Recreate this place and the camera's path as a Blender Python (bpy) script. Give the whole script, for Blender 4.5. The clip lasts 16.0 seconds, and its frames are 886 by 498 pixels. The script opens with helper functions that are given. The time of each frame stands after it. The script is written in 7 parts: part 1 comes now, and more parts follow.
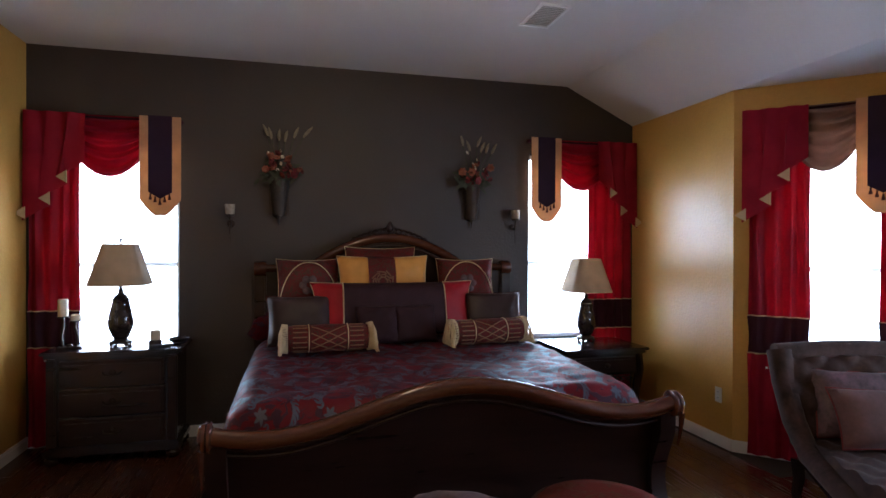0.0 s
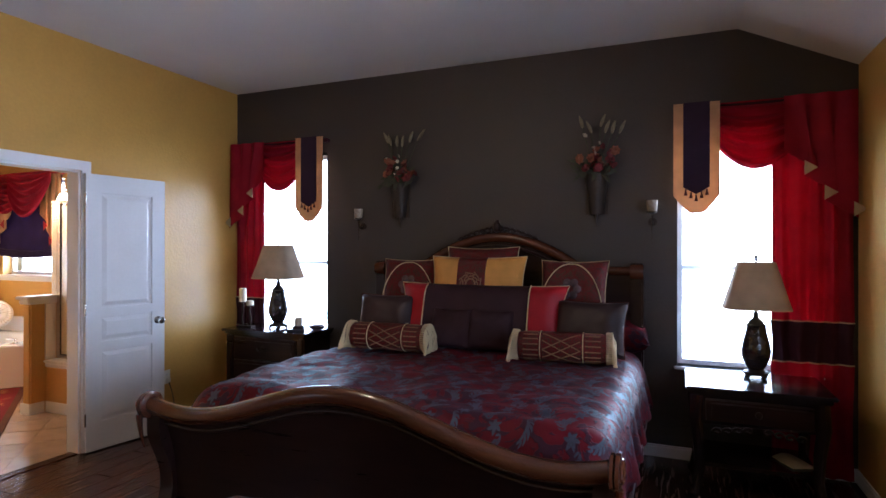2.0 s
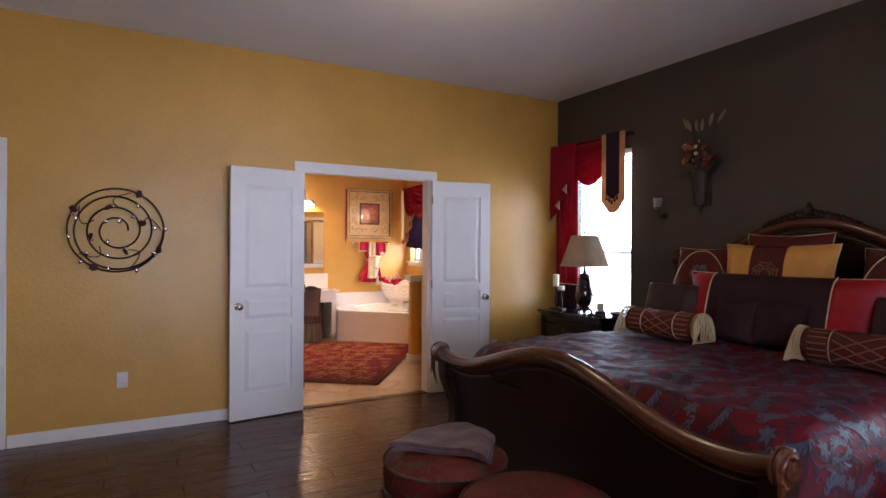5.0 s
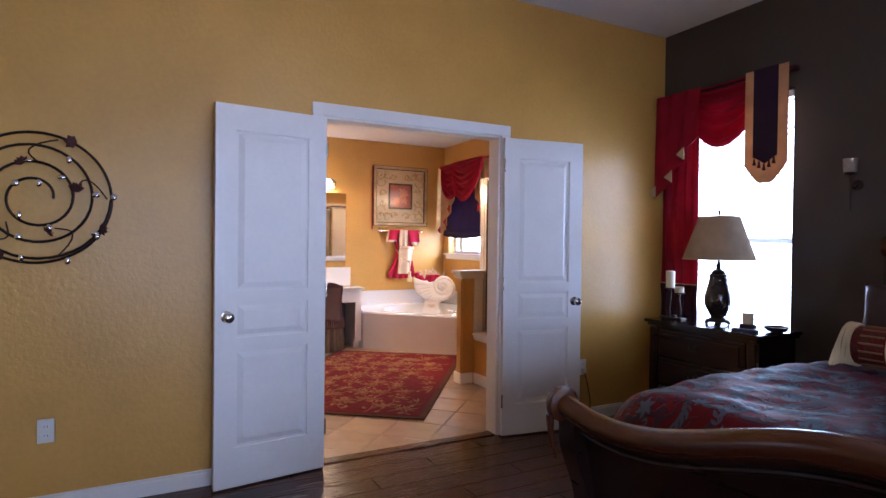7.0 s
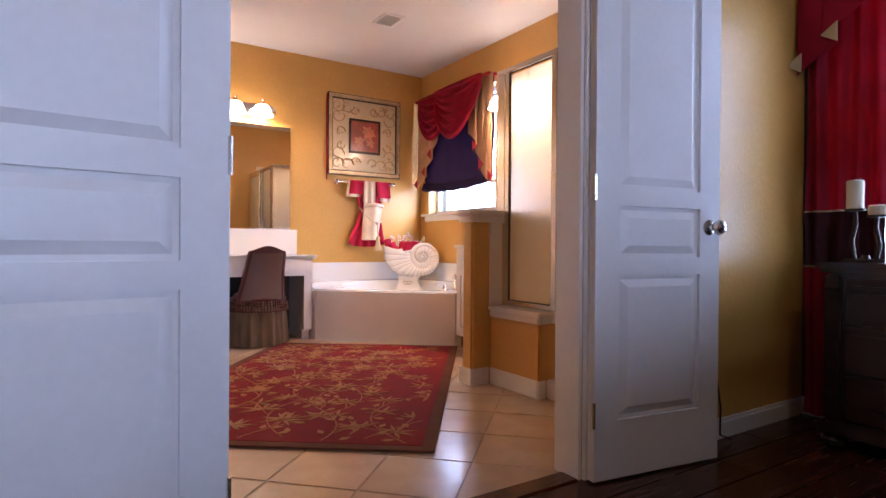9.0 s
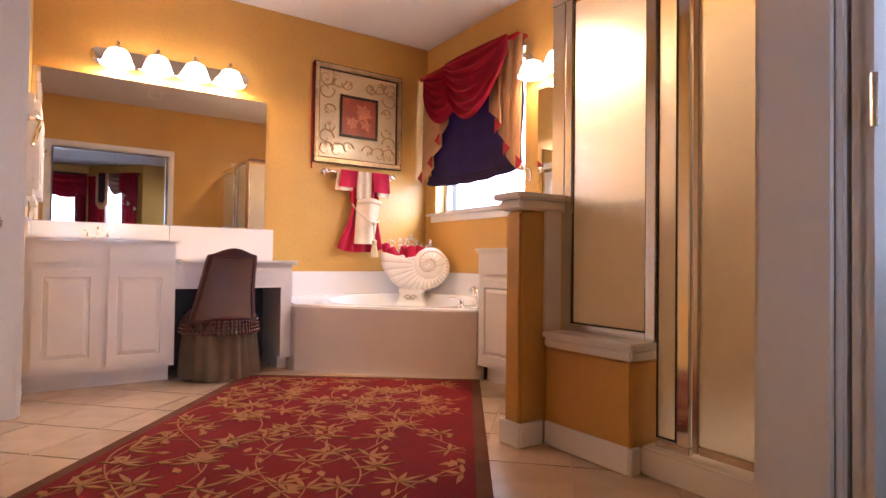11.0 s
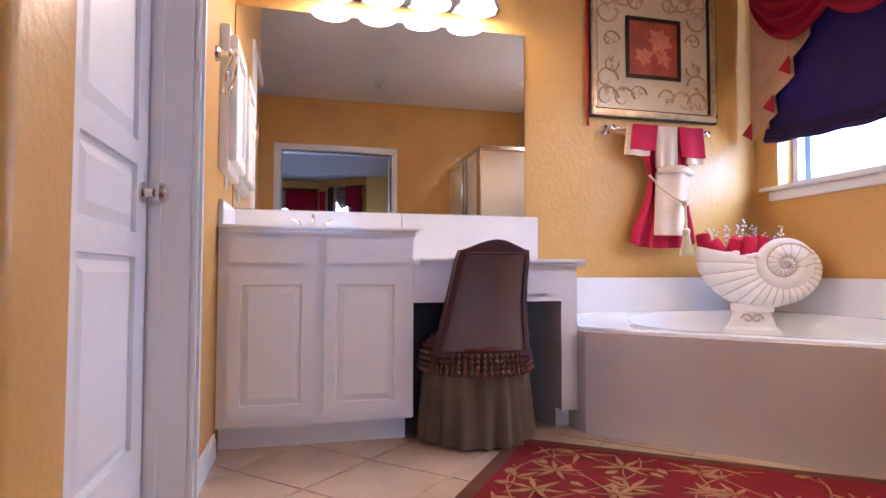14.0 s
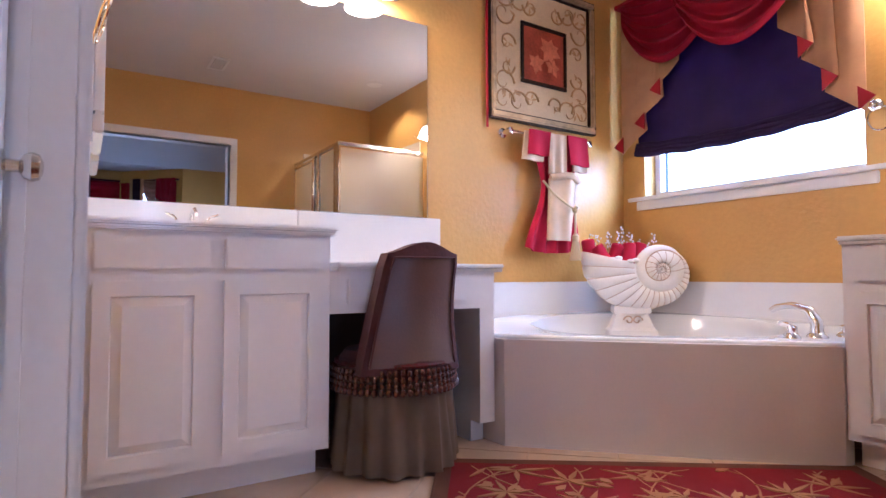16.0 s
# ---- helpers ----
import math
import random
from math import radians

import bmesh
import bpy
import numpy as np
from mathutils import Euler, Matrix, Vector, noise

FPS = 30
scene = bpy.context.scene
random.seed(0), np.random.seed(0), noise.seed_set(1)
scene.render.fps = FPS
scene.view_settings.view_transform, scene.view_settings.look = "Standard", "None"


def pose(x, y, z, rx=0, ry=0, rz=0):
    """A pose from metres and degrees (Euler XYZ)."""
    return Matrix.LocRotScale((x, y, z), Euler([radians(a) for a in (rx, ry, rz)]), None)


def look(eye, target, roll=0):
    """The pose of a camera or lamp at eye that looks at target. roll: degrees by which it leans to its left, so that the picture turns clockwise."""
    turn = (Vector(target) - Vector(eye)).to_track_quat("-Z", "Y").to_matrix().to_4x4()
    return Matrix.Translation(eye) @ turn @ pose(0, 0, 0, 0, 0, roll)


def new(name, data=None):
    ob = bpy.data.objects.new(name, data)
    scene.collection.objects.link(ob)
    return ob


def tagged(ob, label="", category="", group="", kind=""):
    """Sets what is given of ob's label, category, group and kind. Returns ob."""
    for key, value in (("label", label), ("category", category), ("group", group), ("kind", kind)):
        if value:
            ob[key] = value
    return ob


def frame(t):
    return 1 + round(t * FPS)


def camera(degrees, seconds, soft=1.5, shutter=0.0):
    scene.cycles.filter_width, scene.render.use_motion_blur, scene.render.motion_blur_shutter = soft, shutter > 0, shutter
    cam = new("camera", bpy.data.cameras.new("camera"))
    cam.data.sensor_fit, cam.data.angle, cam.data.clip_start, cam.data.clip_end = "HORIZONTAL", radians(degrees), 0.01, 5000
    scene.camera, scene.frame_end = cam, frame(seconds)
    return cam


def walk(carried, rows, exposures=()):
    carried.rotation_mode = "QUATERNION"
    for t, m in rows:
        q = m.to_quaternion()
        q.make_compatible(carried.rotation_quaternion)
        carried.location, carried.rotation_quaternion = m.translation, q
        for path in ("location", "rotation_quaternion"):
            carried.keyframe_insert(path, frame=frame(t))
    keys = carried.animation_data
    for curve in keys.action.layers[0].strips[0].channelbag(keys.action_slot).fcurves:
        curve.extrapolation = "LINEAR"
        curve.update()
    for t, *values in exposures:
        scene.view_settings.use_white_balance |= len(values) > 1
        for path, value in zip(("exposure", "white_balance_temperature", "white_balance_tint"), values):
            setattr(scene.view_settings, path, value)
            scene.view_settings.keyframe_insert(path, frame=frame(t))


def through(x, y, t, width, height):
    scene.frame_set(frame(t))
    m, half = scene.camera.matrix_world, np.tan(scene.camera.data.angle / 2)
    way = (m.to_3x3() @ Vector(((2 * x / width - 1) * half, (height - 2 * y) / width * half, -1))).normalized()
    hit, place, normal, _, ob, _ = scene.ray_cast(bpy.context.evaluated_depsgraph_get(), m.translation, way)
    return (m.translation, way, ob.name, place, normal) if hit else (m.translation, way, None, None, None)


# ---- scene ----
cam = camera(76.0, 16.0)
PATH = [
    (0, (0.179, 0.235, 1.509), (0.677, 2.172, 1.5), 0.2),
    (0.5, (0.677, 0.27, 1.486), (0.833, 2.264, 1.487), 0.1),
    (1, (1.249, 0.36, 1.483), (1.087, 2.353, 1.488), 0.2),
    (1.5, (1.761, 0.49, 1.489), (1.27, 2.429, 1.496), 0.1),
    (2, (2.243, 0.706, 1.485), (1.474, 2.552, 1.486), 0.1),
    (2.5, (2.634, 0.858, 1.478), (1.637, 2.592, 1.476), 0.0),
    (3, (2.923, 1.025, 1.448), (1.656, 2.572, 1.45), -0.0),
    (3.5, (3.166, 1.125, 1.441), (1.715, 2.501, 1.444), -0.0),
    (4, (3.313, 1.108, 1.427), (1.725, 2.323, 1.433), 0.0),
    (4.5, (3.274, 1.024, 1.404), (1.608, 2.129, 1.402), 0.2),
    (5, (3.066, 0.956, 1.392), (1.318, 1.927, 1.388), 0.4),
    (5.2, (2.961, 0.988, 1.401), (1.199, 1.933, 1.395), 0.4),
    (7.3, (1.159, 1.43, 1.269), (-0.613, 2.356, 1.246), 0.7),
    (7.5, (0.925, 1.493, 1.212), (-0.842, 2.43, 1.188), 0.7),
    (8, (0.487, 1.638, 1.014), (-1.248, 2.633, 0.996), 0.8),
    (8.5, (0.079, 1.782, 0.915), (-1.62, 2.837, 0.904), 0.8),
    (9, (-0.322, 1.97, 0.836), (-2.006, 3.048, 0.826), 0.4),
    (9.2, (-0.472, 2.044, 0.822), (-2.157, 3.122, 0.822), 0.4),
    (11.3, (-1.456, 2.444, 0.767), (-3.113, 3.564, 0.811), 0.8),
    (11.5, (-1.55, 2.504, 0.794), (-3.237, 3.577, 0.832), 0.7),
    (12, (-1.768, 2.583, 0.773), (-3.521, 3.545, 0.817), 0.7),
    (12.5, (-2.0, 2.651, 0.774), (-3.86, 3.387, 0.815), 0.6),
    (13, (-2.297, 2.655, 0.72), (-4.213, 3.225, 0.776), 0.3),
    (13.5, (-2.612, 2.588, 0.705), (-4.555, 3.056, 0.772), 0.1),
    (14, (-2.859, 2.524, 0.693), (-4.8, 3.0, 0.776), 0.1),
    (14.5, (-3.079, 2.423, 0.677), (-5.012, 2.925, 0.775), -0.0),
    (15, (-3.284, 2.362, 0.653), (-5.174, 3.008, 0.758), -0.2),
    (15.5, (-3.336, 2.306, 0.671), (-5.148, 3.147, 0.768), -0.1),
    (16, (-3.248, 2.214, 0.705), (-4.93, 3.291, 0.798), -0.1),
]
walk(cam, [(t, look(eye, target, roll)) for t, eye, target, roll in PATH],
     exposures=[(0.0, 0.3, 5950, 17), (2.5, 0.2, 5650, 20), (5.2, 0.0, 6500, 27), (7.3, 0.0, 5450, 26), (9.2, 0.0, 5600, 29), (11.3, 0.1, 6000, 28), (12.5, 0.0, 5350, 26), (14.0, -0.1, 4800, 25), (16.0, -0.1, 4650, 25)])

# ---- world, sun, window light ----
world = bpy.data.worlds.new("sky_world")
scene.world = world
world.use_nodes = True
wn = world.node_tree
sky = wn.nodes.new("ShaderNodeTexSky")
sky.sky_type = "NISHITA"
sky.sun_disc = False
sky.sun_elevation, sky.sun_rotation = radians(48), radians(190)
wn.links.new(sky.outputs[0], wn.nodes["Background"].inputs[0])
wn.nodes["Background"].inputs[1].default_value = 0.12

sun = new("sun", bpy.data.lights.new("sun", "SUN"))
sun.data.energy, sun.data.angle, sun.data.color = 3.0, radians(0.53), (1, 0.95, 0.88)
sun.matrix_basis = look((0, -9, 10), (0.0, 0.0, 0.0))


def window_light(name, eye, target, w, h, watts, color=(0.68, 0.84, 1.0)):
    """Daylight that stands in for the sky in a window's opening."""
    lamp = new(name, bpy.data.lights.new(name, "AREA"))
    lamp.data.shape, lamp.data.size, lamp.data.size_y = "RECTANGLE", w, h
    lamp.data.energy, lamp.data.color = watts, color
    lamp.matrix_basis = look(eye, target)
    return lamp


def bulb(name, at, watts, color, radius=0.03):
    lamp = new(name, bpy.data.lights.new(name, "POINT"))
    lamp.data.energy, lamp.data.color, lamp.data.shadow_soft_size = watts, color, radius
    lamp.location = at
    return lamp


WARM = (1.0, 0.75, 0.42)
window_light("daylight_north_west", (-1.18, 5.30, 1.50), (-1.18, 0, 1.50), 0.90, 1.66, 54)
window_light("daylight_north_east", (2.69, 5.30, 1.50), (2.69, 0, 1.50), 0.90, 1.66, 74)
window_light("daylight_bath", (-4.88, 5.30, 1.72), (-4.88, 0, 1.72), 1.14, 1.1, 92)
window_light("daylight_bay", (4.45, 1.78, 1.50), (0, 1.78, 1.50), 1.7, 1.66, 68)
window_light("daylight_bay_north", (3.97, 3.51, 1.50), (1.97, 1.51, 1.50), 0.86, 1.66, 80)

# ---- materials ----
def node(nt, kind, **values):
    n = nt.nodes.new(kind)
    for key, value in values.items():
        n.inputs[key.replace("_", " ")].default_value = value
    return n


def blank(name):
    m = bpy.data.materials.new(name)
    m.use_nodes = True
    nt = m.node_tree
    return m, nt, nt.nodes["Principled BSDF"]


def rgba(c):
    return (*c, 1.0)


def noisy(nt, scale, detail=4.0, vec=None, stretch=None):
    tc = nt.nodes.new("ShaderNodeTexCoord")
    n = node(nt, "ShaderNodeTexNoise", Scale=scale, Detail=detail)
    src = tc.outputs["Object"]
    if stretch:
        mp = node(nt, "ShaderNodeMapping", Scale=stretch)
        nt.links.new(src, mp.inputs[0])
        src = mp.outputs[0]
    nt.links.new(src, n.inputs["Vector"])
    return n


def ramp(nt, src, stops, constant=False):
    r = nt.nodes.new("ShaderNodeValToRGB")
    if constant:
        r.color_ramp.interpolation = "CONSTANT"
    el = r.color_ramp.elements
    while len(el) < len(stops):
        el.new(0.5)
    for e, (p, c) in zip(el, stops):
        e.position, e.color = p, rgba(c)
    nt.links.new(src, r.inputs[0])
    return r


def relief(nt, bsdf, src, strength, distance=0.01):
    b = node(nt, "ShaderNodeBump", Strength=strength, Distance=distance)
    nt.links.new(src, b.inputs["Height"])
    nt.links.new(b.outputs[0], bsdf.inputs["Normal"])
    return b


def tint(c, k):
    return tuple(max(0.0, min(1.0, v * k)) for v in c)


def surface(name, c, rough=0.6, metal=0.0, var=0.12, scale=4.0, bump=0.15, bscale=90.0, bdist=0.004, spec=0.5, coat=0.0, sheen=0.0, stretch=None, rvar=0.08, each=0.0):
    """Paint, plaster, wood, metal or plain cloth: a base colour that wanders at two scales, with fine relief."""
    m, nt, b = blank(name)
    big = noisy(nt, scale, 5.0, stretch=stretch)
    fine = noisy(nt, bscale, 3.0, stretch=stretch)
    add = nt.nodes.new("ShaderNodeMix")
    add.inputs[0].default_value = 0.35
    nt.links.new(big.outputs[0], add.inputs[2])
    nt.links.new(fine.outputs[0], add.inputs[3])
    col = ramp(nt, add.outputs[0], [(0.3, tint(c, 1 - var)), (0.7, tint(c, 1 + var))])
    out = col.outputs[0]
    if each:
        info = nt.nodes.new("ShaderNodeObjectInfo")
        hsv = nt.nodes.new("ShaderNodeHueSaturation")
        mr = node(nt, "ShaderNodeMapRange", To_Min=1 - each, To_Max=1 + each)
        nt.links.new(info.outputs["Random"], mr.inputs[0])
        nt.links.new(mr.outputs[0], hsv.inputs["Value"])
        nt.links.new(out, hsv.inputs["Color"])
        out = hsv.outputs[0]
    nt.links.new(out, b.inputs["Base Color"])
    rr = node(nt, "ShaderNodeMapRange", To_Min=max(0.02, rough - rvar), To_Max=min(1, rough + rvar))
    nt.links.new(big.outputs[0], rr.inputs[0])
    nt.links.new(rr.outputs[0], b.inputs["Roughness"])
    b.inputs["Metallic"].default_value = metal
    b.inputs["Specular IOR Level"].default_value = spec
    b.inputs["Coat Weight"].default_value = coat
    b.inputs["Coat Roughness"].default_value = 0.12
    b.inputs["Sheen Weight"].default_value = sheen * 0.10
    if bump:
        relief(nt, b, fine.outputs[0], bump, bdist)
    return m


def cloth(name, c, through=0.35, rough=0.6, sheen=0.3, spec=0.22):
    """Woven cloth that lets some light through."""
    m, nt, b = blank(name)
    out = nt.nodes["Material Output"]
    big = noisy(nt, 6.0)
    wv = noisy(nt, 260.0, 2.0)
    col = ramp(nt, big.outputs[0], [(0.3, tint(c, 0.8)), (0.7, tint(c, 1.15))])
    nt.links.new(col.outputs[0], b.inputs["Base Color"])
    b.inputs["Roughness"].default_value = rough
    b.inputs["Sheen Weight"].default_value = sheen * 0.02
    b.inputs["Specular IOR Level"].default_value = spec
    relief(nt, b, wv.outputs[0], 0.2, 0.002)
    if through:
        tr = nt.nodes.new("ShaderNodeBsdfTranslucent")
        nt.links.new(col.outputs[0], tr.inputs[0])
        mix = nt.nodes.new("ShaderNodeMixShader")
        mix.inputs[0].default_value = through
        nt.links.new(b.outputs[0], mix.inputs[1])
        nt.links.new(tr.outputs[0], mix.inputs[2])
        nt.links.new(mix.outputs[0], out.inputs[0])
    return m


def damask(name, ground, motif, scale=7.0, at=0.5, rough=0.45, sheen=0.4):
    """Two-colour woven pattern of curling leaf shapes, the motif a little glossier and raised."""
    m, nt, b = blank(name)
    tc = nt.nodes.new("ShaderNodeTexCoord")
    warp = node(nt, "ShaderNodeTexNoise", Scale=scale * 0.8, Detail=2.0)
    nt.links.new(tc.outputs["Object"], warp.inputs["Vector"])
    vm = nt.nodes.new("ShaderNodeVectorMath")
    vm.operation = "MULTIPLY_ADD"
    vm.inputs[1].default_value = (0.22, 0.22, 0.22)
    nt.links.new(warp.outputs["Color"], vm.inputs[0])
    nt.links.new(tc.outputs["Object"], vm.inputs[2])
    n1 = node(nt, "ShaderNodeTexNoise", Scale=scale, Detail=3.5, Distortion=1.6)
    nt.links.new(vm.outputs[0], n1.inputs["Vector"])
    r = ramp(nt, n1.outputs[0], [(at - 0.02, (0, 0, 0)), (at + 0.02, (1, 1, 1))])
    mix = nt.nodes.new("ShaderNodeMix")
    mix.data_type = "RGBA"
    big = noisy(nt, 3.0)
    g = ramp(nt, big.outputs[0], [(0.3, tint(ground, 0.7)), (0.7, tint(ground, 1.25))])
    nt.links.new(r.outputs[0], mix.inputs[0])
    nt.links.new(g.outputs[0], mix.inputs[6])
    mix.inputs[7].default_value = rgba(motif)
    nt.links.new(mix.outputs[2], b.inputs["Base Color"])
    b.inputs["Roughness"].default_value = rough
    b.inputs["Sheen Weight"].default_value = sheen * 0.0
    b.inputs["Specular IOR Level"].default_value = 0.12
    relief(nt, b, r.outputs[0], 0.5, 0.004)
    return m


def glowing(name, c, strength, rough=0.3):
    m, nt, b = blank(name)
    b.inputs["Base Color"].default_value = rgba(c)
    b.inputs["Roughness"].default_value = rough
    b.inputs["Emission Color"].default_value = rgba(c)
    b.inputs["Emission Strength"].default_value = strength
    return m


def clear(name, c=(1, 1, 1), rough=0.0, bump=0.0, bscale=60.0):
    m, nt, b = blank(name)
    b.inputs["Base Color"].default_value = rgba(c)
    b.inputs["Transmission Weight"].default_value = 1.0
    b.inputs["Roughness"].default_value = rough
    b.inputs["IOR"].default_value = 1.45
    if bump:
        relief(nt, b, noisy(nt, bscale, 2.0, stretch=(1, 1, 0.65)).outputs[0], bump, 0.01)
    return m


GOLD_WALL = surface("gold_wall_paint", (0.60, 0.335, 0.075), 0.36, var=0.09, scale=2.2, bump=0.34, bscale=44, bdist=0.006, spec=0.5)
DARK_WALL = surface("dark_olive_wall_paint", (0.050, 0.038, 0.033), 0.55, var=0.12, scale=2.0, bump=0.3, bscale=55, bdist=0.006)
CEILING = surface("ceiling_paint", (0.72, 0.70, 0.70), 0.9, var=0.04, scale=1.5, bump=0.25, bscale=60)
WHITE = surface("white_trim_paint", (0.80, 0.79, 0.79), 0.38, var=0.035, scale=5, bump=0.05, bscale=40)
CABINET = surface("white_cabinet_paint", (0.82, 0.79, 0.79), 0.35, var=0.03, scale=5, bump=0.04, bscale=50)
MARBLE = surface("cultured_marble", (0.82, 0.79, 0.76), 0.12, var=0.03, scale=3, bump=0.0, coat=0.4)
TUBWHITE = surface("tub_acrylic", (0.84, 0.82, 0.80), 0.10, var=0.02, scale=3, bump=0.0, coat=0.5)
APRON = surface("tub_apron_panel", (0.74, 0.66, 0.62), 0.32, var=0.04, scale=4, bump=0.05)
PLANK = surface("dark_laminate_plank", (0.060, 0.018, 0.008), 0.26, var=0.35, scale=3.0, bump=0.06, bscale=30, stretch=(14, 1.2, 1), each=0.22, coat=0.06, spec=0.35)
SUBFLOOR = surface("subfloor", (0.03, 0.018, 0.012), 0.8)
TILE = surface("floor_tile", (0.52, 0.375, 0.26), 0.22, var=0.10, scale=5, bump=0.12, bscale=12, bdist=0.006, each=0.06, coat=0.25)
GROUT = surface("tile_grout", (0.36, 0.27, 0.19), 0.9, bump=0.3)
BEDWOOD = surface("dark_cherry_wood", (0.022, 0.009, 0.007), 0.30, var=0.4, scale=3, bump=0.05, bscale=25, stretch=(1, 8, 8), coat=0.15, spec=0.35)
ROLLWOOD = surface("polished_cherry_roll", (0.075, 0.020, 0.008), 0.22, var=0.35, scale=4, bump=0.04, bscale=25, stretch=(1, 8, 8), coat=0.3)
BLACKWOOD = surface("espresso_wood", (0.018, 0.010, 0.010), 0.20, var=0.35, scale=4, bump=0.05, bscale=30, stretch=(1, 7, 7), coat=0.3)
BRONZE = surface("dark_bronze", (0.045, 0.032, 0.025), 0.38, metal=0.8, var=0.3, bump=0.1)
CHROME = surface("chrome", (0.82, 0.82, 0.83), 0.08, metal=1.0, var=0.02, bump=0.0, rvar=0.02)
NICKEL = surface("satin_nickel", (0.62, 0.58, 0.53), 0.22, metal=1.0, var=0.04, bump=0.0, rvar=0.03)
MIRROR = surface("mirror_silver", (0.90, 0.91, 0.90), 0.01, metal=1.0, var=0.0, bump=0.0, rvar=0.0)
GLASS = clear("window_glass")
RAINGLASS = clear("rain_glass", (0.97, 0.94, 0.87), 0.30, 0.20, 190.0)
SHOWERWALL = surface("beige_shower_stone", (0.70, 0.57, 0.42), 0.25, var=0.05, scale=3, bump=0.05)
RED = cloth("red_curtain_cloth", (0.40, 0.010, 0.036), 0.34)
REDSOLID = cloth("red_satin", (0.32, 0.008, 0.014), 0.0, 0.42)
WINE = cloth("wine_band_cloth", (0.055, 0.010, 0.022), 0.15)
PLUM = cloth("plum_shade_cloth", (0.034, 0.018, 0.066), 0.36, 0.7)
TAN = cloth("tan_lining_cloth", (0.56, 0.32, 0.16), 0.25)
GOLD = cloth("gold_satin", (0.66, 0.31, 0.07), 0.15, 0.4)
CREAM = cloth("cream_lining", (0.62, 0.48, 0.30), 0.2)
BANNERGOLD = cloth("pale_gold_banner_satin", (0.62, 0.35, 0.18), 0.35, 0.4)
NAVY = cloth("dark_banner_cloth", (0.030, 0.012, 0.035), 0.05)
FRINGE = cloth("ivory_fringe", (0.62, 0.48, 0.28), 0.1, 0.8)
LAMPSHADE = cloth("lampshade_linen", (0.56, 0.41, 0.27), 0.30, 0.9, 0.1)
BROWNCLOTH = cloth("brown_taffeta", (0.036, 0.018, 0.018), 0.0, 0.42, 0.6, 0.3)
BLACKCLOTH = cloth("black_wine_velvet", (0.030, 0.010, 0.014), 0.0, 0.7, 0.5)
BRICKRED = damask("brick_damask", (0.125, 0.014, 0.015), (0.075, 0.028, 0.020), 22, 0.52)
SPREAD = damask("bedspread_damask", (0.105, 0.005, 0.010), (0.044, 0.014, 0.024), 9.0, 0.52, 0.55)
SLATE = surface("slate_woven_satin", (0.050, 0.056, 0.080), 0.55, var=0.5, scale=5, bump=0.2, bscale=160, bdist=0.002, spec=0.3)
OTTOTOP = damask("ottoman_top_damask", (0.125, 0.018, 0.014), (0.085, 0.045, 0.026), 13, 0.54)
OTTOSIDE = damask("ottoman_side_damask", (0.060, 0.024, 0.018), (0.085, 0.062, 0.044), 14, 0.52)
# the wide colour swing paints in highlights of a crushed pile
VELVET = surface("mauve_velvet", (0.085, 0.040, 0.046), 0.5, var=0.95, scale=11, bump=0.3, bscale=40, sheen=0.8)
TAUPE = surface("taupe_tufted_velvet", (0.050, 0.027, 0.023), 0.75, spec=0.12, var=0.5, scale=11, bump=0.35, bscale=45, sheen=0.6)
LEATHER = surface("brown_leather", (0.095, 0.044, 0.032), 0.40, var=0.16, scale=4, bump=0.15, bscale=120)
BURGUNDY = surface("burgundy_velvet", (0.065, 0.014, 0.014), 0.8, var=0.3, scale=12, bump=0.3, sheen=0.6)
ORGANZA = cloth("olive_organza", (0.25, 0.175, 0.12), 0.45, 0.5, 0.2)
BEAD = surface("amber_bead", (0.10, 0.03, 0.02), 0.12, var=0.4, scale=30, bump=0, coat=0.5)
PLASTER = surface("shell_plaster", (0.80, 0.73, 0.65), 0.5, var=0.06, scale=12, bump=0.2)
GROOVE = surface("shell_antique_groove", (0.52, 0.36, 0.24), 0.6, var=0.15)
TOWELRED = cloth("red_terry", (0.42, 0.014, 0.040), 0.0, 0.95, 0.5)
TOWELCREAM = cloth("cream_terry", (0.68, 0.50, 0.33), 0.0, 0.95, 0.5)
TOWELWHITE = cloth("white_terry", (0.78, 0.74, 0.70), 0.0, 0.95, 0.4)
RUGRED = surface("rug_red_wool", (0.150, 0.006, 0.009), 0.95, var=0.18, scale=5, bump=0.5, bscale=220, bdist=0.004, sheen=0.3, spec=0.08)
RUGTAN = surface("rug_tan_wool", (0.29, 0.145, 0.058), 0.95, var=0.2, scale=9, bump=0.5, bscale=220, bdist=0.004, sheen=0.2, spec=0.08)
RUGEDGE = surface("rug_brown_border", (0.105, 0.046, 0.026), 0.95, var=0.2, scale=9, bump=0.5, bscale=220, spec=0.08)
BLIND = cloth("blind_slat", (0.82, 0.84, 0.86), 0.3, 0.5, 0.0)
PLASTIC = surface("white_plastic", (0.78, 0.76, 0.72), 0.3, var=0.02, bump=0)
DARKGAP = surface("dark_slot", (0.02, 0.02, 0.02), 0.8, bump=0)
CANDLE = surface("ivory_wax", (0.72, 0.62, 0.46), 0.45, var=0.06, bump=0.05)
SHADELIT = glowing("lit_frosted_glass", (1.0, 0.84, 0.60), 9.0)
LENSLIT = glowing("lit_lens", (1.0, 0.86, 0.66), 8.0)
FRAMEWOOD = surface("antique_gold_frame", (0.50, 0.36, 0.20), 0.34, metal=0.5, var=0.4, scale=9, bump=0.25, bscale=40)
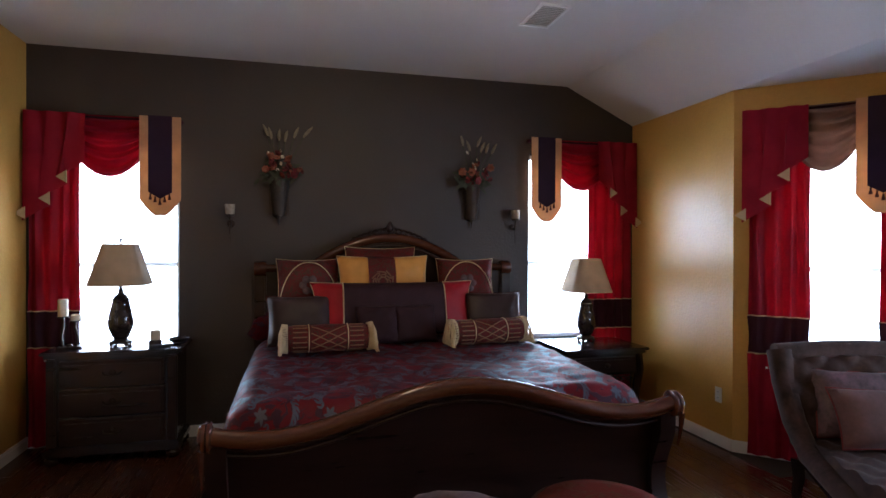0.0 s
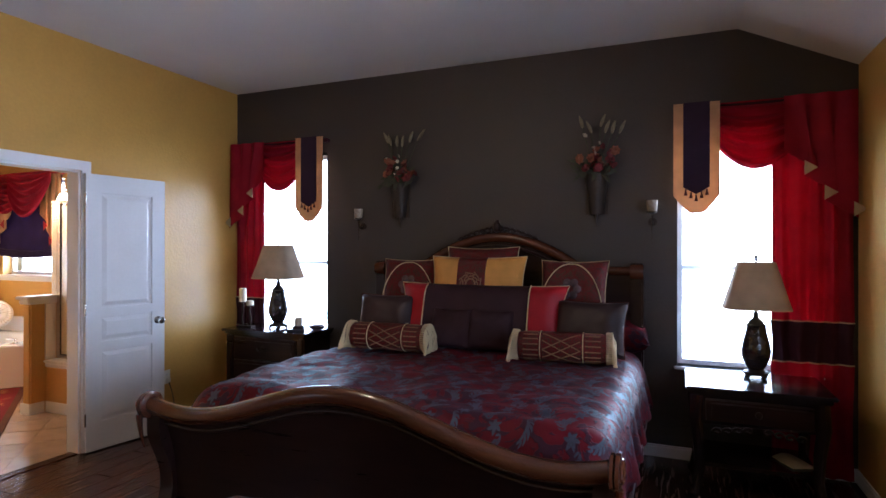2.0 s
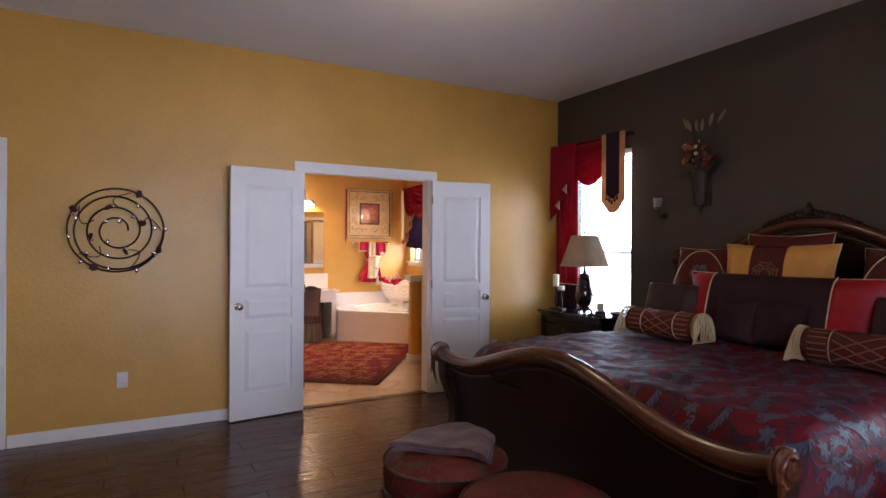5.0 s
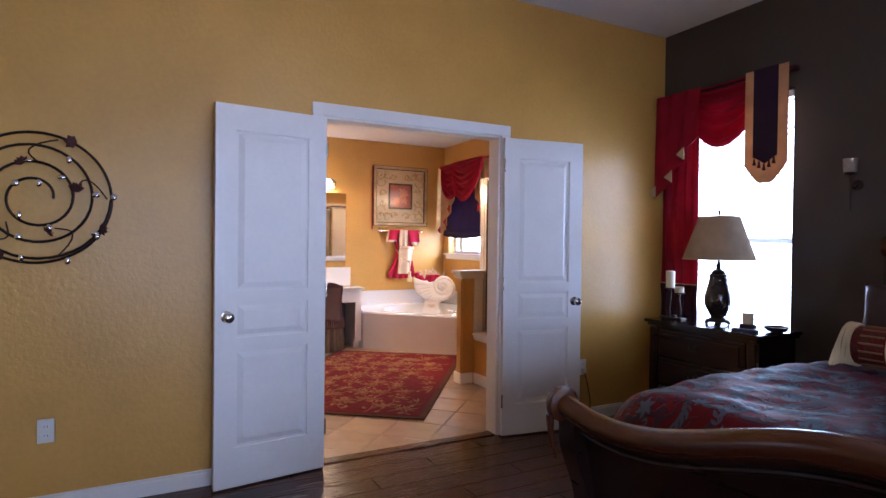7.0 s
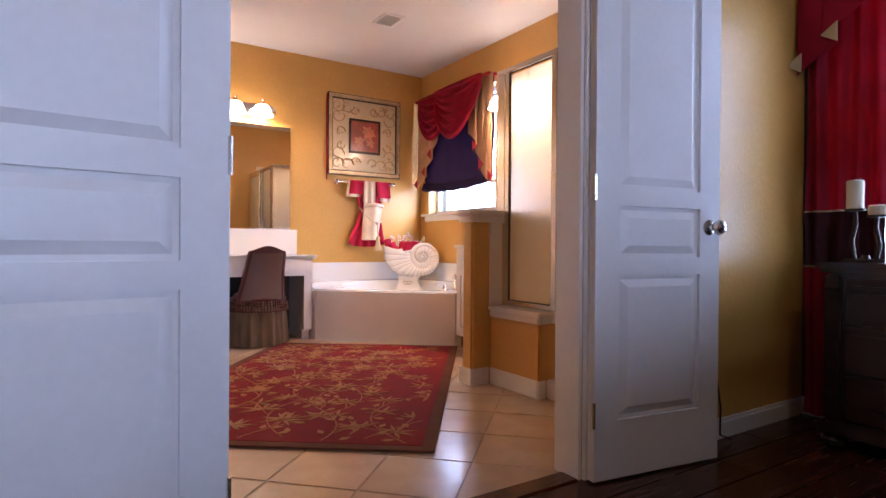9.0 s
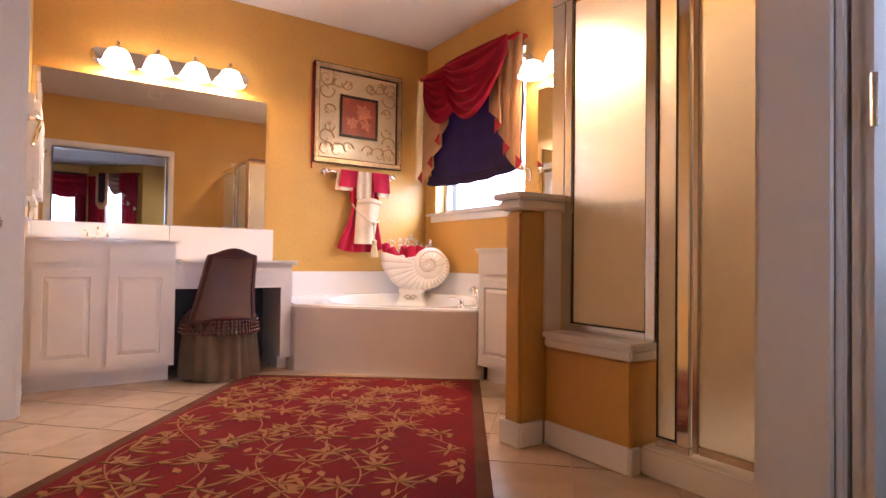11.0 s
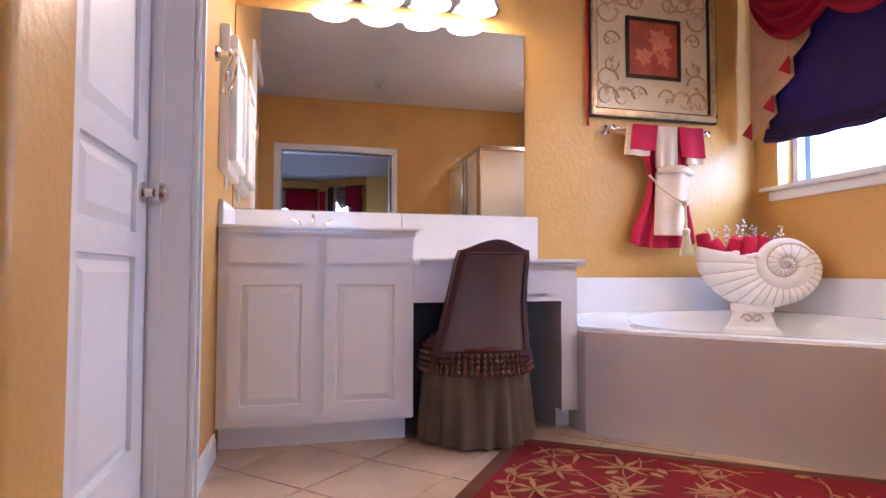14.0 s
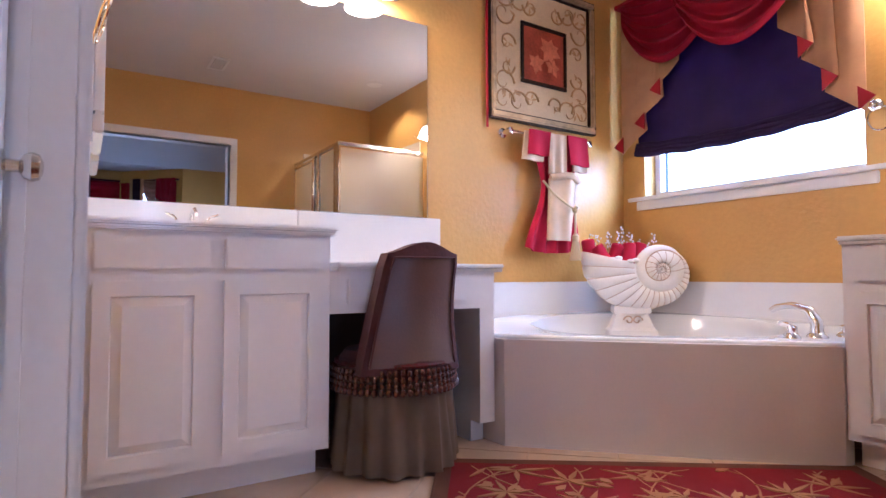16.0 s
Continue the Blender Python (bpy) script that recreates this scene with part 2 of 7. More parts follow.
PAPER = surface("parchment_mat", (0.64, 0.49, 0.28), 0.35, var=0.12, scale=7, bump=0.05, coat=0.5)
SCROLL = surface("scroll_print", (0.46, 0.27, 0.10), 0.4, var=0.3, scale=15, bump=0)
REDPRINT = surface("red_print", (0.36, 0.060, 0.026), 0.35, var=0.45, scale=9, bump=0, coat=0.5)
PETAL = surface("salmon_petal_print", (0.58, 0.17, 0.075), 0.4, var=0.3, scale=20, bump=0)
LEAF = surface("dried_leaf", (0.045, 0.050, 0.025), 0.7, var=0.4, scale=20)
PLUME = surface("dried_plume", (0.22, 0.19, 0.125), 0.9, var=0.3, scale=30)
PEACH = surface("peach_flower", (0.30, 0.105, 0.055), 0.7, var=0.3, scale=20)
DARKRED = surface("dark_red_flower", (0.16, 0.018, 0.018), 0.7, var=0.4, scale=20)
IVORY = surface("ivory_flower", (0.58, 0.52, 0.40), 0.7, var=0.2, scale=20)
PEARL = surface("white_berry", (0.85, 0.83, 0.85), 0.2, var=0.03, bump=0, coat=0.6)
THREAD = surface("dull_gold_thread", (0.20, 0.095, 0.042), 0.6, var=0.2)
VASE = surface("dark_urn_glaze", (0.030, 0.020, 0.018), 0.14, var=0.8, scale=14, bump=0.1, coat=0.7)


# ---- mesh helpers ----
def box(bm, x0, y0, z0, x1, y1, z1, bevel=0.0):
    r = bmesh.ops.create_cube(bm, size=1.0)
    vs = r["verts"]
    for v in vs:
        v.co = Vector(((x0 + x1) / 2 + v.co.x * (x1 - x0), (y0 + y1) / 2 + v.co.y * (y1 - y0), (z0 + z1) / 2 + v.co.z * (z1 - z0)))
    if bevel:
        es = list({e for v in vs for e in v.link_edges})
        bmesh.ops.bevel(bm, geom=es, offset=bevel, segments=2, affect="EDGES")
    return bm


def cuboid(x0, y0, z0, x1, y1, z1, bevel=0.0):
    return box(bmesh.new(), x0, y0, z0, x1, y1, z1, bevel)


def lathe(profile, n=32, bm=None, at=(0, 0, 0), squash=None):
    """A turned shape from (radius, height) pairs, closed at both ends. squash(angle) scales the radius."""
    bm = bm or bmesh.new()
    rings = []
    for r, z in profile:
        ring = []
        for i in range(n):
            a = 2 * math.pi * i / n
            k = squash(a) if squash else 1.0
            ring.append(bm.verts.new((at[0] + r * k * math.cos(a), at[1] + r * k * math.sin(a), at[2] + z)))
        rings.append(ring)
    for a, b in zip(rings, rings[1:]):
        for i in range(n):
            bm.faces.new((a[i], a[(i + 1) % n], b[(i + 1) % n], b[i]))
    bm.faces.new(rings[0][::-1])
    bm.faces.new(rings[-1])
    return bm


def tube(points, radius, n=10, bm=None, closed=False):
    """A round bar along points; radius may be a function of 0..1."""
    bm = bm or bmesh.new()
    pts = [Vector(p) for p in points]
    m = len(pts)
    rings = []
    up = Vector((0, 0, 1))
    for i, p in enumerate(pts):
        a = pts[(i - 1) % m] if (closed or i > 0) else p
        b = pts[(i + 1) % m] if (closed or i < m - 1) else p
        d = (b - a).normalized()
        if abs(d.dot(up)) > 0.97:
            up = Vector((1, 0, 0)) if abs(d.x) < 0.9 else Vector((0, 1, 0))
        s = d.cross(up).normalized()
        u = s.cross(d).normalized()
        up = u
        r = radius(i / (m - 1)) if callable(radius) else radius
        rings.append([bm.verts.new(p + r * (math.cos(2 * math.pi * k / n) * s + math.sin(2 * math.pi * k / n) * u)) for k in range(n)])
    pairs = list(zip(rings, rings[1:])) + ([(rings[-1], rings[0])] if closed else [])
    for a, b in pairs:
        for k in range(n):
            bm.faces.new((a[k], a[(k + 1) % n], b[(k + 1) % n], b[k]))
    if not closed:
        bm.faces.new(rings[0][::-1])
        bm.faces.new(rings[-1])
    return bm


def sheet(fn, nu, nv, off, bm=None):
    """A closed thick sheet: fn(u, v) gives the front, off (a vector) leads to the back."""
    bm = bm or bmesh.new()
    off = Vector(off)
    f = [[bm.verts.new(fn(i / nu, j / nv)) for j in range(nv + 1)] for i in range(nu + 1)]
    b = [[bm.verts.new(v.co + off) for v in row] for row in f]
    for i in range(nu):
        for j in range(nv):
            bm.faces.new((f[i][j], f[i + 1][j], f[i + 1][j + 1], f[i][j + 1]))
            bm.faces.new((b[i][j], b[i][j + 1], b[i + 1][j + 1], b[i + 1][j]))
    for i in range(nu):
        bm.faces.new((f[i][0], b[i][0], b[i + 1][0], f[i + 1][0]))
        bm.faces.new((f[i][nv], f[i + 1][nv], b[i + 1][nv], b[i][nv]))
    for j in range(nv):
        bm.faces.new((f[0][j], f[0][j + 1], b[0][j + 1], b[0][j]))
        bm.faces.new((f[nu][j], b[nu][j], b[nu][j + 1], f[nu][j + 1]))
    return bm


def prism(outline, z0, z1, bm=None):
    """An upright prism over an outline of (x, y)."""
    bm = bm or bmesh.new()
    a = [bm.verts.new((x, y, z0)) for x, y in outline]
    b = [bm.verts.new((x, y, z1)) for x, y in outline]
    n = len(a)
    for i in range(n):
        bm.faces.new((a[i], a[(i + 1) % n], b[(i + 1) % n], b[i]))
    bm.faces.new(a[::-1])
    bm.faces.new(b)
    return bm


def ball(at, r, bm=None, seg=10, squash=(1, 1, 1)):
    bm = bm or bmesh.new()
    m = Matrix.LocRotScale(Vector(at), None, Vector((r * squash[0], r * squash[1], r * squash[2])))
    bmesh.ops.create_uvsphere(bm, u_segments=seg, v_segments=max(5, seg * 2 // 3), radius=1.0, matrix=m)
    return bm


def cushion(w, h, t, sag=0.0, n=18):
    """A stuffed pillow standing upright: width along x, height along z, thickness along y, with drawn-out corners."""
    bm = bmesh.new()

    def side(sign):
        grid = []
        for i in range(n + 1):
            row = []
            for j in range(n + 1):
                u, v = 2 * i / n - 1, 2 * j / n - 1
                k = (max(0.0, 1 - u ** 4) * max(0.0, 1 - v ** 4)) ** 0.5
                pin = 1 - 0.075 * (1 - v * v) * abs(u) ** 3
                pinv = 1 - 0.075 * (1 - u * u) * abs(v) ** 3
                wr = 0.010 * noise.noise(Vector((u * 3, v * 3, sign * 5 + w * 10)))
                row.append((u * pin * w / 2, sign * (t / 2 * k) + (wr + 0.007 * math.sin(9 * (abs(u) - abs(v)) + 4 * u * v + w * 30) * (abs(u * v)) ** 0.6) * k, v * pinv * h / 2 + h / 2 - sag * (1 - u * u) * (v + 1) / 2))
            grid.append(row)
        return grid
    fr, bk = side(-1), side(1)
    fv = [[bm.verts.new(p) for p in row] for row in fr]
    bv = [[fv[i][j] if i in (0, n) or j in (0, n) else bm.verts.new(bk[i][j]) for j in range(n + 1)] for i in range(n + 1)]
    for i in range(n):
        for j in range(n):
            bm.faces.new((fv[i][j], fv[i + 1][j], fv[i + 1][j + 1], fv[i][j + 1]))
            q = (bv[i][j], bv[i][j + 1], bv[i + 1][j + 1], bv[i + 1][j])
            bm.faces.new(q)
    return bm


def rim(w, h, n=18, inset=1.0):
    """The seam line of a cushion."""
    out = []
    for i in range(n):
        out.append((2 * i / n - 1, -1))
    for i in range(n):
        out.append((1, 2 * i / n - 1))
    for i in range(n):
        out.append((1 - 2 * i / n, 1))
    for i in range(n):
        out.append((-1, 1 - 2 * i / n))
    res = []
    for u, v in out:
        pin = 1 - 0.075 * (1 - v * v) * abs(u) ** 3
        pinv = 1 - 0.075 * (1 - u * u) * abs(v) ** 3
        res.append((u * pin * w / 2 * inset, 0, v * pinv * h / 2 * inset + h / 2))
    return res


def moved(bm, m):
    bm.transform(m)
    return bm


def join(*bms):
    """Adds the later meshes to the first."""
    first = bms[0]
    for other in bms[1:]:
        vm = {v: first.verts.new(v.co) for v in other.verts}
        for f in other.faces:
            first.faces.new([vm[v] for v in f.verts])
        other.free()
    return first


def mesh_of(name, bm, material, smooth=True):
    bmesh.ops.recalc_face_normals(bm, faces=bm.faces[:])
    me = bpy.data.meshes.new(name)
    bm.to_mesh(me)
    bm.free()
    me.materials.append(material)
    for p in me.polygons:
        p.use_smooth = smooth
    if smooth:
        me.set_sharp_from_angle(angle=radians(38))
    return me


def part(name, bm, material, parent, label="", smooth=True):
    ob = new(name, mesh_of(name, bm, material, smooth))
    ob.parent = parent
    if label:
        ob["label"] = label
    return ob


def thing(name, m, label, category, group=""):
    ob = new(name)
    ob.empty_display_size = 0.1
    ob.matrix_basis = m
    return tagged(ob, label, category, group)


def solo(name, bm, material, m, label, category, group="", smooth=True):
    ob = new(name, mesh_of(name, bm, material, smooth))
    ob.matrix_basis = m
    return tagged(ob, label, category, group)


def setting(name, bm, material, label, category, smooth=False):
    ob = new(name, mesh_of(name, bm, material, smooth))
    return tagged(ob, label, category, kind="structure")


def child_setting(name, bm, material, parent, smooth=False):
    return part(name, bm, material, parent, "", smooth)

# ---- large structure ----
XW, XE, YN, YS, TOP = -1.765, 3.30, 5.07, -1.6, 3.0
BW, BE, BS, BTOP = -5.61, -1.885, 2.20, 2.65
WT = 0.16


def wall_run(p, q, z0, z1, thick, openings):
    """A wall from p to q (its room face), thick to the left of that way, with openings (from, to, low, high) along it."""
    bm = bmesh.new()
    p, q = Vector((*p, 0)), Vector((*q, 0))
    length = (q - p).length
    cuts = sorted(openings)
    s = 0.0
    for a, b, lo, hi in cuts:
        if a > s:
            box(bm, s, 0, z0, a, thick, z1)
        if lo > z0:
            box(bm, a, 0, z0, b, thick, lo)
        if hi < z1:
            box(bm, a, 0, hi, b, thick, z1)
        s = b
    if s < length:
        box(bm, s, 0, z0, length, thick, z1)
    d = (q - p).normalized()
    m = Matrix.Translation(p) @ Matrix.Rotation(math.atan2(d.y, d.x), 4, "Z")
    return moved(bm, m)


# bedroom
W1, W2, WLO, WHI = (-1.64, -0.72), (2.23, 3.15), 0.66, 2.36
setting("wall_north", wall_run((XW, YN), (XE, YN), 0, TOP + 0.1, WT, [(W1[0] - XW, W1[1] - XW, WLO, WHI), (W2[0] - XW, W2[1] - XW, WLO, WHI)]),
        DARK_WALL, "dark olive-brown painted feature wall behind the bed", "wall")
DOOR = (2.262, 3.489, 2.05)
setting("wall_west", wall_run((XW, YS), (XW, YN), 0, TOP + 0.1, 0.12, [(-1.0 - YS, 0.16 - YS, 0, 2.05), (DOOR[0] - YS, DOOR[1] - YS, 0, DOOR[2])]),
        GOLD_WALL, "gold painted textured wall with double door opening", "wall")
setting("wall_east", moved(wall_run((0, 0), (YN - 3.76, 0), 0, 2.72, 0.16, []), pose(XE, YN, 0, 0, 0, -90)), GOLD_WALL, "gold painted textured wall beside the bay", "wall")
BAY = [(XE, 3.76), (4.22, 2.84), (4.22, 0.74), (XE, -0.18)]
BLO, BHI = 0.66, 2.36
setting("wall_bay_north", wall_run(BAY[0], BAY[1], 0, 2.72, WT, [(0.22, 1.10, BLO, BHI)]), GOLD_WALL, "gold painted angled bay wall with window", "wall")
setting("wall_bay_east", wall_run(BAY[1], BAY[2], 0, 2.72, WT, [(0.18, 1.92, BLO, BHI)]), GOLD_WALL, "gold painted bay wall with wide window", "wall")
setting("wall_bay_south", wall_run(BAY[2], BAY[3], 0, 2.72, WT, [(0.22, 1.10, BLO, BHI)]), GOLD_WALL, "gold painted angled bay wall with window", "wall")
setting("wall_east_south", wall_run((XE, -0.18), (XE, YS), 0, 2.72, 0.16, []), GOLD_WALL, "gold painted textured wall south of the bay", "wall")
setting("wall_south", wall_run((XE, YS), (XW, YS), 0, TOP + 0.1, 0.16, []), GOLD_WALL, "plain gold painted wall closing the bedroom", "wall")
bm = cuboid(XW, YS, TOP, 2.61, YN, TOP + 0.12)
slope = bmesh.new()
vs = [slope.verts.new(c) for c in ((2.61, YS, TOP), (XE, YS, 2.67), (XE, YN, 2.67), (2.61, YN, TOP), (2.61, YS, TOP + 0.12), (XE, YS, 2.79), (XE, YN, 2.79), (2.61, YN, TOP + 0.12))]
for f in ((0, 1, 2, 3), (7, 6, 5, 4), (0, 4, 5, 1), (3, 2, 6, 7), (1, 5, 6, 2), (0, 3, 7, 4)):
    slope.faces.new([vs[i] for i in f])
setting("ceiling", join(bm, slope), CEILING, "white painted vaulted bedroom ceiling with one sloped side", "ceiling")
setting("ceiling_bay", prism([(XE, -0.4), (4.5, -0.4), (4.5, 3.95), (XE, 3.95)], 2.67, 2.79), CEILING, "white painted ceiling of the bay", "ceiling")

# bathroom
BWIN = (-5.45, -4.31, 1.17, 2.30)
setting("wall_bath_north", wall_run((BW, YN), (XW - 0.12, YN), 0, BTOP + 0.1, WT, [(BWIN[0] - BW, BWIN[1] - BW, BWIN[2], BWIN[3])]), GOLD_WALL, "gold painted bathroom wall with a window over the tub", "wall")
setting("wall_bath_west", wall_run((BW, 1.0), (BW, YN), 0, BTOP + 0.1, 0.16, []), GOLD_WALL, "gold painted bathroom wall behind the vanity", "wall")
CLOSET = (-4.65, -4.03)
setting("wall_closet_jamb", cuboid(CLOSET[1] + 0.003, 2.03, 0, -3.972, 2.082, BTOP), GOLD_WALL, "gold painted return beside the narrow door", "wall")
setting("wall_bath_south", wall_run((CLOSET[1] - 0.001, BS), (BW, BS), 0, BTOP + 0.1, 0.12, [(0, CLOSET[1] - 0.001 - CLOSET[0], 0, 2.05)]), GOLD_WALL, "gold painted bathroom wall with a narrow panel door", "wall")
bm = prism([(-3.97, 1.93), (-3.735, 1.93)] + [(-3.76 + 0.025 * math.cos(a), 2.110 + 0.025 * math.sin(a)) for a in [i * math.pi / 12 for i in range(7)]] + [(-3.95 - 0.020 * math.sin(a), 2.115 + 0.020 * math.cos(a)) for a in [i * math.pi / 10 for i in range(6)]], 0, BTOP)
setting("wall_bath_pier", bm, GOLD_WALL, "gold textured wall pier with rounded bullnose corner", "wall", True)
setting("wall_bath_passage", wall_run((BE, 2.03), (-3.737, 2.03), 0, BTOP + 0.1, 0.12, []), GOLD_WALL, "gold painted wall closing the bathroom entry", "wall")
setting("ceiling_bath", cuboid(BW, 1.0, BTOP, BE, YN, BTOP + 0.12), CEILING, "white painted flat bathroom ceiling", "ceiling")
setting("wall_closet", cuboid(-5.0, 1.7, 0, -3.7, 1.8, BTOP), GOLD_WALL, "gold painted wall behind the narrow door", "wall")

# ground outside
setting("ground", cuboid(-60, -60, -0.5, 60, 60, -0.15), surface("dry_lawn", (0.10, 0.11, 0.05), 0.95, var=0.4, scale=1.0), "dry grass ground outside the house", "ground")


# baseboards
def baseboard(points, name, label):
    """A moulded skirting board along floor points, on the room side."""
    made = bmesh.new()
    for (x0, y0), (x1, y1) in zip(points, points[1:]):
        d = Vector((x1 - x0, y1 - y0, 0))
        seg = box(bmesh.new(), 0, -0.013, 0.0, d.length, 0, 0.070)
        box(seg, 0, -0.008, 0.070, d.length, 0, 0.086)
        moved(seg, Matrix.Translation((x0, y0, 0)) @ Matrix.Rotation(math.atan2(d.y, d.x), 4, "Z"))
        join(made, seg)
    return setting(name, made, WHITE, label, "baseboard")


baseboard([(XW, 0.24), (XW, DOOR[0] - 0.075)], "baseboard_west_1", "white painted baseboard along the gold wall")
baseboard([(XW, DOOR[1] + 0.075), (XW, YN)], "baseboard_west_2", "white painted baseboard beside the open door")
baseboard([(XW, YN), (XE, YN)], "baseboard_north", "white painted baseboard along the dark wall")
baseboard([(XE, YN), (XE, 3.76)], "baseboard_east", "white painted baseboard along the gold wall")
baseboard([BAY[0], BAY[1], BAY[2], BAY[3], (XE, YS)], "baseboard_bay", "white painted baseboard round the bay")
baseboard([(-4.735, BS), (-5.15, BS)], "baseboard_bath_south", "white painted baseboard beside the narrow door")


# double door casing and jambs
def casing(name, parent_label, y0, y1, top, x_face, way, depth):
    """Moulded casing round an opening in a wall along y, with jambs through the wall."""
    th = thing(name, pose(0, 0, 0), parent_label, "door frame")
    th["kind"] = "structure"
    w = 0.072
    for nm, a, b, lo, hi in (("casing_side", y0 - w, y0, 0, top), ("casing_side", y1, y1 + w, 0, top), ("casing_head", y0 - w, y1 + w, top, top + w)):
        bm = cuboid(min(x_face, x_face + way * 0.018), a, lo, max(x_face, x_face + way * 0.018), b, hi, 0.004)
        part(nm, bm, WHITE, th)
    x1 = x_face - way * depth
    for a, b, lo, hi in ((y0 - 0.001, y0 + 0.015, 0, top), (y1 - 0.015, y1 + 0.001, 0, top), (y0, y1, top - 0.015, top + 0.001)):
        part("jamb", cuboid(min(x_face, x1), a, lo, max(x_face, x1), b, hi), WHITE, th)
    return th


casing("door_frame_1", "white painted casing of the double door opening", DOOR[0], DOOR[1], DOOR[2], XW, 1, 0.12)
casing("door_frame_2", "white painted casing on the bathroom side", DOOR[0], DOOR[1], DOOR[2], BE, -1, 0.0)
casing("door_frame_3", "white painted casing of a doorway in the gold wall", -1.0, 0.16, 2.05, XW, 1, 0.12)
setting("threshold", cuboid(-1.845, DOOR[0] + 0.016, -0.003, -1.762, DOOR[1] - 0.016, 0.007, 0.003), PLANK, "dark wooden threshold strip between the floors", "threshold")
setting("hall_wall", cuboid(XW - 1.2, -1.2, 0, XW - 1.1, 0.4, 2.6), GOLD_WALL, "plain gold wall beyond the far doorway", "wall")


# panel doors
def panel_door(name, m, label, w=0.607, h=2.03, knob_at=None, group=""):
    """Three raised panels each side; local x from the hinge to the free edge, the room face at y = 0."""
    th = thing(name, m, label, "door", group)
    t, st = 0.035, 0.105
    rows = [(0.217, 0.734), (0.80, 0.985), (1.05, 1.895)]
    body = cuboid(0, 0.013, 0.010, w, t - 0.013, h)
    for a, b in ((0, st), (w - st, w)):
        box(body, a, 0, 0.010, b, t, h)
    for lo, hi in ((0.010, rows[0][0]), (rows[0][1], rows[1][0]), (rows[1][1], rows[2][0]), (rows[2][1], h)):
        box(body, st, 0, lo, w - st, t, hi)
    part("leaf", body, WHITE, th, smooth=False)
    for lo, hi in rows:
        for y0, y1 in ((0.0128, 0.002), (t - 0.0128, t - 0.002)):
            bm = bmesh.new()
            o = [(st + 0.014, lo + 0.014), (w - st - 0.014, lo + 0.014), (w - st - 0.014, hi - 0.014), (st + 0.014, hi - 0.014)]
            i = [(st + 0.044, lo + 0.042), (w - st - 0.044, lo + 0.042), (w - st - 0.044, hi - 0.042), (st + 0.044, hi - 0.042)]
            vo = [bm.verts.new((x, y0, z)) for x, z in o]
            vi = [bm.verts.new((x, y1, z)) for x, z in i]
            for k in range(4):
                bm.faces.new((vo[k], vo[(k + 1) % 4], vi[(k + 1) % 4], vi[k]))
            bm.faces.new(vi)
            bm.faces.new(vo[::-1])
            part("panel", bm, WHITE, th, smooth=False)
    for side in (-1, 1):
        prof = [(0.030, 0), (0.030, 0.006), (0.013, 0.010), (0.012, 0.030), (0.024, 0.038), (0.029, 0.050), (0.025, 0.062), (0.010, 0.068)]
        k = moved(lathe(prof, 20), pose(w - 0.06, 0 if side < 0 else t, 0.915, 90 if side < 0 else -90))
        if side < 0 or knob_at != "front":
            part("knob", k, NICKEL, th, "round satin nickel knob")
        else:
            k.free()
    for z in (0.2, 1.0, 1.8):
        part("hinge", moved(lathe([(0.006, 0), (0.006, 0.09)], 8), pose(-0.004, -0.002 if knob_at != "inner" else t, z)), NICKEL, th)
    return th


# the room faces of both leaves turn towards the bed
panel_door("panel_door", pose(-1.705, 3.489, 0, 0, 0, 81.6), "white three-panel door leaf standing open against the gold wall", knob_at="front", group="double door")
LM = pose(-1.709, 2.262, 0, 0, 0, -83.2)
panel_door("panel_door", LM @ pose(0, -0.035, 0), "white three-panel door leaf standing open against the gold wall", knob_at="inner", group="double door")
panel_door("panel_door", pose(CLOSET[1] + 0.001, 2.082, 0, 0, 0, 180), "white three-panel door, narrow and closed, in the bathroom wall", w=0.619)
fr = thing("door_frame_4", pose(0, 0, 0), "white painted casing of the narrow bathroom door", "door frame")
fr["kind"] = "structure"
for nm, a, b, lo, hi in (("casing_side", CLOSET[0] - 0.085, CLOSET[0], 0, 2.05), ("casing_head", CLOSET[0] - 0.085, CLOSET[1], 2.05, 2.13)):
    part(nm, cuboid(a, BS, lo, b, BS + 0.018, hi, 0.004), WHITE, fr)
part("casing_bead", cuboid(CLOSET[0] - 0.055, BS + 0.0175, 0, CLOSET[0] - 0.02, BS + 0.026, 2.06, 0.004), WHITE, fr)
part("jamb", cuboid(CLOSET[0] - 0.001, 2.051, 0, CLOSET[0] + 0.0005, BS, 2.05), WHITE, fr)
part("stop", cuboid(CLOSET[0] + 0.0005, 2.095, 0, CLOSET[0] + 0.012, 2.12, 2.05), WHITE, fr)


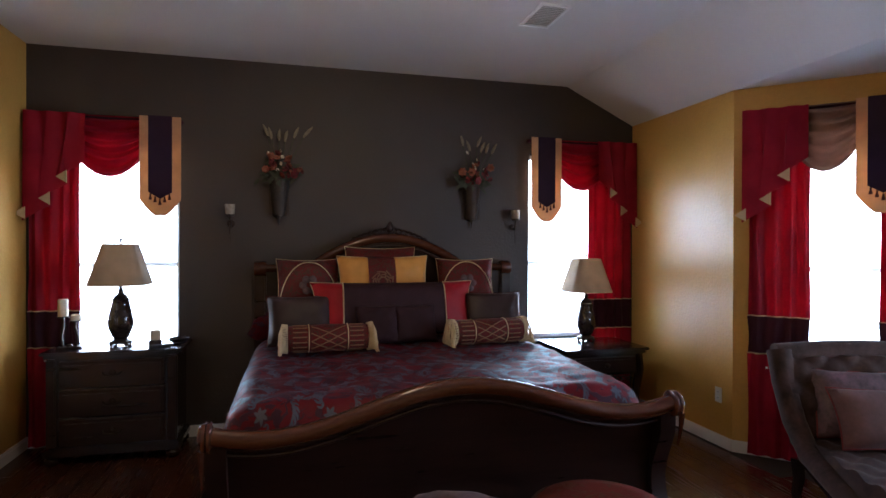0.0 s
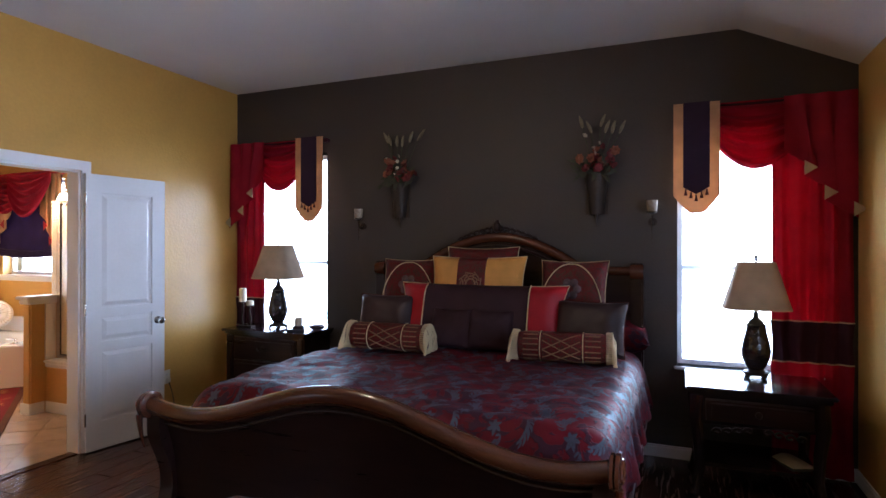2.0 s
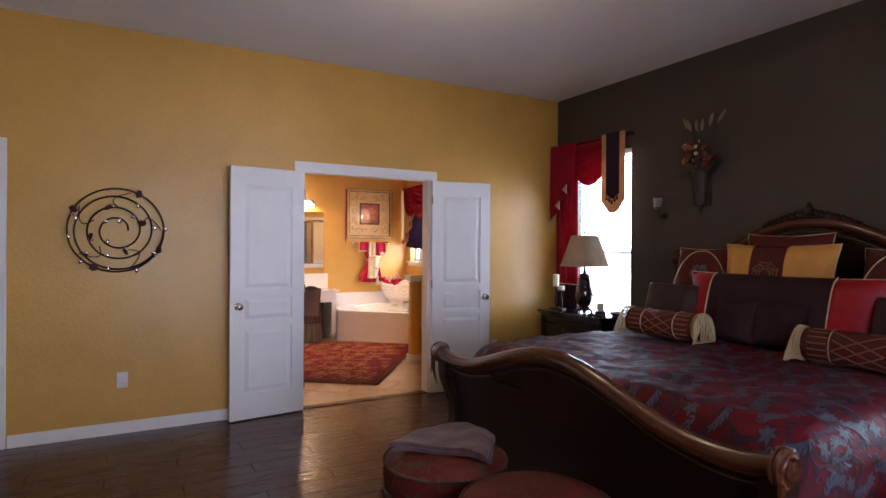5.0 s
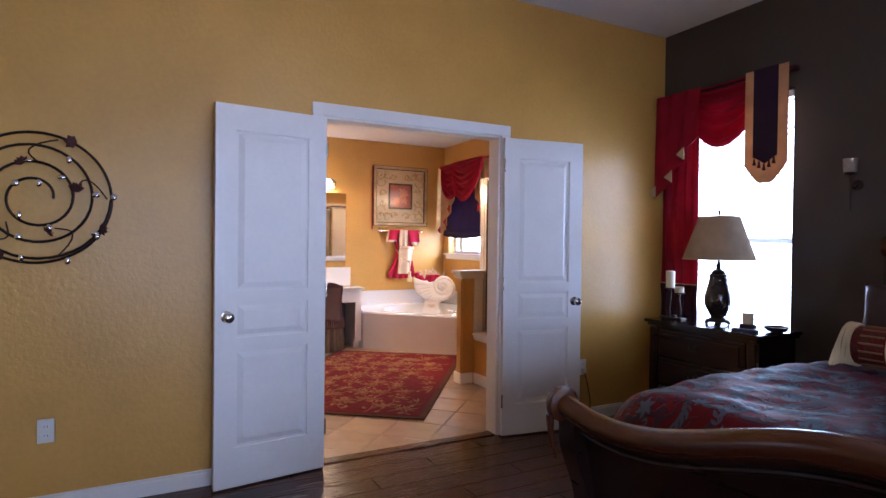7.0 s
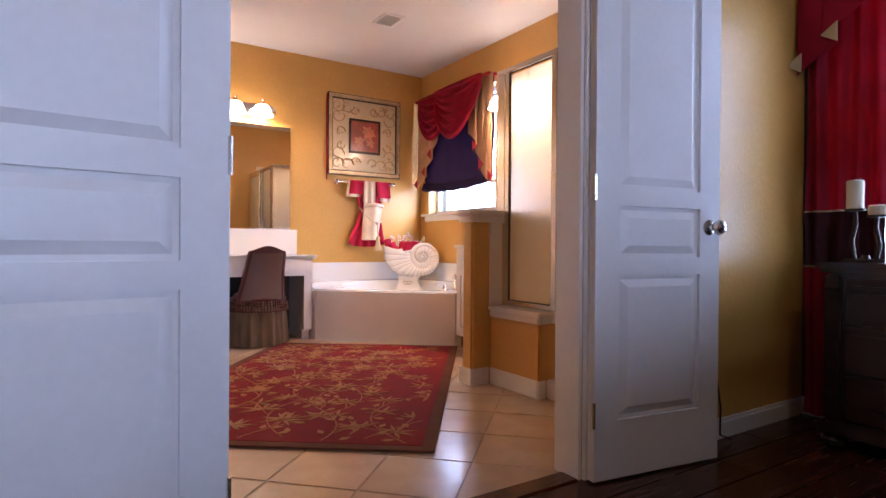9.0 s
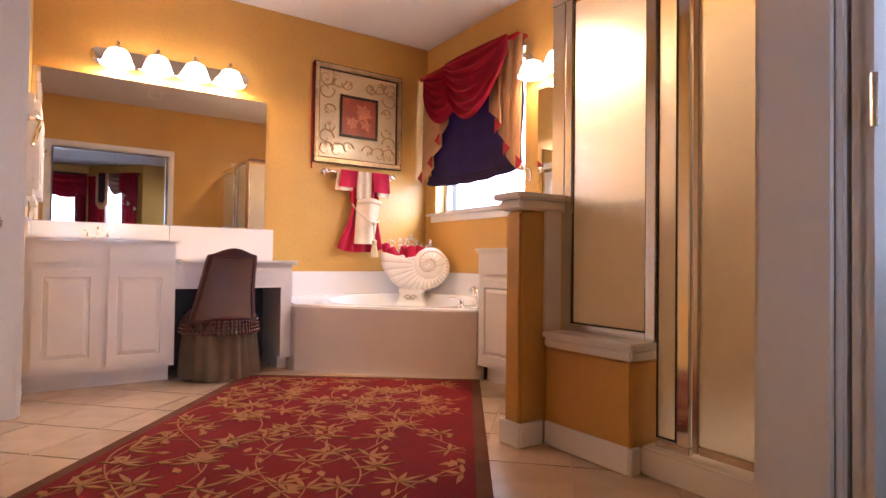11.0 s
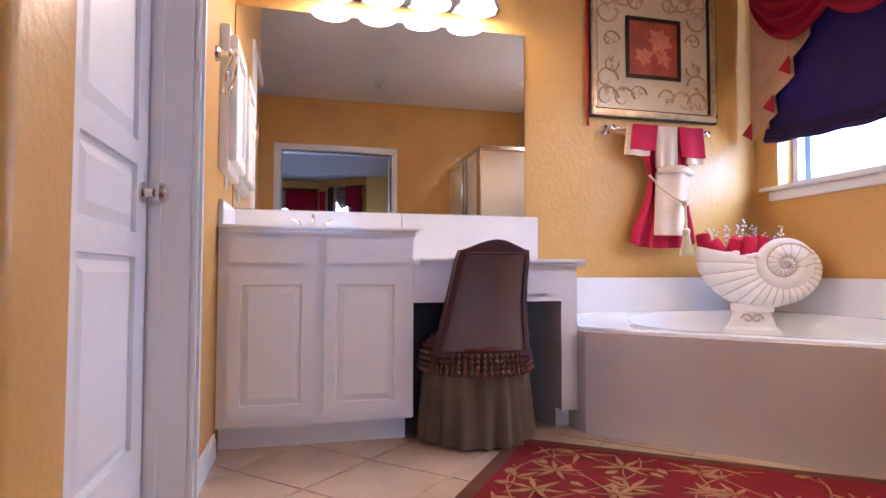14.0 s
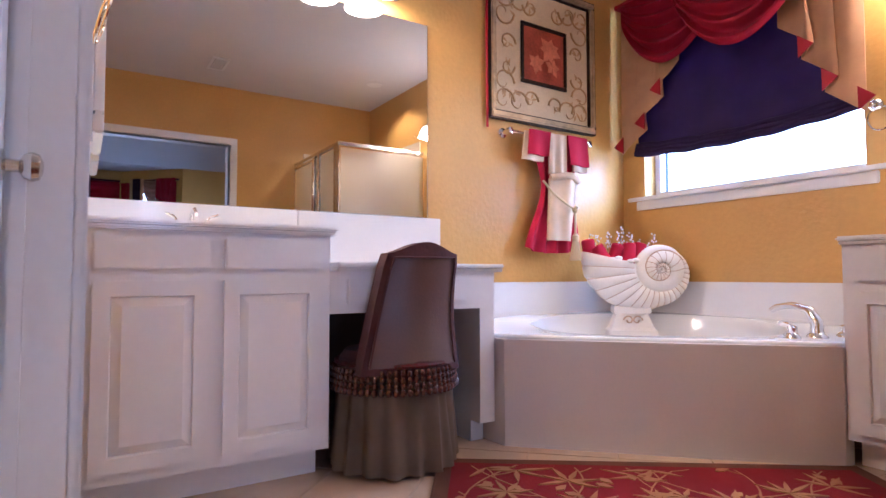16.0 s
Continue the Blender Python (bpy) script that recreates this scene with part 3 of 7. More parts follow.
# windows
def window(name, m, w, lo, hi, label, blinds=True, rail=True):
    """Local x along the wall from the opening's left edge, y outwards through the wall, z up."""
    th = thing(name, m, label, "window")
    th["kind"] = "structure"
    d = 0.10
    part("window_frame", join(cuboid(0, d, lo, 0.035, d + 0.05, hi), cuboid(w - 0.035, d, lo, w, d + 0.05, hi), cuboid(0.035, d, lo, w - 0.035, d + 0.05, lo + 0.035), cuboid(0.035, d, hi - 0.035, w - 0.035, d + 0.05, hi)), WHITE, th)
    if rail:
        mid = lo + (hi - lo) * 0.40
        part("meeting_rail", cuboid(0.035, d + 0.005, mid, w - 0.035, d + 0.045, mid + 0.035), WHITE, th)
    pane = part("pane", cuboid(0.035, d + 0.022, lo + 0.035, w - 0.035, d + 0.027, hi - 0.035), GLASS, th)
    pane.visible_shadow = False
    part("window_sill", cuboid(-0.02, -0.025, lo - 0.022, w + 0.02, d, lo, 0.004), WHITE, th)
    if blinds:
        me = mesh_of("slat", cuboid(0.04, 0.03, -0.0012, w - 0.04, 0.075, 0.0012), BLIND)
        z = lo + 0.06
        while z < hi - 0.06:
            s = new("slat", me)
            s.parent = th
            s.matrix_basis = pose(0, 0, z, 0, 0, 0)
            z += 0.042
        part("head_rail", cuboid(0.02, 0.02, hi - 0.055, w - 0.02, 0.085, hi - 0.012), WHITE, th)
        for x in (0.10, w - 0.10):
            part("cord", tube([(x, 0.05, lo + 0.05), (x, 0.05, hi - 0.05)], 0.0018, 6), WHITE, th)
    return th


window("window_1", pose(W1[0], YN, 0), 0.92, WLO, WHI, "white sash window with raised white blinds")
window("window_2", pose(W2[0], YN, 0), 0.92, WLO, WHI, "white sash window with white slatted blinds")
window("window_3", pose(BWIN[0], YN, 0), 1.14, BWIN[2], BWIN[3], "white window over the tub", blinds=False, rail=False)
part("sill_apron", cuboid(-5.50, YN - 0.02, BWIN[2] - 0.075, -4.26, YN, BWIN[2] - 0.0225, 0.004), WHITE, bpy.data.objects["window_3"]).matrix_parent_inverse = bpy.data.objects["window_3"].matrix_basis.inverted()
part("sill_board", cuboid(-5.54, YN - 0.05, BWIN[2] - 0.022, -4.22, YN - 0.0255, BWIN[2], 0.004), WHITE, bpy.data.objects["window_3"]).matrix_parent_inverse = bpy.data.objects["window_3"].matrix_basis.inverted()
BA = math.degrees(math.atan2(BAY[1][1] - BAY[0][1], BAY[1][0] - BAY[0][0]))
BM = pose(*BAY[0], 0, 0, 0, BA)
window("window_4", BM @ pose(0.22, 0, 0), 0.88, BLO, BHI, "white bay window with white slatted blinds")
window("window_5", pose(*BAY[1], 0, 0, 0, -90) @ pose(0.18, 0, 0), 1.74, BLO, BHI, "wide white bay window with white slatted blinds")
window("window_6", pose(*BAY[2], 0, 0, 0, -135) @ pose(0.22, 0, 0), 0.88, BLO, BHI, "white bay window with white slatted blinds")

# ---- bedroom things ----
BX = 0.93


def foot_top(x):
    a = abs(x)
    if a < 0.88:
        return 0.715 + 0.18 * (0.5 + 0.5 * math.cos(math.pi * a / 0.88))
    return 0.715 + 0.03 * ((a - 0.88) / 0.22) ** 2


bed = thing("sleigh_bed", pose(BX, 0, 0), "dark cherry wooden sleigh bed with a wavy rolled footboard", "bed")
N = 64
roll = [(-1.095 + 2.19 * i / N, 2.745, foot_top(-1.095 + 2.19 * i / N) - 0.030) for i in range(N + 1)]
part("footboard_roll", tube(roll, lambda u: 0.042, 18), ROLLWOOD, bed, "polished cherry rolled top rail")
for s in (-1, 1):
    cap = moved(lathe([(0.050, 0), (0.066, 0.006), (0.066, 0.016), (0.056, 0.020), (0.066, 0.024), (0.066, 0.036), (0.052, 0.042), (0.030, 0.040), (0.026, 0.050), (0.010, 0.056)], 28), pose(s * 1.09, 2.745, foot_top(1.095) - 0.03, 0, 90 * s, 0))
    end = part("scroll_cap", cap, ROLLWOOD, bed, "turned cherry scroll end")
    eye_y, eye_z = 2.745, foot_top(1.095) - 0.03
    volute = [(s * 1.134, eye_y - 0.052 * (1 - a / 12) * math.cos(a), eye_z + 0.052 * (1 - a / 12) * math.sin(a)) for a in [i * 0.42 for i in range(26)]]
    part("volute", tube(volute, lambda u: 0.009 - 0.004 * u, 8), ROLLWOOD, end)
    leaf = [(s * 1.128, eye_y - 0.045 + 0.03 * q * q, eye_z - 0.04 - 0.17 * q) for q in [i / 8 for i in range(9)]]
    part("scroll_leaf", tube(leaf, lambda u: 0.016 * (1 - 0.75 * u), 8), ROLLWOOD, end)


def foot_face(u, v):
    x = -1.075 + 2.15 * u
    top = foot_top(x) - 0.06
    z = 0.10 + (top - 0.10) * v
    y = 2.80 + 0.055 * math.sin(math.pi * (0.15 + 0.85 * v)) - 0.035 * v
    return Vector((x, y, z))


part("footboard_panel", sheet(foot_face, 48, 14, (0, 0.045, 0)), BEDWOOD, bed)


def foot_bead(dz, r):
    return tube([(-1.045 + 2.09 * i / N, 2.772, foot_top(-1.045 + 2.09 * i / N) - dz) for i in range(N + 1)], r, 8)


part("footboard_bead", foot_bead(0.105, 0.010), BEDWOOD, bed)
part("footboard_base", cuboid(-1.085, 2.79, 0.04, 1.085, 2.87, 0.14, 0.012), BEDWOOD, bed)
for s in (-1, 1):
    leg = sheet(lambda u, v, s=s: Vector((s * (1.035 + 0.085 * u), 2.735 + 0.09 * math.sin(math.pi * min(1, v * 1.15)) ** 1.5 - 0.05 * (1 - v) ** 3, 0.0 + (foot_top(1.0) - 0.05) * v)), 4, 20, (0, 0.075, 0))
    part("foot_post", leg, BEDWOOD, bed)
    part("foot_block", cuboid(s * 1.08 - 0.05, 2.71, 0, s * 1.08 + 0.05, 2.84, 0.07, 0.012), BEDWOOD, bed)
    part("side_rail", cuboid(s * 1.06 - 0.025, 2.85, 0.18, s * 1.06 + 0.025, 4.95, 0.40, 0.012), BEDWOOD, bed)
    part("rail_moulding", cuboid(s * 1.075 - 0.034, 2.87, 0.385, s * 1.075 + 0.034, 4.94, 0.41, 0.008), ROLLWOOD, bed)
    post = cuboid(s * 1.035 - 0.045, 4.955, 0, s * 1.035 + 0.045, 5.045, 1.315, 0.012)
    part("head_post", post, BEDWOOD, bed)
    scroll = moved(lathe([(0.058, 0), (0.062, 0.01), (0.062, 0.08), (0.058, 0.09)], 24), pose(s * 1.035 - 0.045, 4.985, 1.325, 0, 90, 0))
    part("post_scroll", scroll, ROLLWOOD, bed)
    part("shoulder_rail", tube([(s * 0.99, 4.985, 1.330), (s * 0.80, 4.985, 1.330), (s * 0.64, 4.985, 1.345)], 0.034, 14), ROLLWOOD, bed)


def head_arch(x, base=1.345, rise=0.235, half=0.62):
    return base + rise * math.cos(math.pi / 2 * min(1, abs(x) / half)) ** 0.85


part("headboard_panel", sheet(lambda u, v: Vector((-1.0 + 2.0 * u, 4.975 + 0.02 * math.sin(3.1 * v), 0.25 + (head_arch(-1.0 + 2.0 * u, 1.31, 0.23) - 0.25) * v)), 48, 8, (0, 0.045, 0)), BEDWOOD, bed)
part("arch_moulding", tube([(-0.66 + 1.32 * i / 40, 4.972, head_arch(-0.66 + 1.32 * i / 40)) for i in range(41)], 0.040, 14), ROLLWOOD, bed, "thick polished cherry arch moulding")
part("arch_bead", tube([(-0.59 + 1.18 * i / 40, 4.94, head_arch(-0.59 + 1.18 * i / 40) - 0.070) for i in range(41)], 0.012, 8), BEDWOOD, bed)
crest = bmesh.new()
rnd = random.Random(3)
for s in (-1, 1):
    for k in range(7):
        c = Vector((s * (0.03 + 0.043 * k), 4.955, head_arch(0.03 + 0.043 * k) + 0.058 - 0.005 * k))
        pts = [c + Vector((s * 0.030 * math.cos(a) * (1 - a / 9), 0, 0.026 * math.sin(a) * (1 - a / 9))) for a in [i * 0.5 for i in range(14)]]
        part("carved_scroll", tube(pts, lambda u: 0.011 * (1 - 0.6 * u), 6), BEDWOOD, bed)
ball((0, 4.95, 1.660), 0.034, crest, 12, (1, 0.7, 1.2))
ball((0, 4.95, 1.700), 0.018, crest, 10)
part("crest_finial", crest, BEDWOOD, bed, "carved finial on the arch")
part("mattress", cuboid(-1.01, 2.90, 0.30, 1.01, 4.93, 0.66, 0.06), surface("mattress_ticking", (0.35, 0.30, 0.28), 0.8), bed)


def spread_z(x, y):
    w = noise.noise(Vector((x * 2.3, y * 2.3, 3.0))) * 0.026 + noise.noise(Vector((x * 3.1 + 1.7 * y, y * 6 - x, 9.0))) * 0.014 + noise.noise(Vector((x * 9, y * 13, 4.0))) * 0.010
    return w


def spread(u, v):
    """Across the bed (u), from foot to head (v): hangs over both sides and dips behind the footboard."""
    s = 2 * u - 1
    y = 2.895 + 2.03 * v
    crown = 0.765 + 0.018 * math.sin(math.pi * v)
    a = abs(s)
    if a < 0.66:
        x, z = s / 0.66 * 0.95, crown
    elif a < 0.78:
        k = (a - 0.66) / 0.12
        x, z = math.copysign(0.95 + 0.13 * math.sin(k * math.pi / 2), s), crown - 0.13 * (1 - math.cos(k * math.pi / 2))
    else:
        k = (a - 0.78) / 0.22
        x, z = math.copysign(1.08 + 0.030 * k + 0.026 * k * math.sin(y * 17 + 1.7 * math.sin(y * 5)) + 0.012, s), crown - 0.13 - 0.235 * k
    fall = max(0.0, 1 - v / 0.075)
    z -= 0.16 * fall ** 2.2
    z += 0.03 * max(0.0, v - 0.9) * (1 if a > 0.6 else 0)
    z += spread_z(x, y) * (1.0 if a < 0.7 else 0.5)
    return Vector((x, y, z))


cover = thing("bedspread", pose(BX, 0, 0), "red and slate damask bedspread with folds over the mattress", "bedspread")
part("cover", sheet(spread, 96, 70, (0, 0, -0.018)), SPREAD, cover)
part("piping", tube([(1.128, 2.92 + 2.0 * i / 30, 0.412 + 0.004 * math.sin(i * 2)) for i in range(31)], 0.005, 6), BLACKCLOTH, cover)


def on_cover(cx, cy, lift):
    """A point on the cover from cloth lengths: cx across from its middle, cy from the foot."""
    a = abs(cx)
    if a < 0.95:
        q = 0.66 * a / 0.95
    elif a < 1.14:
        q = 0.66 + 0.12 * (a - 0.95) / 0.19
    else:
        q = min(0.995, 0.78 + 0.22 * (a - 1.14) / 0.25)
    u = 0.5 + 0.5 * math.copysign(q, cx)
    v = max(0.004, min(0.992, cy / 2.03))
    p = spread(u, v)
    n = (spread(min(1, u + 0.003), v) - p).cross(spread(u, min(1, v + 0.003)) - p).normalized()
    return p + n * lift


def woven_petal(bm, cx, cy, a, ln, wd, curl=0.0):
    """One slim lobe of the damask, lying on the cover, bent sideways by curl."""
    left, right = [], []
    for q, k in ((0.0, 0.25), (0.22, 0.85), (0.5, 1.0), (0.78, 0.62)):
        b = a + curl * q
        x, y = cx + ln * q * math.cos(a + curl * q * 0.5), cy + ln * q * math.sin(a + curl * q * 0.5)
        left.append(bm.verts.new(on_cover(x - wd * k * math.sin(b), y + wd * k * math.cos(b), 0.0025)))
        right.append(bm.verts.new(on_cover(x + wd * k * math.sin(b), y - wd * k * math.cos(b), 0.0025)))
    tip = bm.verts.new(on_cover(cx + ln * math.cos(a + curl * 0.5), cy + ln * math.sin(a + curl * 0.5), 0.0022))
    for i in range(3):
        bm.faces.new((left[i], right[i], right[i + 1], left[i + 1]))
    bm.faces.new((left[3], right[3], tip))


def woven_frond(bm, cx, cy, a, ln, bend):
    """A curling acanthus frond: lobes in pairs along a bent midrib."""
    n = 6
    for k in range(n):
        q = k / (n - 1)
        x, y = cx + ln * q * math.cos(a + bend * q * 0.5), cy + ln * q * math.sin(a + bend * q * 0.5)
        h = a + bend * q
        size = ln * 0.36 * (0.55 + math.sin(math.pi * (0.15 + 0.7 * q)) * 0.6)
        for side in (-1, 1):
            woven_petal(bm, x, y, h + side * (1.0 - 0.35 * q), size, size * 0.17, -side * 0.9)
    woven_petal(bm, cx, cy, a, ln * 1.05, ln * 0.030, bend)


weave = bmesh.new()
rnd = random.Random(44)
for i in range(-9, 10):
    for j in range(12):
        cx, cy = 0.152 * i + rnd.uniform(-0.02, 0.02), 0.08 + 0.178 * (j + 0.5 * (i % 2)) + rnd.uniform(-0.02, 0.02)
        if cy > 1.95 or abs(cx) > 1.35:
            continue
        flip = 1 if (i + j) % 2 else -1
        turn = rnd.uniform(-0.4, 0.4)
        for k in range(6):
            woven_petal(weave, cx, cy, turn + k * math.pi / 3, 0.034, 0.008, 0.5 * flip)
        woven_frond(weave, cx + 0.035 * flip, cy + 0.028, math.pi / 2 - 0.5 * flip + turn, 0.105, 1.6 * flip)
        woven_frond(weave, cx - 0.035 * flip, cy - 0.028, -math.pi / 2 + 0.6 * flip + turn, 0.082, -1.6 * flip)
part("woven_leaves", weave, SLATE, cover, "slate blue woven acanthus leaves")["kind"] = "stuff"


def ruffle(u, v):
    y = 4.20 + 0.72 * u
    return Vector((1.085 + 0.018 * math.sin(60 * u) * (1 - v) + 0.02 * (1 - v), y, 0.412 + 0.10 * v))


part("ruffle", sheet(ruffle, 90, 5, (-0.004, 0, 0)), BRICKRED, cover, "gathered dark red ruffle above the side rail")


def pillow(m, w, h, t, material, label, piping=FRINGE, extras=None, name="throw_pillow"):
    th = thing(name, m, label, "pillow", "pillows on the bed")
    part("cover", cushion(w, h, t), material, th)
    if piping:
        part("piping", tube(rim(w, h), 0.0036, 6, closed=True), piping, th)
    if extras:
        extras(th, w, h, t)
    return th


def cushion_y(u, v, t):
    return -(t / 2) * (max(0, 1 - u ** 4) * max(0, 1 - v ** 4)) ** 0.5


def band(th, w, h, t, u0, u1, material, name="band", label="", lift=0.003, v0=-0.97, v1=0.97):
    def fn(a, b):
        u, v = u0 + (u1 - u0) * a, v0 + (v1 - v0) * b
        pin = 1 - 0.075 * (1 - v * v) * abs(u) ** 3
        pinv = 1 - 0.075 * (1 - u * u) * abs(v) ** 3
        return Vector((u * pin * w / 2, cushion_y(u, v, t) - lift - 0.010, v * pinv * h / 2 + h / 2))
    return part(name, sheet(fn, 10, 16, (0, 0.016, 0)), material, th, label)


def medallion(th, w, h, t):
    band(th, w, h, t, -0.36, 0.22, BRICKRED, "centre_band", "brick red embroidered centre band")
    bm = bmesh.new()
    for k in range(8):
        a = k * math.pi / 4
        pts = [(-0.025 + (0.035 + 0.055 * q / 8) * math.cos(a + 0.5 * math.sin(q)), -t / 2 - 0.016, h / 2 + (0.035 + 0.055 * q / 8) * math.sin(a + 0.5 * math.sin(q))) for q in range(9)]
        tube(pts, 0.005, 6, bm)
    tube([(-0.025 + 0.035 * math.cos(i * 0.3), -t / 2 - 0.016, h / 2 + 0.035 * math.sin(i * 0.3)) for i in range(21)], 0.006, 6, bm, closed=True)
    part("medallion", bm, THREAD, th, "dull gold embroidered medallion")


def lobes(th, w, h, t):
    bm = bmesh.new()
    for s in (-1, 1):
        pts = [(s * w * 0.46 * math.cos(q / 12 * math.pi / 2), cushion_y(0.9 * math.cos(q / 12 * math.pi / 2), 2 * (q / 12) * 0.9 - 1, t) - 0.008, h * 0.02 + h * 0.88 * math.sin(q / 12 * math.pi / 2)) for q in range(13)]
        tube(pts, 0.004, 6, bm)
    part("arch_cord", bm, FRINGE, th, "cream cord in an arch")
    for k in range(6):
        a = k * math.pi / 3
        part("embroidered_petal", ball((0.05 * math.cos(a), -t / 2 - 0.004, h * 0.48 + 0.05 * math.sin(a)), 0.03, None, 8, (1, 0.25, 1)), VELVET, th)


PB = 0.79
pillow(pose(BX - 0.09, 4.815, PB + 0.22, -8), 0.58, 0.50, 0.16, BRICKRED, "wine red square pillow with cream piping behind the others", extras=None)
pillow(pose(BX - 0.66, 4.74, PB + 0.20, -14, 0, 4), 0.49, 0.43, 0.15, BRICKRED, "brick red pillow with a cream corded arch", extras=lobes)
pillow(pose(BX + 0.61, 4.74, PB + 0.20, -14, 0, -5), 0.49, 0.43, 0.15, BRICKRED, "brick red pillow with a cream corded arch", extras=lobes)
pillow(pose(BX - 0.08, 4.67, PB + 0.20, -13, 0, 3), 0.74, 0.455, 0.17, GOLD, "gold satin pillow with a brick embroidered centre band", extras=medallion)


def lumbar(th, w, h, t):
    band(th, w, h, t, -0.62, 0.60, BLACKCLOTH, "centre_band", "dark wine velvet centre band")
    for u in (-0.62, 0.60):
        part("cord", tube([(u * w / 2, cushion_y(u, v, t) - 0.016, h / 2 + v * h / 2 * 0.97) for v in [-0.95 + 1.9 * i / 14 for i in range(15)]], 0.005, 6), FRINGE, th)


pillow(pose(BX - 0.02, 4.52, PB + 0.02, -16), 1.28, 0.44, 0.20, REDSOLID, "long red lumbar pillow with dark velvet centre", extras=lumbar)
for s, tilt in ((-1, 6), (1, -7)):
    pillow(pose(BX + s * 0.76 + (0.04 if s < 0 else 0), 4.42 + (0.06 if s > 0 else 0.04), PB, -18, 0, tilt), 0.48, 0.37, 0.17, BROWNCLOTH, "dark brown taffeta pillow with beaded edge", piping=BEAD)
for s in (-1, 1):
    pillow(pose(BX + s * 0.145 - 0.03, 4.39, PB - 0.005, -20, 0, 2 * s), 0.34, 0.30, 0.13, BLACKCLOTH, "small dark velvet pillow", piping=None)


for s in (-1, 1):
    pillow(pose(BX + s * 0.80, 4.88, PB + 0.030, -74, 0, 0), 0.66, 0.42, 0.25, SPREAD, "damask covered sleeping pillow lying flat at the headboard", piping=None, name="sleeping_pillow")


def bolster(m, label):
    th = thing("bolster_pillow", m, label, "pillow", "pillows on the bed")
    w, r = 0.56, 0.090
    part("roll", moved(lathe([(0.05, -w / 2), (r * 0.93, -w / 2 + 0.01), (r, -w / 2 + 0.05), (r * 1.03, 0), (r, w / 2 - 0.05), (r * 0.93, w / 2 - 0.01), (0.05, w / 2)], 28), pose(0, 0, r, 0, 90, 0)), BRICKRED, th)
    for x in (-0.13, 0.13):
        part("cord", tube([(x, (r * 1.04) * math.cos(a), r + (r * 1.04) * math.sin(a)) for a in [i * math.pi / 12 for i in range(24)]], 0.0035, 6, closed=True), FRINGE, th)
    lat = bmesh.new()
    for k in (-1, 1):
        for q in range(3):
            pts = [(-0.115 + 0.23 * i / 12, (r * 1.045) * math.cos(math.radians(150 + q * 35 + k * 35 * (i / 12 - 0.5) * 2)), r + (r * 1.045) * math.sin(math.radians(150 + q * 35 + k * 35 * (i / 12 - 0.5) * 2))) for i in range(13)]
            tube(pts, 0.004, 5, lat)
    part("lattice", lat, THREAD, th)
    for s in (-1, 1):
        stripes = bmesh.new()
        for k in range(9):
            a = math.radians(100 + 22 * k)
            tube([(s * x, r * 1.015 * math.cos(a), r + r * 1.015 * math.sin(a)) for x in (0.142, 0.19, 0.235)], 0.0045, 5, stripes)
        part("end_stripes", stripes, THREAD, th, "dull gold woven stripes")
    for s in (-1, 1):
        bm = bmesh.new()
        rnd = random.Random(11 + s)
        for k in range(46):
            a = 2 * math.pi * k / 46
            y, z = (r + 0.004) * math.cos(a), r + (r + 0.004) * math.sin(a)
            fall = 0.07 + 0.07 * rnd.random()
            pts = [(s * (w / 2 - 0.012), y, z), (s * (w / 2 + 0.022), y * 1.10 - 0.008, z + 0.006), (s * (w / 2 + 0.034 + 0.012 * rnd.random()), y * 1.12 - 0.016, max(0.008, z - fall * 0.6)), (s * (w / 2 + 0.03 + 0.02 * rnd.random()), y * 1.12 - 0.024 - 0.02 * rnd.random(), max(0.006, z - fall * 1.6))]
            tube(pts, 0.0042, 5, bm)
        part("fringe", bm, FRINGE, th, "ivory bullion fringe")
    return th


bolster(pose(0.385, 4.20, 0.79, 0, 0, 2), "brick red bolster with gold lattice and ivory fringe")
bolster(pose(1.565, 4.28, 0.785, 0, 0, 6), "brick red bolster with gold lattice and ivory fringe")


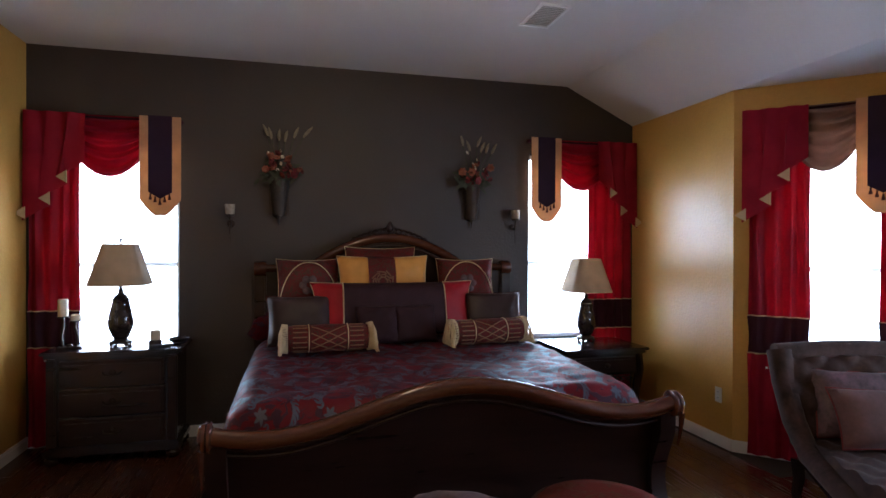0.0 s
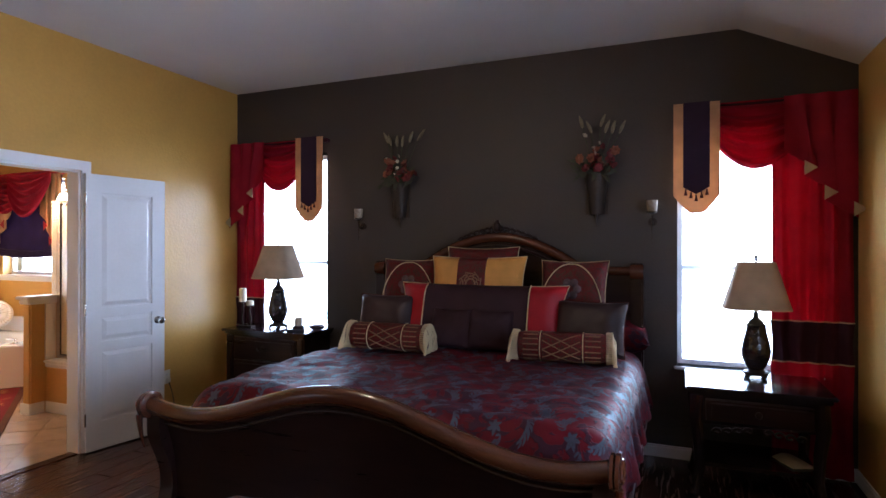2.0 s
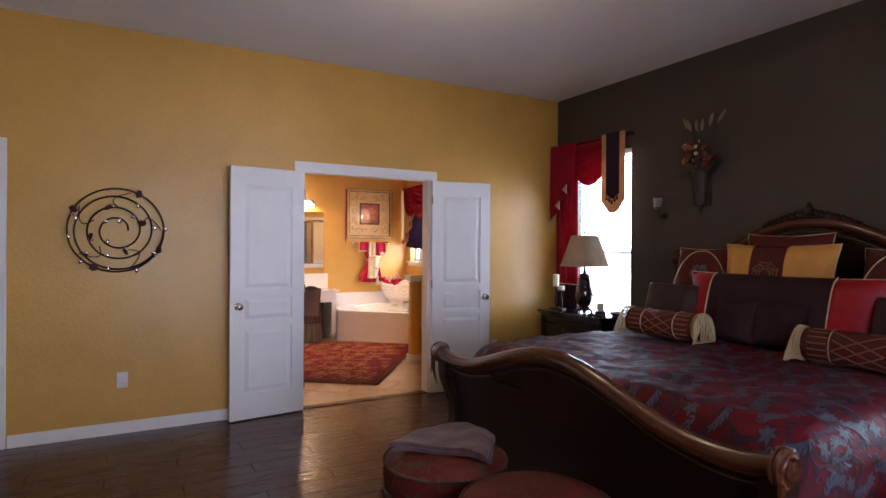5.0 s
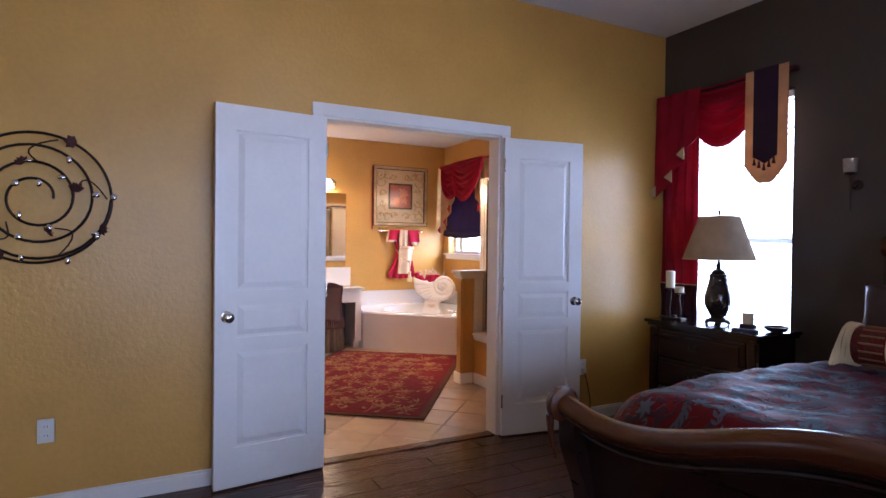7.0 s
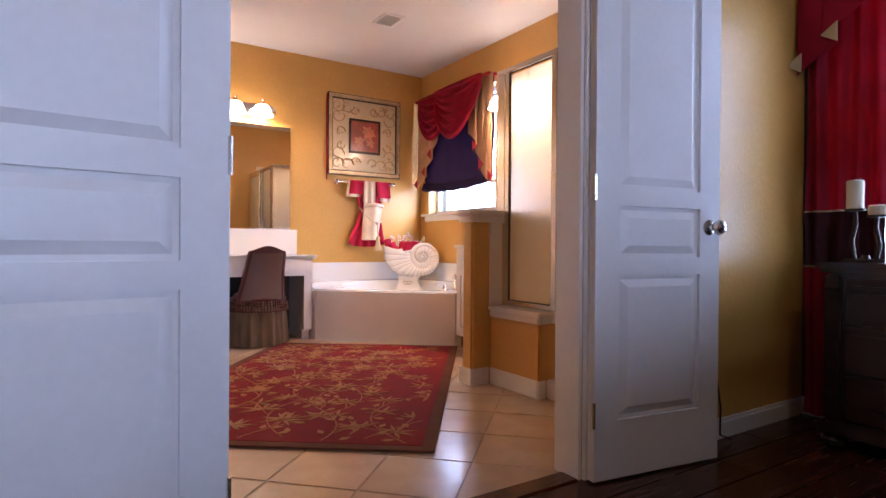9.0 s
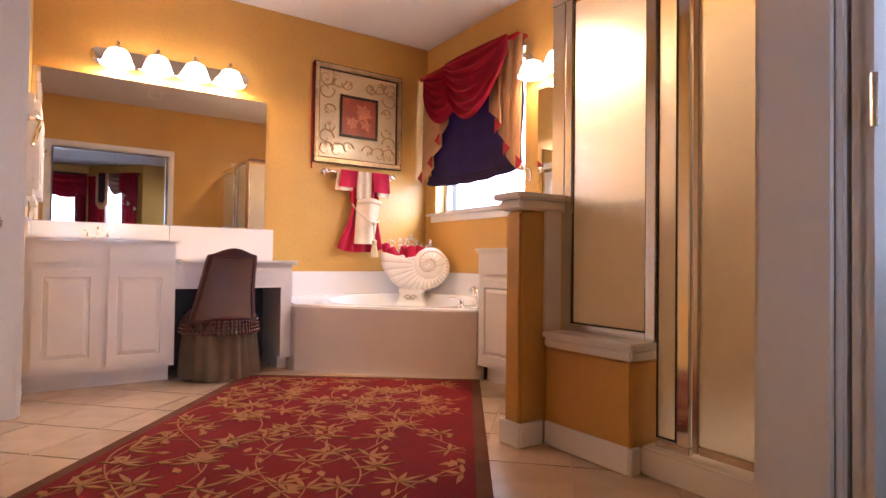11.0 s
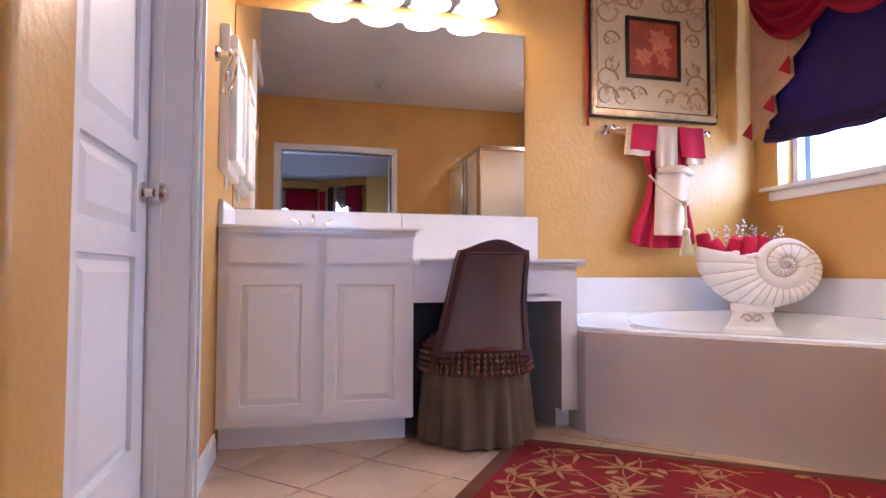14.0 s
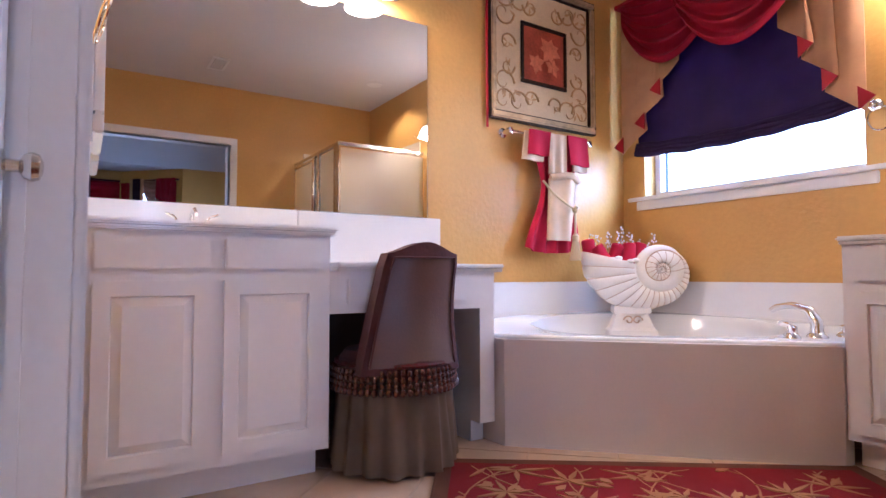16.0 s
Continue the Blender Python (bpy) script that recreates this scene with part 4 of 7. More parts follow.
# nightstands
def nightstand_chest(m):
    th = thing("nightstand", m, "dark wooden chest nightstand with three drawers", "nightstand")
    w, d, h = 0.86, 0.44, 0.78
    part("body", cuboid(0.03, 0.03, 0.10, w - 0.03, d, h - 0.04, 0.010), BLACKWOOD, th)
    part("top", join(cuboid(-0.015, -0.015, h - 0.022, w + 0.015, d, h, 0.008), cuboid(0.005, 0.005, h - 0.045, w - 0.005, d, h - 0.024, 0.006)), BLACKWOOD, th, "polished dark top with moulded edge")
    part("plinth", cuboid(0.0, 0.0, 0.06, w, d, 0.115, 0.012), BLACKWOOD, th)
    for x in (0.05, w - 0.05):
        for y in (0.05, d - 0.05):
            part("foot", lathe([(0.028, 0), (0.048, 0.02), (0.05, 0.04), (0.032, 0.062)], 18, at=(x, y, 0)), BLACKWOOD, th)
        part("pilaster", cuboid(x - 0.03, 0.012, 0.125, x + 0.03, 0.05, h - 0.05, 0.008), BEDWOOD, th)
    for k in range(3):
        z0 = 0.13 + k * 0.20
        dr = part("drawer", join(cuboid(0.10, 0.014, z0, w - 0.10, 0.05, z0 + 0.185, 0.006), cuboid(0.125, 0.006, z0 + 0.025, w - 0.125, 0.02, z0 + 0.16, 0.005)), BEDWOOD, th)
        part("pull", join(tube([(w / 2 - 0.06, 0.006, z0 + 0.10), (w / 2 - 0.045, -0.018, z0 + 0.085), (w / 2, -0.024, z0 + 0.078), (w / 2 + 0.045, -0.018, z0 + 0.085), (w / 2 + 0.06, 0.006, z0 + 0.10)], 0.006, 8), ball((w / 2, 0.004, z0 + 0.10), 0.022, None, 12, (1, 0.3, 1))), BRONZE, dr, "dark bronze bail pull")
    return th


nightstand_chest(pose(-1.49, 4.60, 0))


def nightstand_table(m):
    th = thing("nightstand", m, "carved dark wooden nightstand table with one drawer", "nightstand")
    w, d, h = 0.74, 0.56, 0.665
    part("top", join(cuboid(-0.02, -0.02, h - 0.024, w + 0.02, d, h, 0.008), cuboid(0.0, 0.0, h - 0.05, w, d, h - 0.026, 0.008)), BLACKWOOD, th, "polished dark top with moulded edge")
    part("apron", cuboid(0.03, 0.035, h - 0.23, w - 0.03, d, h - 0.05, 0.008), BLACKWOOD, th)
    dr = part("drawer", join(cuboid(0.09, 0.02, h - 0.205, w - 0.09, 0.05, h - 0.075, 0.006), cuboid(0.12, 0.012, h - 0.185, w - 0.12, 0.03, h - 0.095, 0.004)), BEDWOOD, th)
    part("pull", ball((w / 2, -0.004, h - 0.14), 0.02, None, 12), BRONZE, dr, "round dark bronze pull")
    for s in (-1, 1):
        for k in range(4):
            c = Vector((w / 2 + s * (0.05 + 0.055 * k), 0.02, h - 0.245 - 0.006 * k))
            part("carved_scroll", tube([c + Vector((s * 0.028 * math.cos(a) * (1 - a / 9), 0, 0.022 * math.sin(a) * (1 - a / 9))) for a in [i * 0.55 for i in range(12)]], 0.007, 6), BEDWOOD, th)
    for x in (0.05, w - 0.05):
        for y in (0.06, d - 0.05):
            sx = -1 if x < w / 2 else 1
            sy = -1 if y < d / 2 else 1
            pts = [(x, y, h - 0.06), (x + sx * 0.012, y + sy * 0.012, h - 0.20), (x - sx * 0.006, y - sy * 0.006, h - 0.36), (x - sx * 0.012, y - sy * 0.01, 0.16), (x + sx * 0.012, y + sy * 0.012, 0.03), (x + sx * 0.022, y + sy * 0.022, 0.0)]
            part("leg", tube(pts, lambda u: 0.042 - 0.020 * u + (0.012 if u > 0.95 else 0), 12), BLACKWOOD, th)
    part("shelf", cuboid(0.05, 0.06, 0.17, w - 0.05, d - 0.04, 0.195, 0.006), BLACKWOOD, th)
    return th


nightstand_table(pose(2.30, 4.44, 0))
solo("papers", sheet(lambda u, v: Vector((0.14 * u, 0.20 * v, 0.003 + 0.02 * math.sin(3 * u) * v)), 10, 8, (0, 0, 0.004)), PAPER, pose(2.86, 4.56, 0.197, 0, 0, 25), "curled cream paper on the nightstand shelf", "paper")


def table_lamp(m, label, h=0.75):
    th = thing("table_lamp", m, label, "lamp", "bedside lamps")
    base = bmesh.new()
    lathe([(0.070, 0.018), (0.075, 0.024), (0.075, 0.034), (0.055, 0.040), (0.045, 0.05)], 28, base)
    for k in range(4):
        a = math.pi / 4 + k * math.pi / 2
        ball((0.068 * math.cos(a), 0.068 * math.sin(a), 0.012), 0.016, base, 10, (1, 1, 0.75))
    part("base", base, BRONZE, th, "dark footed base")
    part("urn", lathe([(0.040, 0.045), (0.058, 0.07), (0.084, 0.13), (0.088, 0.17), (0.078, 0.23), (0.062, 0.29), (0.057, 0.325), (0.062, 0.335), (0.050, 0.345)], 32), VASE, th, "glossy dark brown urn with mottled glaze")
    part("neck", lathe([(0.050, 0.345), (0.040, 0.365), (0.018, 0.380), (0.016, 0.40), (0.022, 0.405), (0.012, 0.415), (0.010, 0.46)], 24), BRONZE, th)

    def cut(a):
        c = abs(math.cos(a)) ** 5 + abs(math.sin(a)) ** 5
        return min(1.12, 0.93 / c ** 0.2)
    sh = bmesh.new()
    z0, z1 = h - 0.325, h - 0.03
    lathe([(0.196, z0), (0.205, z0 + 0.004), (0.175, z0 + 0.10), (0.115, z1), (0.112, z1), (0.171, z0 + 0.10), (0.194, z0 + 0.003)], 48, sh, squash=cut)
    part("shade", sh, LAMPSHADE, th, "tapered linen shade")
    part("shade_trim", lathe([(0.203, z0 - 0.003), (0.2075, z0 - 0.001), (0.2065, z0 + 0.008), (0.202, z0 + 0.008)], 48, squash=cut), FRINGE, th)
    part("finial", lathe([(0.004, z1 - 0.01), (0.004, z1 + 0.008), (0.011, z1 + 0.014), (0.006, z1 + 0.024), (0.012, z1 + 0.032), (0.003, z1 + 0.048)], 14), BRONZE, th)
    part("harp", tube([(0, 0.0, 0.45), (0.05, 0, 0.50), (0.055, 0, 0.60), (0, 0, z1)], 0.003, 6), BRONZE, th)
    return th


table_lamp(pose(-1.065, 4.82, 0.78), "bedside lamp with dark urn base and linen shade", 0.77)
table_lamp(pose(2.70, 4.86, 0.665), "bedside lamp with dark urn base and linen shade", 0.77)


def candle_stand(m):
    th = thing("candle_holder", m, "dark bronze holder with two ivory pillar candles", "candle holder")
    part("base", join(cuboid(-0.075, -0.04, 0, 0.075, 0.04, 0.014, 0.004), lathe([(0.02, 0.012), (0.014, 0.03)], 12)), BRONZE, th)
    for x, y, h in ((-0.04, 0.01, 0.22), (0.04, -0.005, 0.19)):
        part("stem", tube([(x, y, 0.012), (x * 1.25, y, h * 0.4), (x * 0.9, y, h * 0.75), (x, y, h)], 0.009, 8), BRONZE, th)
        part("cup", lathe([(0.012, h - 0.005), (0.036, h), (0.038, h + 0.008), (0.03, h + 0.008)], 20, at=(x, y, 0)), BRONZE, th)
    part("candle", lathe([(0.031, 0.228), (0.032, 0.232), (0.032, 0.345), (0.026, 0.350)], 20, at=(-0.04, 0.01, 0)), CANDLE, th, "tall ivory pillar candle")
    part("candle", lathe([(0.031, 0.198), (0.033, 0.202), (0.033, 0.235), (0.026, 0.240)], 20, at=(0.04, -0.005, 0)), CANDLE, th, "short ivory pillar candle")
    return th


candle_stand(pose(-1.375, 4.76, 0.78, 0, 0, 10))
cube = thing("votive_block", pose(-0.83, 4.80, 0.78, 0, 0, 8), "dark wooden block holding a candle jar", "candle holder")
part("block", cuboid(-0.042, -0.035, 0, 0.042, 0.035, 0.035, 0.006), BEDWOOD, cube)
part("jar", lathe([(0.030, 0.034), (0.034, 0.038), (0.034, 0.10), (0.030, 0.105)], 20), CANDLE, cube)
solo("remote_control", cuboid(-0.08, -0.022, 0, 0.08, 0.022, 0.018, 0.006), DARKGAP, pose(-0.77, 4.68, 0.78, 0, 0, 12), "black remote control lying on the nightstand", "remote")
solo("dark_dish", lathe([(0.03, 0), (0.055, 0.008), (0.075, 0.035), (0.068, 0.036), (0.05, 0.014), (0.01, 0.010)], 24), BRONZE, pose(-0.68, 4.86, 0.78), "dark oval dish on the nightstand", "dish")


# wall things on the dark wall
def wall_sconce(m):
    th = thing("wall_sconce", m, "black iron wall sconce with a pale glass votive", "sconce", "pair of sconces")
    part("plate", moved(lathe([(0.006, 0), (0.030, 0.002), (0.030, 0.008), (0.006, 0.012)], 18), pose(0, 0, 0, 90)), BRONZE, th)
    part("arm", tube([(0, -0.01, 0), (0, -0.05, -0.02), (0, -0.085, 0.0), (0, -0.09, 0.06)], 0.006, 8), BRONZE, th)
    part("drop", tube([(0, -0.085, 0.0), (0, -0.088, -0.09), (0, -0.08, -0.15)], lambda u: 0.006 * (1 - 0.7 * u), 8), BRONZE, th)
    part("cup", lathe([(0.012, 0.055), (0.034, 0.062), (0.036, 0.07), (0.03, 0.07)], 20, at=(0, -0.09, 0)), BRONZE, th)
    part("votive", lathe([(0.030, 0.066), (0.036, 0.075), (0.040, 0.15), (0.036, 0.15), (0.032, 0.078)], 22, at=(0, -0.09, 0)), surface("mercury_glass", (0.34, 0.28, 0.22), 0.18, metal=0.3, var=0.3, scale=40, bump=0.2), th, "crackled pale glass cup")
    return th


wall_sconce(pose(-0.335, YN, 1.685))
wall_sconce(pose(2.065, YN, 1.685))


def petal_flower(bm, c, r, rnd, n=7):
    """A rosette of cupped petals."""
    tilt = Euler((rnd.uniform(-0.5, 0.5) - 1.2, rnd.uniform(-0.5, 0.5), rnd.uniform(0, 6))).to_matrix()
    for ring, (k, lift) in enumerate(((1.0, 0.0), (0.6, 0.35))):
        for i in range(n):
            a = 2 * math.pi * i / n + ring * 0.4
            tip = Vector((math.cos(a) * r * k, math.sin(a) * r * k, r * lift + 0.25 * r))
            sd = Vector((-math.sin(a), math.cos(a), 0)) * r * k * 0.42
            mid = Vector((math.cos(a) * r * k * 0.6, math.sin(a) * r * k * 0.6, r * lift * 0.6))
            p = [Vector((0, 0, 0)), mid + sd, tip, mid - sd]
            vs = [bm.verts.new(c + tilt @ q) for q in p]
            low = bm.verts.new(c + tilt @ (mid - Vector((0, 0, r * 0.10))))
            bm.faces.new(vs)
            for q in range(4):
                bm.faces.new((vs[q], low, vs[(q + 1) % 4]))


def leaf_blade(bm, c, d, ln, wd, up):
    d = d.normalized()
    s = d.cross(up).normalized() * wd
    n = s.cross(d).normalized() * wd * 0.35
    vs = [bm.verts.new(p) for p in (c, c + d * ln * 0.5 + s, c + d * ln, c + d * ln * 0.5 - s)]
    low = bm.verts.new(c + d * ln * 0.5 - n)
    bm.faces.new(vs)
    for q in range(4):
        bm.faces.new((vs[q], low, vs[(q + 1) % 4]))


def wall_pocket(m, seed, lean):
    th = thing("wall_flower_pocket", m, "dark wall pocket with dried flowers and grass plumes", "flower arrangement", "pair of wall pockets")
    rnd = random.Random(seed)
    pk = sheet(lambda u, v: Vector(((0.050 + 0.035 * v) * (2 * u - 1), -0.012 - (0.055 + 0.035 * v) * math.sqrt(max(0, 1 - (2 * u - 1) ** 2)), 0.30 * v)), 16, 10, (0, 0.010, 0))
    box(pk, -0.080, -0.012, 0.0, 0.080, -0.001, 0.30)
    tube([(0, -0.02, 0.0), (0, -0.03, -0.03), (0, -0.015, -0.085)], lambda u: 0.016 * (1 - 0.85 * u), 8, pk)
    part("pocket", pk, surface("pocket_bronze", (0.045, 0.030, 0.022), 0.5, metal=0.4, var=0.4, scale=20, bump=0.3), th, "tapered dark bronze wall pocket")
    for nm, material, count, r in (("dark_flower", DARKRED, 15, 0.034), ("peach_flower", PEACH, 9, 0.036), ("ivory_flower", IVORY, 6, 0.018)):
        for k in range(count):
            bm = bmesh.new()
            hi = 0.20 if nm == "ivory_flower" else 0.10
            c = Vector((rnd.gauss(0.0 if nm != "dark_flower" else 0.03 * lean, 0.065), -0.07 - rnd.random() * 0.07, 0.31 + abs(rnd.gauss(0.02, 0.05)) + (hi * rnd.random() if nm != "dark_flower" else 0.06 * rnd.random())))
            petal_flower(bm, c, r * rnd.uniform(0.8, 1.25), rnd)
            part(nm, bm, material, th, smooth=False)
    bm = bmesh.new()
    for k in range(70):
        a = rnd.uniform(0, 6.28)
        c = Vector((rnd.gauss(0, 0.06), -0.05 - 0.06 * rnd.random(), 0.28 + 0.12 * rnd.random()))
        leaf_blade(bm, c, Vector((math.cos(a), -0.4 * rnd.random(), math.sin(a) * 0.8)), rnd.uniform(0.05, 0.11), 0.014, Vector((0, -1, 0.2)))
    part("foliage", bm, LEAF, th, smooth=False)["kind"] = "stuff"
    for k in range(6):
        x1 = -0.12 + 0.052 * k + rnd.uniform(-0.02, 0.02) + 0.03 * lean
        top = 0.60 + rnd.uniform(-0.03, 0.05)
        p = [Vector((0.02 * (k - 2.5) / 3, -0.05, 0.28)), Vector((x1 * 0.5, -0.07, 0.44)), Vector((x1, -0.08, top))]
        part("stem", tube(p, 0.0035, 5), LEAF, th)
        d = Vector((x1 * 0.25 + rnd.uniform(-0.02, 0.02), -0.01, 0.09))
        part("plume", tube([p[2] + d * q / 6 + Vector((0.012 * (q / 6) ** 2 * (1 if x1 > 0 else -1), 0, 0)) for q in range(7)], lambda u: 0.004 + 0.010 * math.sin(math.pi * min(1, u * 0.92 + 0.08)), 8), PLUME, th, "pale dried grass plume")
    return th


wall_pocket(pose(0.035, YN, 1.755), 5, 1)
wall_pocket(pose(1.675, YN, 1.745), 8, 1)


# window dressings of the bedroom
def wave_cloth(x0, x1, z0, z1, depth, folds, seed=0.0, y=-0.036, taper=0.0):
    def fn(u, v):
        x = x0 + (x1 - x0) * u
        sway = taper * v * v
        ph = folds * 2 * math.pi * u + 0.6 * math.sin(3 * u * math.pi + seed) + 0.25 * math.sin(5 * v + seed)
        return Vector((x + sway + 0.006 * math.sin(4 * v + 9 * u), y + depth * math.sin(ph) * (0.65 + 0.35 * (1 - v)), z1 + (z0 - z1) * (1 - v)))
    return sheet(fn, max(24, int(folds * 10)), 30, (0, 0.006, 0))


def curtain(m, w, flip, label, z_top=2.44, folds=4):
    """A floor-length panel: red, a dark band, and red again."""
    th = thing("curtain_panel", m, label, "curtain", "curtains")
    x0, x1 = (0, w) if not flip else (-w, 0)
    part("cloth", wave_cloth(x0, x1, 1.02, z_top, 0.017, folds), RED, th)
    part("band", wave_cloth(x0, x1, 0.75, 1.018, 0.017, folds), WINE, th, "dark wine horizontal band")
    part("hem_cloth", wave_cloth(x0, x1, 0.015, 0.748, 0.017, folds), RED, th)
    for z in (1.019, 0.749):
        def line(i, z=z):
            u = i / 40
            ph = folds * 2 * math.pi * u + 0.6 * math.sin(3 * u * math.pi)
            return (x0 + (x1 - x0) * u, -0.042 + 0.017 * math.sin(ph), z)
        part("gold_braid", tube([line(i) for i in range(41)], 0.005, 6), CREAM, th)
    return th


def swag_fn(x0, x1, top, drop, depth, folds, y=-0.06, edge=0.80):
    def fn(u, v):
        x = x0 + (x1 - x0) * u
        sag = drop * v * (edge + (1 - edge) * math.sin(math.pi * u) ** 0.75)
        bulge = depth * math.sin(math.pi * u) ** 0.6
        return Vector((x, y - bulge * (0.4 + 0.6 * v) + 0.026 * math.sin(folds * 2 * math.pi * v ** 0.9) * math.sin(math.pi * u) ** 0.5, top - sag))
    return fn


def jabot(th, x0, x1, top, long, short, steps, material, lining, y=-0.085, name="jabot"):
    """A cascade: long at x0 and short at x1, its folded hem showing triangles of lining."""
    dx, dz = (x1 - x0) / (steps + 0.67), (long - short) / (steps - 0.28)
    tips = [(x1 - dx * k, short + dz * k) for k in range(steps)]
    hem = []
    for x, z in tips:
        hem += [(x, z), (x - 1.67 * dx, z + 0.72 * dz)]
    hem = hem[::-1]

    def fn(u, v):
        q = u * (len(hem) - 1)
        i = min(int(q), len(hem) - 2)
        f = q - i
        bx, bz = hem[i][0] + (hem[i + 1][0] - hem[i][0]) * f, hem[i][1] + (hem[i + 1][1] - hem[i][1]) * f
        tx = x0 + (x1 - x0) * u
        return Vector((tx + (bx - tx) * v, y - 0.012 * math.sin(u * steps * 2 * math.pi) - 0.014 * v, top - bz * v))
    part(name, sheet(fn, 8 * (len(hem) - 1), 16, (0, 0.005, 0)), material, th)
    for x, z in tips[1:] + [(x0 + 0.25 * dx, long - 0.05 * dz)]:
        pts = [(x - 0.67 * dx, y - 0.030, top - z + 0.28 * dz), (x, y - 0.034, top - z + 0.58 * dz), (x, y - 0.032, top - z)]
        bm = bmesh.new()
        f = [bm.verts.new(p) for p in pts]
        g = [bm.verts.new((p[0], p[1] + 0.006, p[2])) for p in pts]
        bm.faces.new(f)
        bm.faces.new(g[::-1])
        for q in range(3):
            bm.faces.new((f[q], g[q], g[(q + 1) % 3], f[(q + 1) % 3]))
        part("lining_fold", bm, lining, th)


def banner(th, x0, x1, top, low, y=-0.128):
    """A hanging pennant with a gold border, dark centre and a row of tassels."""
    w = x1 - x0

    def outline(u, inset, cut):
        x = x0 + inset + (w - 2 * inset) * u
        d = abs(2 * u - 1)
        z = low + cut + (0.09 * max(0, d - 0.25) ** 1.3 * 2.0)
        return x, z
    part("banner_border", sheet(lambda u, v: Vector((outline(u, 0, 0)[0], y, top + (outline(u, 0, 0)[1] - top) * v)), 24, 12, (0, 0.008, 0)), BANNERGOLD, th, "gold satin banner border")
    ctr = part("banner_centre", sheet(lambda u, v: Vector((outline(u, 0.062, 0.13)[0], y - 0.004, top + 0.003 + (low + 0.125 + 0.05 * abs(2 * u - 1) - top) * v)), 16, 12, (0, 0.0035, 0)), NAVY, th, "dark velvet banner centre")
    for k in range(5):
        u = (k + 0.5) / 5
        x = x0 + 0.062 + (w - 0.124) * u
        z = low + 0.125 + 0.05 * abs(2 * u - 1)
        part("tassel", lathe([(0.003, 0.0), (0.007, -0.006), (0.005, -0.012), (0.012, -0.040), (0.011, -0.044)], 8, at=(x, y - 0.010, z)), BURGUNDY, ctr)


def valance(m, flip, label, swag_material=RED, w=1.055):
    """Local x from the curtain side (0) to the banner side (w); flip mirrors it."""
    th = thing("window_valance", m, label, "valance", "valances")
    s = -1 if flip else 1
    top = 2.485
    part("board", cuboid(min(0, s * w), -0.055, top - 0.03, max(0, s * w), -0.002, top, 0.004), WINE, th)
    part("swag", sheet(swag_fn(s * 0.28, s * (w - 0.24), top, 0.46, 0.03, 5, -0.06, 0.50), 30, 60, (0, 0.010, 0)), swag_material, th, "pleated draped swag")
    jabot(th, s * 0.0, s * 0.40, top, 0.80, 0.36, 3, RED, CREAM, -0.118)
    a, b = s * (w - 0.29), s * w
    banner(th, min(a, b), max(a, b), top + 0.004, 1.735)
    return th


curtain(pose(-1.74, YN, 0), 0.34, False, "red curtain with dark band hanging beside the bedroom window", folds=4)
valance(pose(-1.74, YN, 0), False, "red swag valance with gold-bordered dark banner")
curtain(pose(3.27, YN, 0), 0.46, True, "red curtain with dark band hanging beside the bedroom window", folds=5)
valance(pose(3.27, YN, 0), True, "red swag valance with gold-bordered dark banner", w=1.065)
SILVER = cloth("taupe_striped_swag", (0.36, 0.22, 0.17), 0.30)
BN = BM @ pose(0.10, 0, 0)
curtain(BN, 0.38, False, "red curtain with dark band hanging in the bay", folds=4)
curtain(BM @ pose(1.28, 0, 0), 0.42, True, "red curtain with dark band hanging in the bay", folds=4)
valance(BM @ pose(0.06, 0, 0), False, "red and taupe swag valance in the bay with dark banner", SILVER, w=0.95)
BE_M = pose(*BAY[1], 0, 0, 0, -90)
curtain(BE_M @ pose(0.03, 0, 0), 0.22, False, "red curtain with dark band hanging in the bay", folds=3)
curtain(BE_M @ pose(2.07, 0, 0), 0.22, True, "red curtain with dark band hanging in the bay", folds=3)
bay_val = thing("window_valance", BE_M, "wide red swag valance across the bay window", "valance", "valances")
part("board", cuboid(0.03, -0.12, 2.455, 2.07, -0.002, 2.485, 0.004), WINE, bay_val)
for k in range(3):
    part("swag", sheet(swag_fn(0.05 + 0.667 * k, 0.05 + 0.667 * (k + 1), 2.485, 0.52, 0.03, 4), 24, 30, (0, 0.010, 0)), RED if k != 1 else SILVER, bay_val)
BS_M = pose(*BAY[2], 0, 0, 0, -135)
curtain(BS_M @ pose(1.22, 0, 0), 0.30, True, "red curtain with dark band hanging in the bay", folds=3)
valance(BS_M @ pose(1.24, 0, 0), True, "red and taupe swag valance in the bay with dark banner", SILVER, w=1.16)


